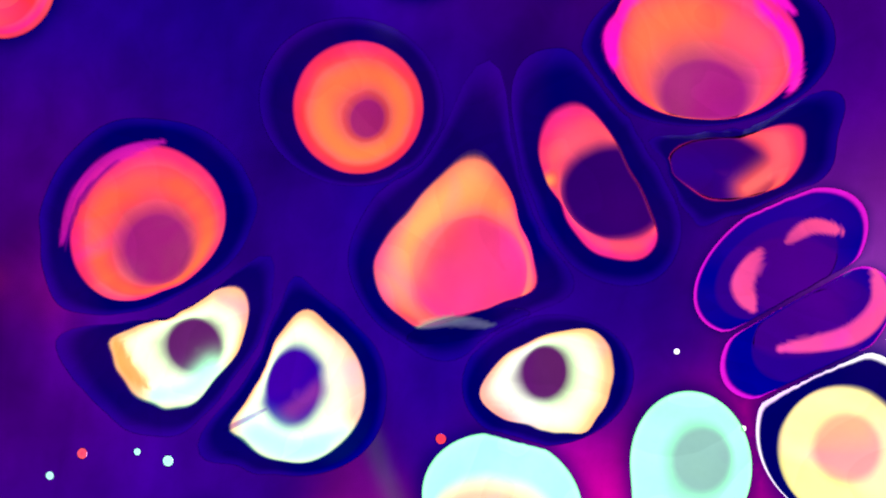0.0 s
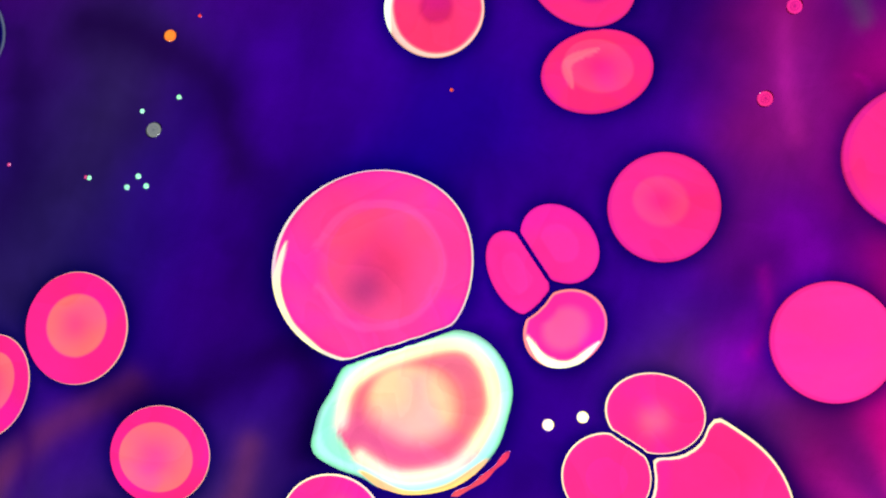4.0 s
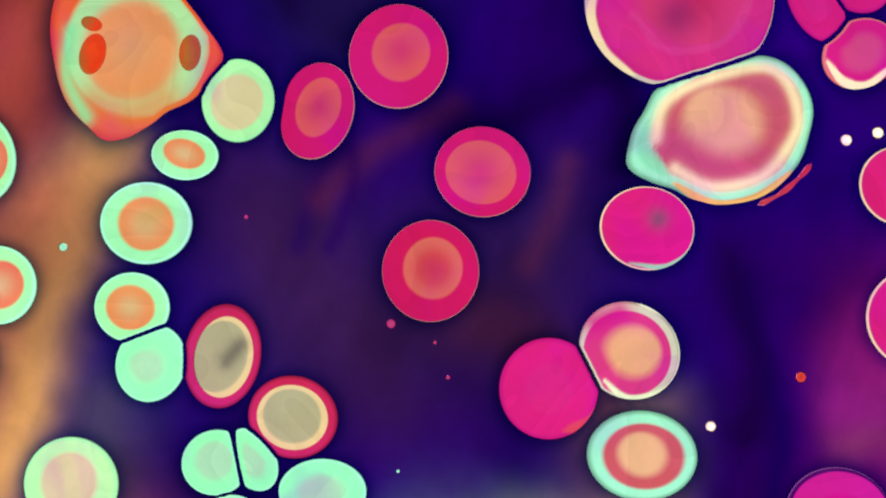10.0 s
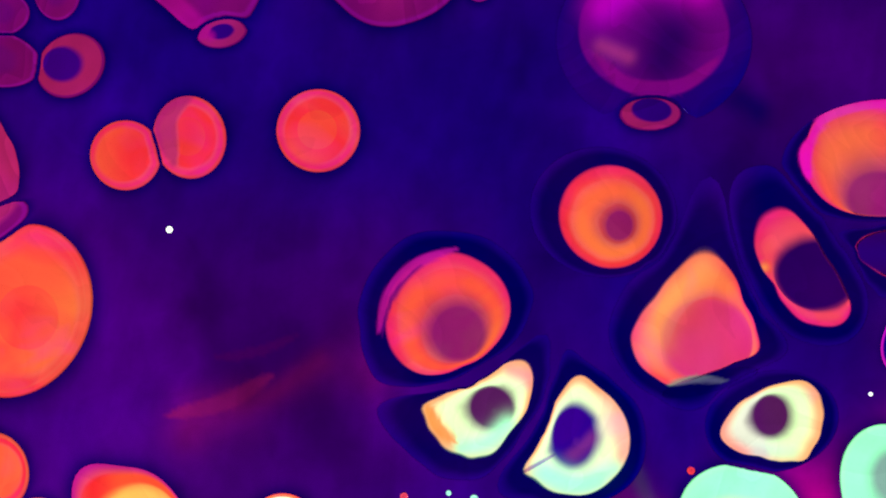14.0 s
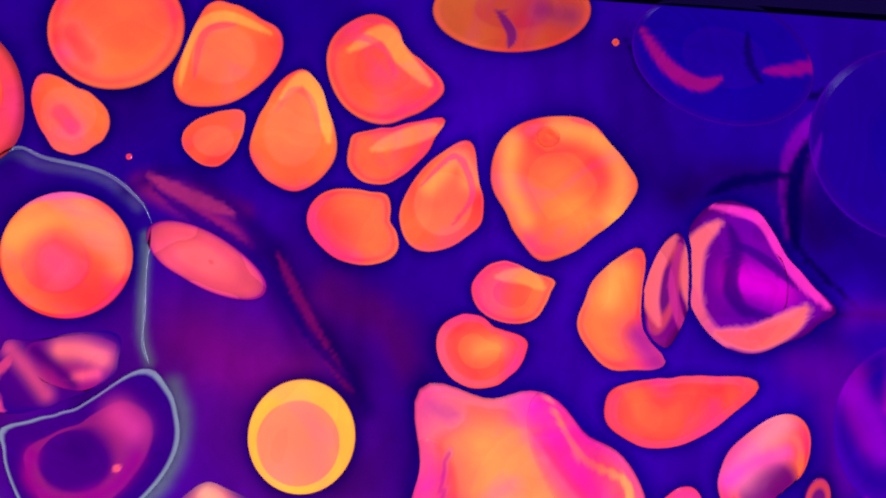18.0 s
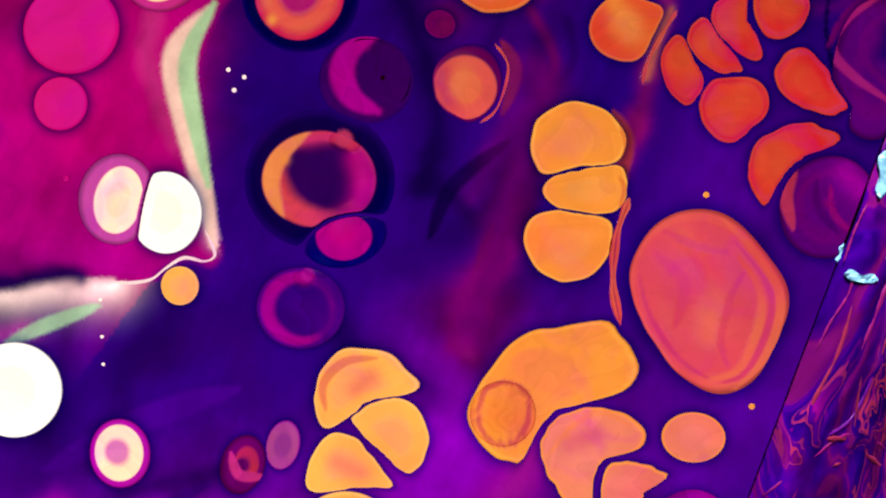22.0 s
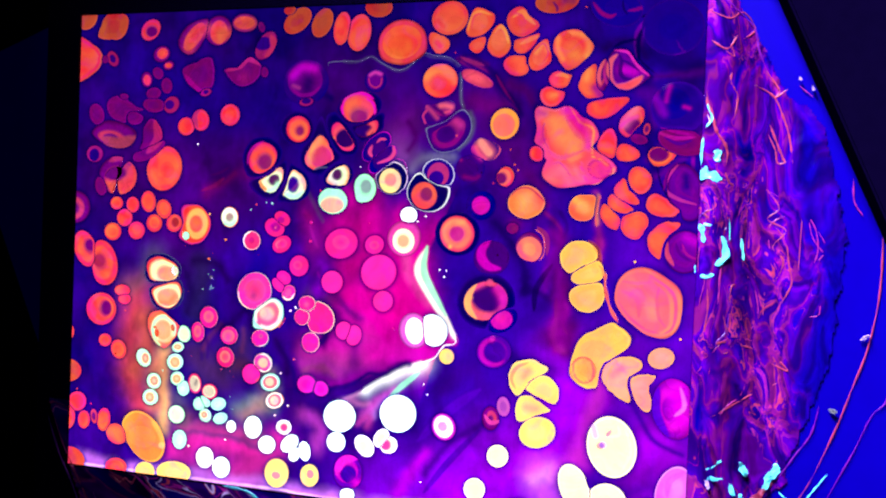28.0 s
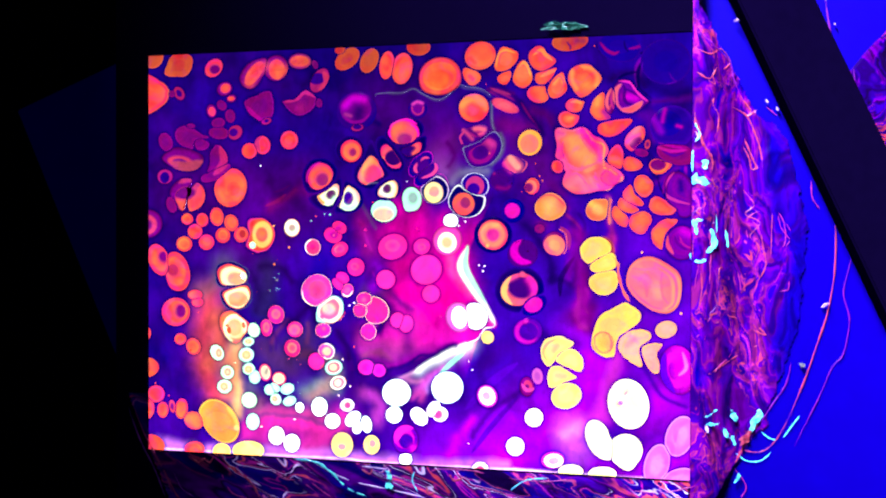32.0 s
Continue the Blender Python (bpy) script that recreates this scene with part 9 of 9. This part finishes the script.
SKIN_A = marble("marbled_skin", (1.0, 2.1, 1.0), 6, [(0.30, SEA), (0.38, GRAPE), (0.43, PLUMS), (0.47, SMEAR), (0.50, PLUMS), (0.56, GRAPE), (0.62, DUSK), (0.70, PLUMS)], (CORAL, ROSY, CORAL),
                140.0, 0, (XR + 5) * MM, (XR + 44) * MM, SEA, 0.06)
SKIN_B = marble("marbled_spill", (3.4, 1.0, 1.0), -24, [(0.30, SEA), (0.39, GRAPE), (0.45, PITCH), (0.50, PLUMS), (0.54, DUSK), (0.60, SEA), (0.68, PITCH)], ((0.62, 0.06, 0.07), (0.40, 0.014, 0.22), SNOW),
                95.0, 1, (PH0 - 30) * MM, (PH0 - 90) * MM, SEA, 0.075)
SKIN_C = marble("marbled_puddle", (1.0, 1.3, 1.0), 20, [(0.35, PITCH), (0.45, DUSK), (0.50, PLUMS), (0.56, PITCH), (0.62, DUSK)], ((0.25, 0.02, 0.03), (0.22, 0.008, 0.08), (0.25, 0.02, 0.03)),
                150.0, 2, 1.0, 2.0, SEA, 0.12)


def support(x, y):
    """Height, in millimetres, of what lies under the paint: the tablet, and the board beyond its edges."""
    out = np.hypot(np.maximum(np.maximum(x - XR - 3, XL - 15 - x), 0), np.maximum(np.maximum(y - PH1 - B, PH0 - 22 - y), 0))
    k = np.clip(out / 16, 0, 1)
    return -7.75 * k * k * (3 - 2 * k)


def skin(name, x0, x1, y0, y1, material, left, right, ridge, label):
    """A wrinkled skin of half-dried paint with a ragged outer edge."""
    step = 0.6
    xs, ys = np.arange(x0, x1, step), np.arange(y0, y1, step)
    x, y = np.meshgrid(xs, ys)
    rag = 5 * (clouds(x, y, 9, 61) - 0.5)
    lx = np.interp(y, left[0], left[1])
    rx = np.interp(y, right[0], right[1])
    keep = (x >= lx + (0 if ridge == "x" else rag * 0.4)) & (x < rx + rag)
    u, v = (x, y * 0.3) if ridge == "x" else (x * 0.35, y)
    fold = np.abs(clouds(u, v, 7, 71) - 0.5) * 2
    z = 0.15 + 0.7 * (1 - fold) ** 3 * clouds(x, y, 13, 77) + 0.3 * clouds(x, y, 2.2, 79)
    near = (x - XR) / 2.5 if ridge == "x" else (PH0 - y) / 2.5
    z = 0.15 + (z - 0.15) * np.clip(near, 0, 1)
    z = z + support(x, y)
    inside_panel = (x > XL - 0.2) & (x < XR + 0.02) & (y > PH0 - 0.2)
    keep &= ~inside_panel
    me = sheet_mesh(name, xs, ys, z, keep)
    me.materials.append(material)
    tagged(new(name, me), label, "paint", kind="structure")


right_edge = (-94.7, -78.55, -70.21, -54.49, -33.51, -16.59, 7.61, 26.19, 43, 52.55, 65.95, 89.17, 100.76), (94.21, 110.69, 116.07, 126.71, 134.5, 138.74, 140.29, 137.52, 133.02, 124.12, 115.99, 103.15, 99.41)
left_edge = (-116.52, -91.61, -52.66), (-80.29, -90.9, -108.13)
skin("paint_skin", XR + 0.03, 178, PH0 - 45, PH1 + 28, SKIN_A, ((-200, 200), (XR, XR)), right_edge, "x",
     "wrinkled skin of violet, blue and pink marbled paint")
skin("paint_spill", -112, XR + 0.1, PH0 - 45, PH0 + 22, SKIN_B, left_edge, ((-200, 200), (XR, XR)), "y",
     "folded spill of dark marbled paint below the screen")


# on flakes and torn strips, cyan and white stand in for glints of light
STREAK = {"ORA": plain("coral_paint", (0.28, 0.026, 0.05), 0.4, grain=0.3, coat=0.1), "PNK": plain("pink_paint", (0.26, 0.012, 0.12), 0.4, grain=0.3, coat=0.1),
          "VIS": plain("violet_paint", (0.12, 0.004, 0.18), 0.4, grain=0.3, coat=0.1), "CYN": plain("cyan_glint_paint", (0.09, 0.80, 0.70), 0.3, grain=0.5, coat=0.3),
          "WHS": plain("white_glint_paint", (0.55, 0.42, 0.60), 0.25, grain=0.4, coat=0.4), "DKF": plain("grey_foil", (0.12, 0.15, 0.12), 0.4), "GNF": plain("green_foil", (0.006, 0.11, 0.06), 0.4)}
WORDS = {"ORA": "coral", "PNK": "pink", "VIS": "violet", "CYN": "cyan", "WHS": "white", "DKF": "grey", "GNF": "dark green"}


def ribbon(code, width, pts, z=0.45, wobble=0.25):
    """A rounded, tapering trail of paint along points in the plane."""
    p = np.array(pts, dtype=float).reshape(-1, 2)
    q, side = smooth_line(pts)
    k = np.linspace(0, 1, len(q))
    taper = np.clip(np.minimum(k, 1 - k) * 7, 0.12, 1) * (1 + wobble * np.sin(k * 23 + width * 5) + wobble * np.sin(k * 51 + p[0, 0]))
    w = 0.5 * width * np.maximum(taper, 0.1)
    low = support(q[:, 0], q[:, 1]) + z
    bm = bmesh.new()
    rows = []
    for i in range(len(q)):
        row = []
        for a in range(7):
            ang = math.pi * a / 6
            off = q[i] + side[i] * (w[i] * math.cos(ang))
            row.append(bm.verts.new((off[0] * MM, off[1] * MM, (low[i] + 0.45 * w[i] * math.sin(ang)) * MM)))
        rows.append(row)
    for r0, r1 in zip(rows[:-1], rows[1:]):
        for a in range(6):
            bm.faces.new((r0[a], r1[a], r1[a + 1], r0[a + 1]))
        bm.faces.new((r0[6], r1[6], r1[0], r0[0]))
    bm.faces.new(rows[0])
    bm.faces.new(rows[-1][::-1])
    bmesh.ops.recalc_face_normals(bm, faces=bm.faces)
    for f in bm.faces:
        f.smooth = True
    ob = part("paint_streak", bm, STREAK[code], None)
    return tagged(ob, WORDS[code] + " trail of wet paint on the marbled skin", "paint streak", group="paint streaks")


def streak(code, width, *pts):
    ribbon(code, width, pts)


def flake(code, a, b, ang, x, y):
    """A crinkled scrap; in cyan and white it stands in for a glint of light."""
    rng = random.Random(int(x * 31 + y * 17))
    bm = bmesh.new()
    n = 60
    wob = [(rng.uniform(0.08, 0.3) / (k ** 0.6), k, rng.uniform(0, 6.3)) for k in (2, 3, 4, 5, 7, 9, 12)]
    bend = rng.uniform(-0.5, 0.5)
    rows = []
    for share in (0.0, 0.45, 0.8, 1.0):
        row = []
        for i in range(n):
            t = 2 * math.pi * i / n
            r = share * max(0.18, 0.8 + sum(q * math.sin(k * t + o) for q, k, o in wob))
            x_, y_ = a * r * math.cos(t), b * r * math.sin(t)
            y_ += bend * b * (x_ / a) ** 2
            row.append(bm.verts.new((x_ * MM, y_ * MM, 0.0008 + rng.uniform(-0.00025, 0.00025) + 0.0004 * math.sin(x_ * 1.7))))
            if share == 0.0:
                break
        rows.append(row)
    for i in range(n):
        j = (i + 1) % n
        bm.faces.new((rows[0][0], rows[1][i], rows[1][j]))
        for r0, r1 in ((rows[1], rows[2]), (rows[2], rows[3])):
            bm.faces.new((r0[i], r1[i], r1[j], r0[j]))
    low = [bm.verts.new(v.co - Vector((0, 0, 0.0004))) for v in rows[3]]
    for i in range(n):
        j = (i + 1) % n
        bm.faces.new((rows[3][i], low[i], low[j], rows[3][j]))
    ob = part("scrap_or_glint", bm, STREAK[code], None)
    ob.matrix_world = pose(x * MM, y * MM, 0.0006 + float(support(x, y)) * MM, 0, 8, ang)
    tagged(ob, WORDS[code] + " crinkled scrap in the paint; cyan and white ones stand for glints", "foil scrap", group="foil scraps")


def scrap(code, width, *pts):
    """A torn, crinkled strip along points in the plane, standing in for a glint of light."""
    rng = random.Random(int(abs(pts[0] * 31 + pts[1] * 17)))
    q, side = smooth_line(pts, 14)
    n = len(q)
    k = np.linspace(0, 1, n)
    waves = [(rng.uniform(0.10, 0.34), rng.uniform(3, 16), rng.uniform(0, 6.3)) for _ in range(8)]
    edge = [0.5 * width * np.clip(np.minimum(k, 1 - k) * 5 + 0.08, 0, 1) * np.clip(1 + sum(a * np.sin(b * k + c) for a, b, c in waves[i::2]), 0.15, 1.8) for i in (0, 1)]
    low = support(q[:, 0], q[:, 1]) + 0.55
    bm = bmesh.new()
    top, under = [], []
    for i in range(n):
        row = []
        for share in (-1.0, -0.35, 0.3, 1.0):
            w = edge[0 if share < 0 else 1][i]
            off = q[i] + side[i] * (w * share)
            row.append(Vector((off[0] * MM, off[1] * MM, (low[i] + rng.uniform(0.0, 0.16) + 0.10 * math.sin(9 * k[i] + 2 * share)) * MM)))
        top.append([bm.verts.new(v) for v in row])
        under.append([bm.verts.new(v - Vector((0, 0, 0.00025))) for v in row])
    for i in range(n - 1):
        for a in range(3):
            bm.faces.new((top[i][a], top[i + 1][a], top[i + 1][a + 1], top[i][a + 1]))
            bm.faces.new((under[i][a], under[i][a + 1], under[i + 1][a + 1], under[i + 1][a]))
        for a in (0, 3):
            bm.faces.new((top[i][a], under[i][a], under[i + 1][a], top[i + 1][a]))
    for i in (0, n - 1):
        for a in range(3):
            bm.faces.new((top[i][a], top[i][a + 1], under[i][a + 1], under[i][a]))
    bmesh.ops.recalc_face_normals(bm, faces=bm.faces)
    ob = part("scrap_or_glint", bm, STREAK[code], None)
    tagged(ob, WORDS[code] + " torn strip in the paint, standing for a glint of light", "foil scrap", group="foil scraps")


streak("ORA", 0.39, 148.49, 22.80, 148.74, 13.31, 148.82, 3.82, 148.19, -5.68, 146.16, -17.13, 143.21, -26.74, 140.25, -36.40, 137.44, -44.18, 134.43, -52.00)
streak("ORA", 0.29, 134.43, -52.00, 130.85, -58.93, 127.24, -62.99, 123.58, -64.15, 118.93, -63.36)
streak("VIS", 0.28, 154.45, 5.75, 152.75, -1.82, 151.41, -9.43, 153.23, -16.97, 152.93, -22.67, 151.23, -30.31, 148.07, -34.22, 144.24, -43.90, 139.85, -53.68, 136.31, -61.54)
streak("VIS", 0.56, 104.14, 77.76, 108.29, 74.04, 113.93, 68.92, 115.59, 63.33, 118.01, 57.70)
streak("ORA", 0.46, 115.05, 53.68, 119.97, 50.98, 122.77, 45.13, 124.64, 39.32, 125.61, 32.57)
streak("ORA", 0.37, 119.10, 40.36, 121.00, 36.49, 121.94, 32.62, 124.68, 33.54)
streak("PNK", 0.29, 129.70, 19.07, 132.10, 15.23, 133.04, 9.47, 132.17, 5.63)
streak("PNK", 0.33, 120.17, 24.91, 124.77, 21.98, 125.70, 19.09, 122.06, 17.17, 120.24, 14.27, 121.22, 7.51, 124.01, 1.72)
streak("ORA", 0.37, 122.08, 15.24, 124.85, 11.38, 125.80, 5.60, 126.76, -0.18, 124.07, -6.00)
streak("PNK", 0.29, 130.95, -0.14, 133.49, -2.04, 134.08, -7.79, 131.38, -8.79)
streak("ORA", 0.56, 106.66, -17.31, 110.55, -16.46, 114.60, -17.59, 118.59, -18.67)
streak("PNK", 0.37, 116.68, -25.42, 114.71, -31.12, 110.69, -34.69, 109.71, -36.55)
streak("VIS", 0.36, 135.18, -32.73, 133.43, -40.49, 129.85, -46.42, 126.25, -52.38, 122.61, -57.40)
streak("ORA", 0.73, 125.33, -53.39, 121.70, -58.42, 118.94, -64.34, 117.01, -68.14)
streak("CYN", 0.34, 116.98, -64.25, 120.85, -67.22, 125.43, -66.96, 129.07, -63.85)
streak("CYN", 0.36, 138.03, -50.88, 135.35, -54.85, 132.67, -58.84)
streak("CYN", 0.37, 125.92, -57.24, 128.12, -59.06, 130.31, -59.54)
streak("PNK", 0.33, 117.02, -70.09, 120.91, -75.97, 119.06, -80.32)
streak("VIS", 0.37, 108.45, -0.16, 110.47, -5.93, 110.13, -13.57, 106.66, -17.31)
streak("PNK", 0.33, 117.49, -2.19, 118.51, -8.00, 116.59, -13.78)
streak("ORA", 0.37, 104.68, -2.07, 105.09, -7.78, 104.41, -15.42, 105.76, -24.94)
streak("PNK", 0.27, 140.98, 28.55, 141.38, 22.84, 143.73, 19.02)
streak("ORA", 0.41, 106.09, 62.57, 108.98, 60.80, 107.59, 64.51)
streak("VIS", 0.45, 144.93, 89.14, 146.80, 77.72, 150.41, 66.24, 153.99, 58.58)
streak("VIS", 0.39, 153.92, 66.12, 154.89, 56.67, 157.57, 49.08, 158.55, 35.89)
streak("PNK", 0.35, -106.20, -55.88, -100.91, -67.70, -94.46, -78.30, -88.53, -91.46)
streak("VIS", 0.46, -108.13, -57.06, -102.84, -69.99, -96.85, -80.62, -92.09, -91.69)
streak("ORA", 0.57, -99.24, -72.00, -93.27, -80.41, -88.53, -88.84, -86.17, -91.31)
streak("CYN", 0.87, -40.34, -73.55, -31.48, -74.32, -24.90, -78.13, -22.71, -80.51)
streak("CYN", 0.64, -22.71, -80.51, -18.36, -83.58, -11.89, -85.66)
streak("WHS", 0.53, -14.07, -74.79, -7.63, -75.05, -3.37, -75.63)
streak("ORA", 0.66, -58.35, -75.19, -60.63, -79.59, -56.07, -84.66, -53.80, -88.78)
streak("PNK", 0.48, -51.55, -74.81, -44.80, -80.79, -38.10, -81.44, -31.46, -85.24)
streak("ORA", 0.63, -14.06, -75.83, -10.84, -77.30, -9.77, -75.17)
streak("CYN", 0.41, 6.12, -75.08, 5.09, -78.83, 7.20, -82.80)
streak("PNK", 0.41, 11.35, -75.38, 15.50, -74.12, 25.79, -73.93, 31.90, -74.79)
streak("ORA", 0.82, 18.61, -75.57, 20.67, -77.88, 23.75, -76.69)
streak("ORA", 0.83, 10.33, -80.96, 11.38, -83.55, 13.45, -82.40)
streak("WHS", 0.43, -31.48, -75.16, -18.37, -80.25, -1.23, -82.92, 11.38, -84.99)
streak("PNK", 0.4, 39.97, -75.92, 51.91, -76.39, 61.70, -75.01)
streak("CYN", 0.4, 39.99, -80.73, 45.96, -76.35, 53.87, -75.08)
streak("PNK", 0.42, 82.84, -77.63, 92.24, -77.81, 103.34, -74.80)
streak("ORA", 0.68, -81.46, -74.96, -78.65, -76.97, -76.32, -75.54, -73.99, -76.71, -72.14, -73.80)
streak("PNK", 0.43, -40.34, -75.66, -31.47, -83.14, -24.88, -87.33)
streak("VIS", 0.45, -90.89, -75.91, -86.17, -86.52, -80.29, -90.49)
streak("PNK", 0.45, -69.82, -79.06, -65.21, -87.37, -58.34, -89.50)
flake("CYN", 2.24, 0.56, 2.69, 108.46, -53.71)
flake("WHS", 1.5, 0.56, -60.13, 106.93, -55.17)
flake("CYN", 2.59, 1.11, -60.31, 116.48, -51.58)
flake("CYN", 4.05, 1.29, 57.56, 123.50, -53.47)
flake("CYN", 2.23, 0.74, -70.21, 113.49, -57.11)
flake("ORA", 3.69, 1.29, 57.57, 120.41, -59.45)
flake("CYN", 1.67, 0.74, 71.67, 118.04, -73.08)
flake("WHS", 1.43, 0.54, 32.65, 145.42, -13.33)
flake("DKF", 1.08, 0.72, -30.13, 138.43, -33.58)
flake("WHS", 1.1, 0.55, -2.75, 116.23, 82.98)
flake("WHS", 0.53, 0.36, -71.07, 147.82, 80.69)
flake("WHS", 0.73, 0.36, -61.36, 126.52, 55.62)
flake("WHS", 0.91, 0.36, -61.39, 129.81, 53.03)
flake("CYN", 2.09, 1.05, -79.44, -3.37, -77.28)
flake("CYN", 1.67, 1.26, -58.21, -3.36, -80.99)
flake("GNF", 8.2, 1.9, -2.68, 58.3, 82.3)
streak("ORA", 0.73, 102.42, 51.23, 102.65, 47.92, 104.12, 44.81, 104.81, 41.58, 105.96, 39.29, 107.53, 37.08, 108.36, 34.34, 108.11, 31.40)
streak("ORA", 0.48, 107.93, 29.71, 108.65, 27.77, 109.25, 26.65, 110.67, 25.92)
streak("ORA", 0.48, 106.43, 22.85, 106.07, 20.74, 104.90, 19.32, 103.27, 18.39, 103.56, 17.46, 104.51, 16.96)
streak("PNK", 0.4, 106.68, 11.42, 107.84, 7.54, 108.07, 4.31, 107.79, 1.02, 107.73, -3.05)
streak("PNK", 0.24, 102.15, 2.11, 102.03, 5.75, 102.28, 9.06)
streak("VIS", 0.32, 101.71, 22.09, 103.66, 20.76, 103.39, 18.66, 101.93, 17.19, 101.91, 13.91)
streak("PNK", 0.24, 102.79, -7.92, 103.11, -4.62, 103.83, -1.26, 103.72, 1.16)
streak("ORA", 0.31, 110.96, -7.49, 110.73, -4.26, 111.06, -1.36, 112.11, -0.82)
streak("WHS", 0.32, 102.65, 45.00, 103.35, 43.44, 103.15, 42.00, 102.22, 41.19)
streak("WHS", 0.24, 108.40, 17.44, 108.86, 15.47, 108.76, 13.81)
streak("CYN", 0.32, 108.42, 12.12, 108.50, 10.50, 109.13, 8.55)
# finer trails of the skin
scrap("CYN", 0.51, 102.55, 47.82, 103.96, 43.86, 102.37, 41.47)
scrap("CYN", 0.51, 101.92, 38.72, 101.68, 35.42, 101.72, 30.93)
scrap("CYN", 2.49, 101.54, 29.45, 103.18, 28.82, 105.23, 28.09, 107.30, 27.55)
scrap("CYN", 1.69, 105.58, 35.45, 106.09, 32.10)
scrap("CYN", 0.56, 102.92, 15.21, 105.14, 15.08)
scrap("CYN", 1.90, 107.89, 12.25, 108.84, 9.12, 108.06, 5.84, 106.43, 4.10)
scrap("CYN", 0.39, 101.33, 4.12, 101.39, 1.89)
scrap("CYN", 0.22, 109.69, 17.13, 110.05, 10.84)
scrap("CYN", 1.21, 102.11, 15.37, 103.37, 10.14)
scrap("CYN", 0.68, 113.10, 11.83, 114.01, 5.78)
scrap("CYN", 1.04, 102.68, 0.96, 106.44, 1.65)
scrap("CYN", 0.78, 106.31, -51.31, 110.48, -48.97)
scrap("CYN", 1.36, 115.67, -58.59, 116.98, -62.05)
scrap("CYN", 1.51, 125.24, -49.49, 123.88, -53.39)
streak("ORA", 0.54, 108.87, 59.03, 108.38, 53.75, 110.28, 50.14, 109.79, 44.09)
streak("ORA", 0.47, 117.90, 57.62, 121.40, 52.64, 120.43, 50.52, 123.55, 52.91)
streak("ORA", 0.53, 119.40, 43.20, 122.15, 36.35, 123.95, 32.25)
streak("ORA", 0.30, 115.08, 29.33, 119.76, 24.92, 122.74, 20.38, 119.91, 17.30, 124.73, 14.33, 121.51, 9.71, 124.46, 5.97, 122.42, -0.17)
streak("PNK", 0.23, 129.90, 20.47, 131.47, 12.94, 134.67, 8.48)
streak("ORA", 0.30, 114.46, 21.72, 113.93, 9.57, 115.72, -1.05)
streak("PNK", 0.36, 107.02, 16.96, 108.04, 3.47, 107.38, -8.54)
streak("ORA", 0.24, 120.24, 0.53, 119.83, -8.64, 121.14, -16.22)
streak("ORA", 0.23, 128.68, 17.43, 128.27, 1.52)
streak("ORA", 0.47, 122.12, -21.96, 126.76, -23.87, 124.26, -20.95)
streak("PNK", 0.42, 102.91, -25.48, 109.81, -16.08, 117.88, -16.29)
streak("ORA", 0.36, 107.21, -37.06, 116.35, -31.82, 125.10, -26.99)
streak("ORA", 0.36, 102.15, 73.17, 107.28, 70.90, 111.05, 72.79, 114.26, 68.69, 110.43, 65.19)
streak("ORA", 0.54, 103.03, 64.90, 107.00, 62.65, 109.63, 66.61)
streak("PNK", 0.23, 126.40, 53.78, 130.03, 50.70)
streak("PNK", 0.30, 103.91, -17.62, 106.20, -23.55, 104.46, -31.11)
streak("ORA", 0.30, 108.89, -8.54, 111.38, -17.63, 109.88, -19.84)
streak("PNK", 0.23, 132.85, 14.48, 135.06, 10.00, 133.01, 6.18)
streak("ORA", 0.59, 119.24, -61.34, 122.77, -55.76, 125.23, -48.73)
streak("ORA", 0.42, 105.46, -60.34, 107.51, -52.08, 106.24, -47.56)
# end of the finer trails


def puddle(corners, z):
    """A flat, drying puddle of marbled paint with a soft outline."""
    q, _ = smooth_line(np.array(corners + corners[:2]).ravel(), 8)
    mid = q.mean(0)
    bm = bmesh.new()
    rings = []
    for share, up in ((1.0, 0.0), (0.985, 0.18), (0.9, 0.3), (0.6, 0.34), (0.3, 0.36)):
        rings.append([bm.verts.new(((mid[0] + (x - mid[0]) * share) * MM, (mid[1] + (y - mid[1]) * share) * MM, (z + up) * MM)) for x, y in q[:-9]])
    for r0, r1 in zip(rings[:-1], rings[1:]):
        for i in range(len(r0)):
            j = (i + 1) % len(r0)
            bm.faces.new((r0[i], r0[j], r1[j], r1[i]))
    bm.faces.new(rings[-1])
    bmesh.ops.recalc_face_normals(bm, faces=bm.faces)
    tagged(part("paint_puddle", bm, SKIN_C, None), "coral and dark marbled puddle of paint on the blue board", "paint")


puddle([(151.6, 63.3), (157.3, 70.6), (162.4, 76.0), (169.2, 80.3), (173.0, 41.2), (160.7, 39.2), (158.3, 52.8)], -7.85)
streak("VIS", 0.8, 140.74, 89.25, 144.91, 78.65, 151.18, 66.13, 154.21, 60.39, 157.10, 49.03, 159.49, 33.97, 162.10, 32.06, 164.17, 32.78)
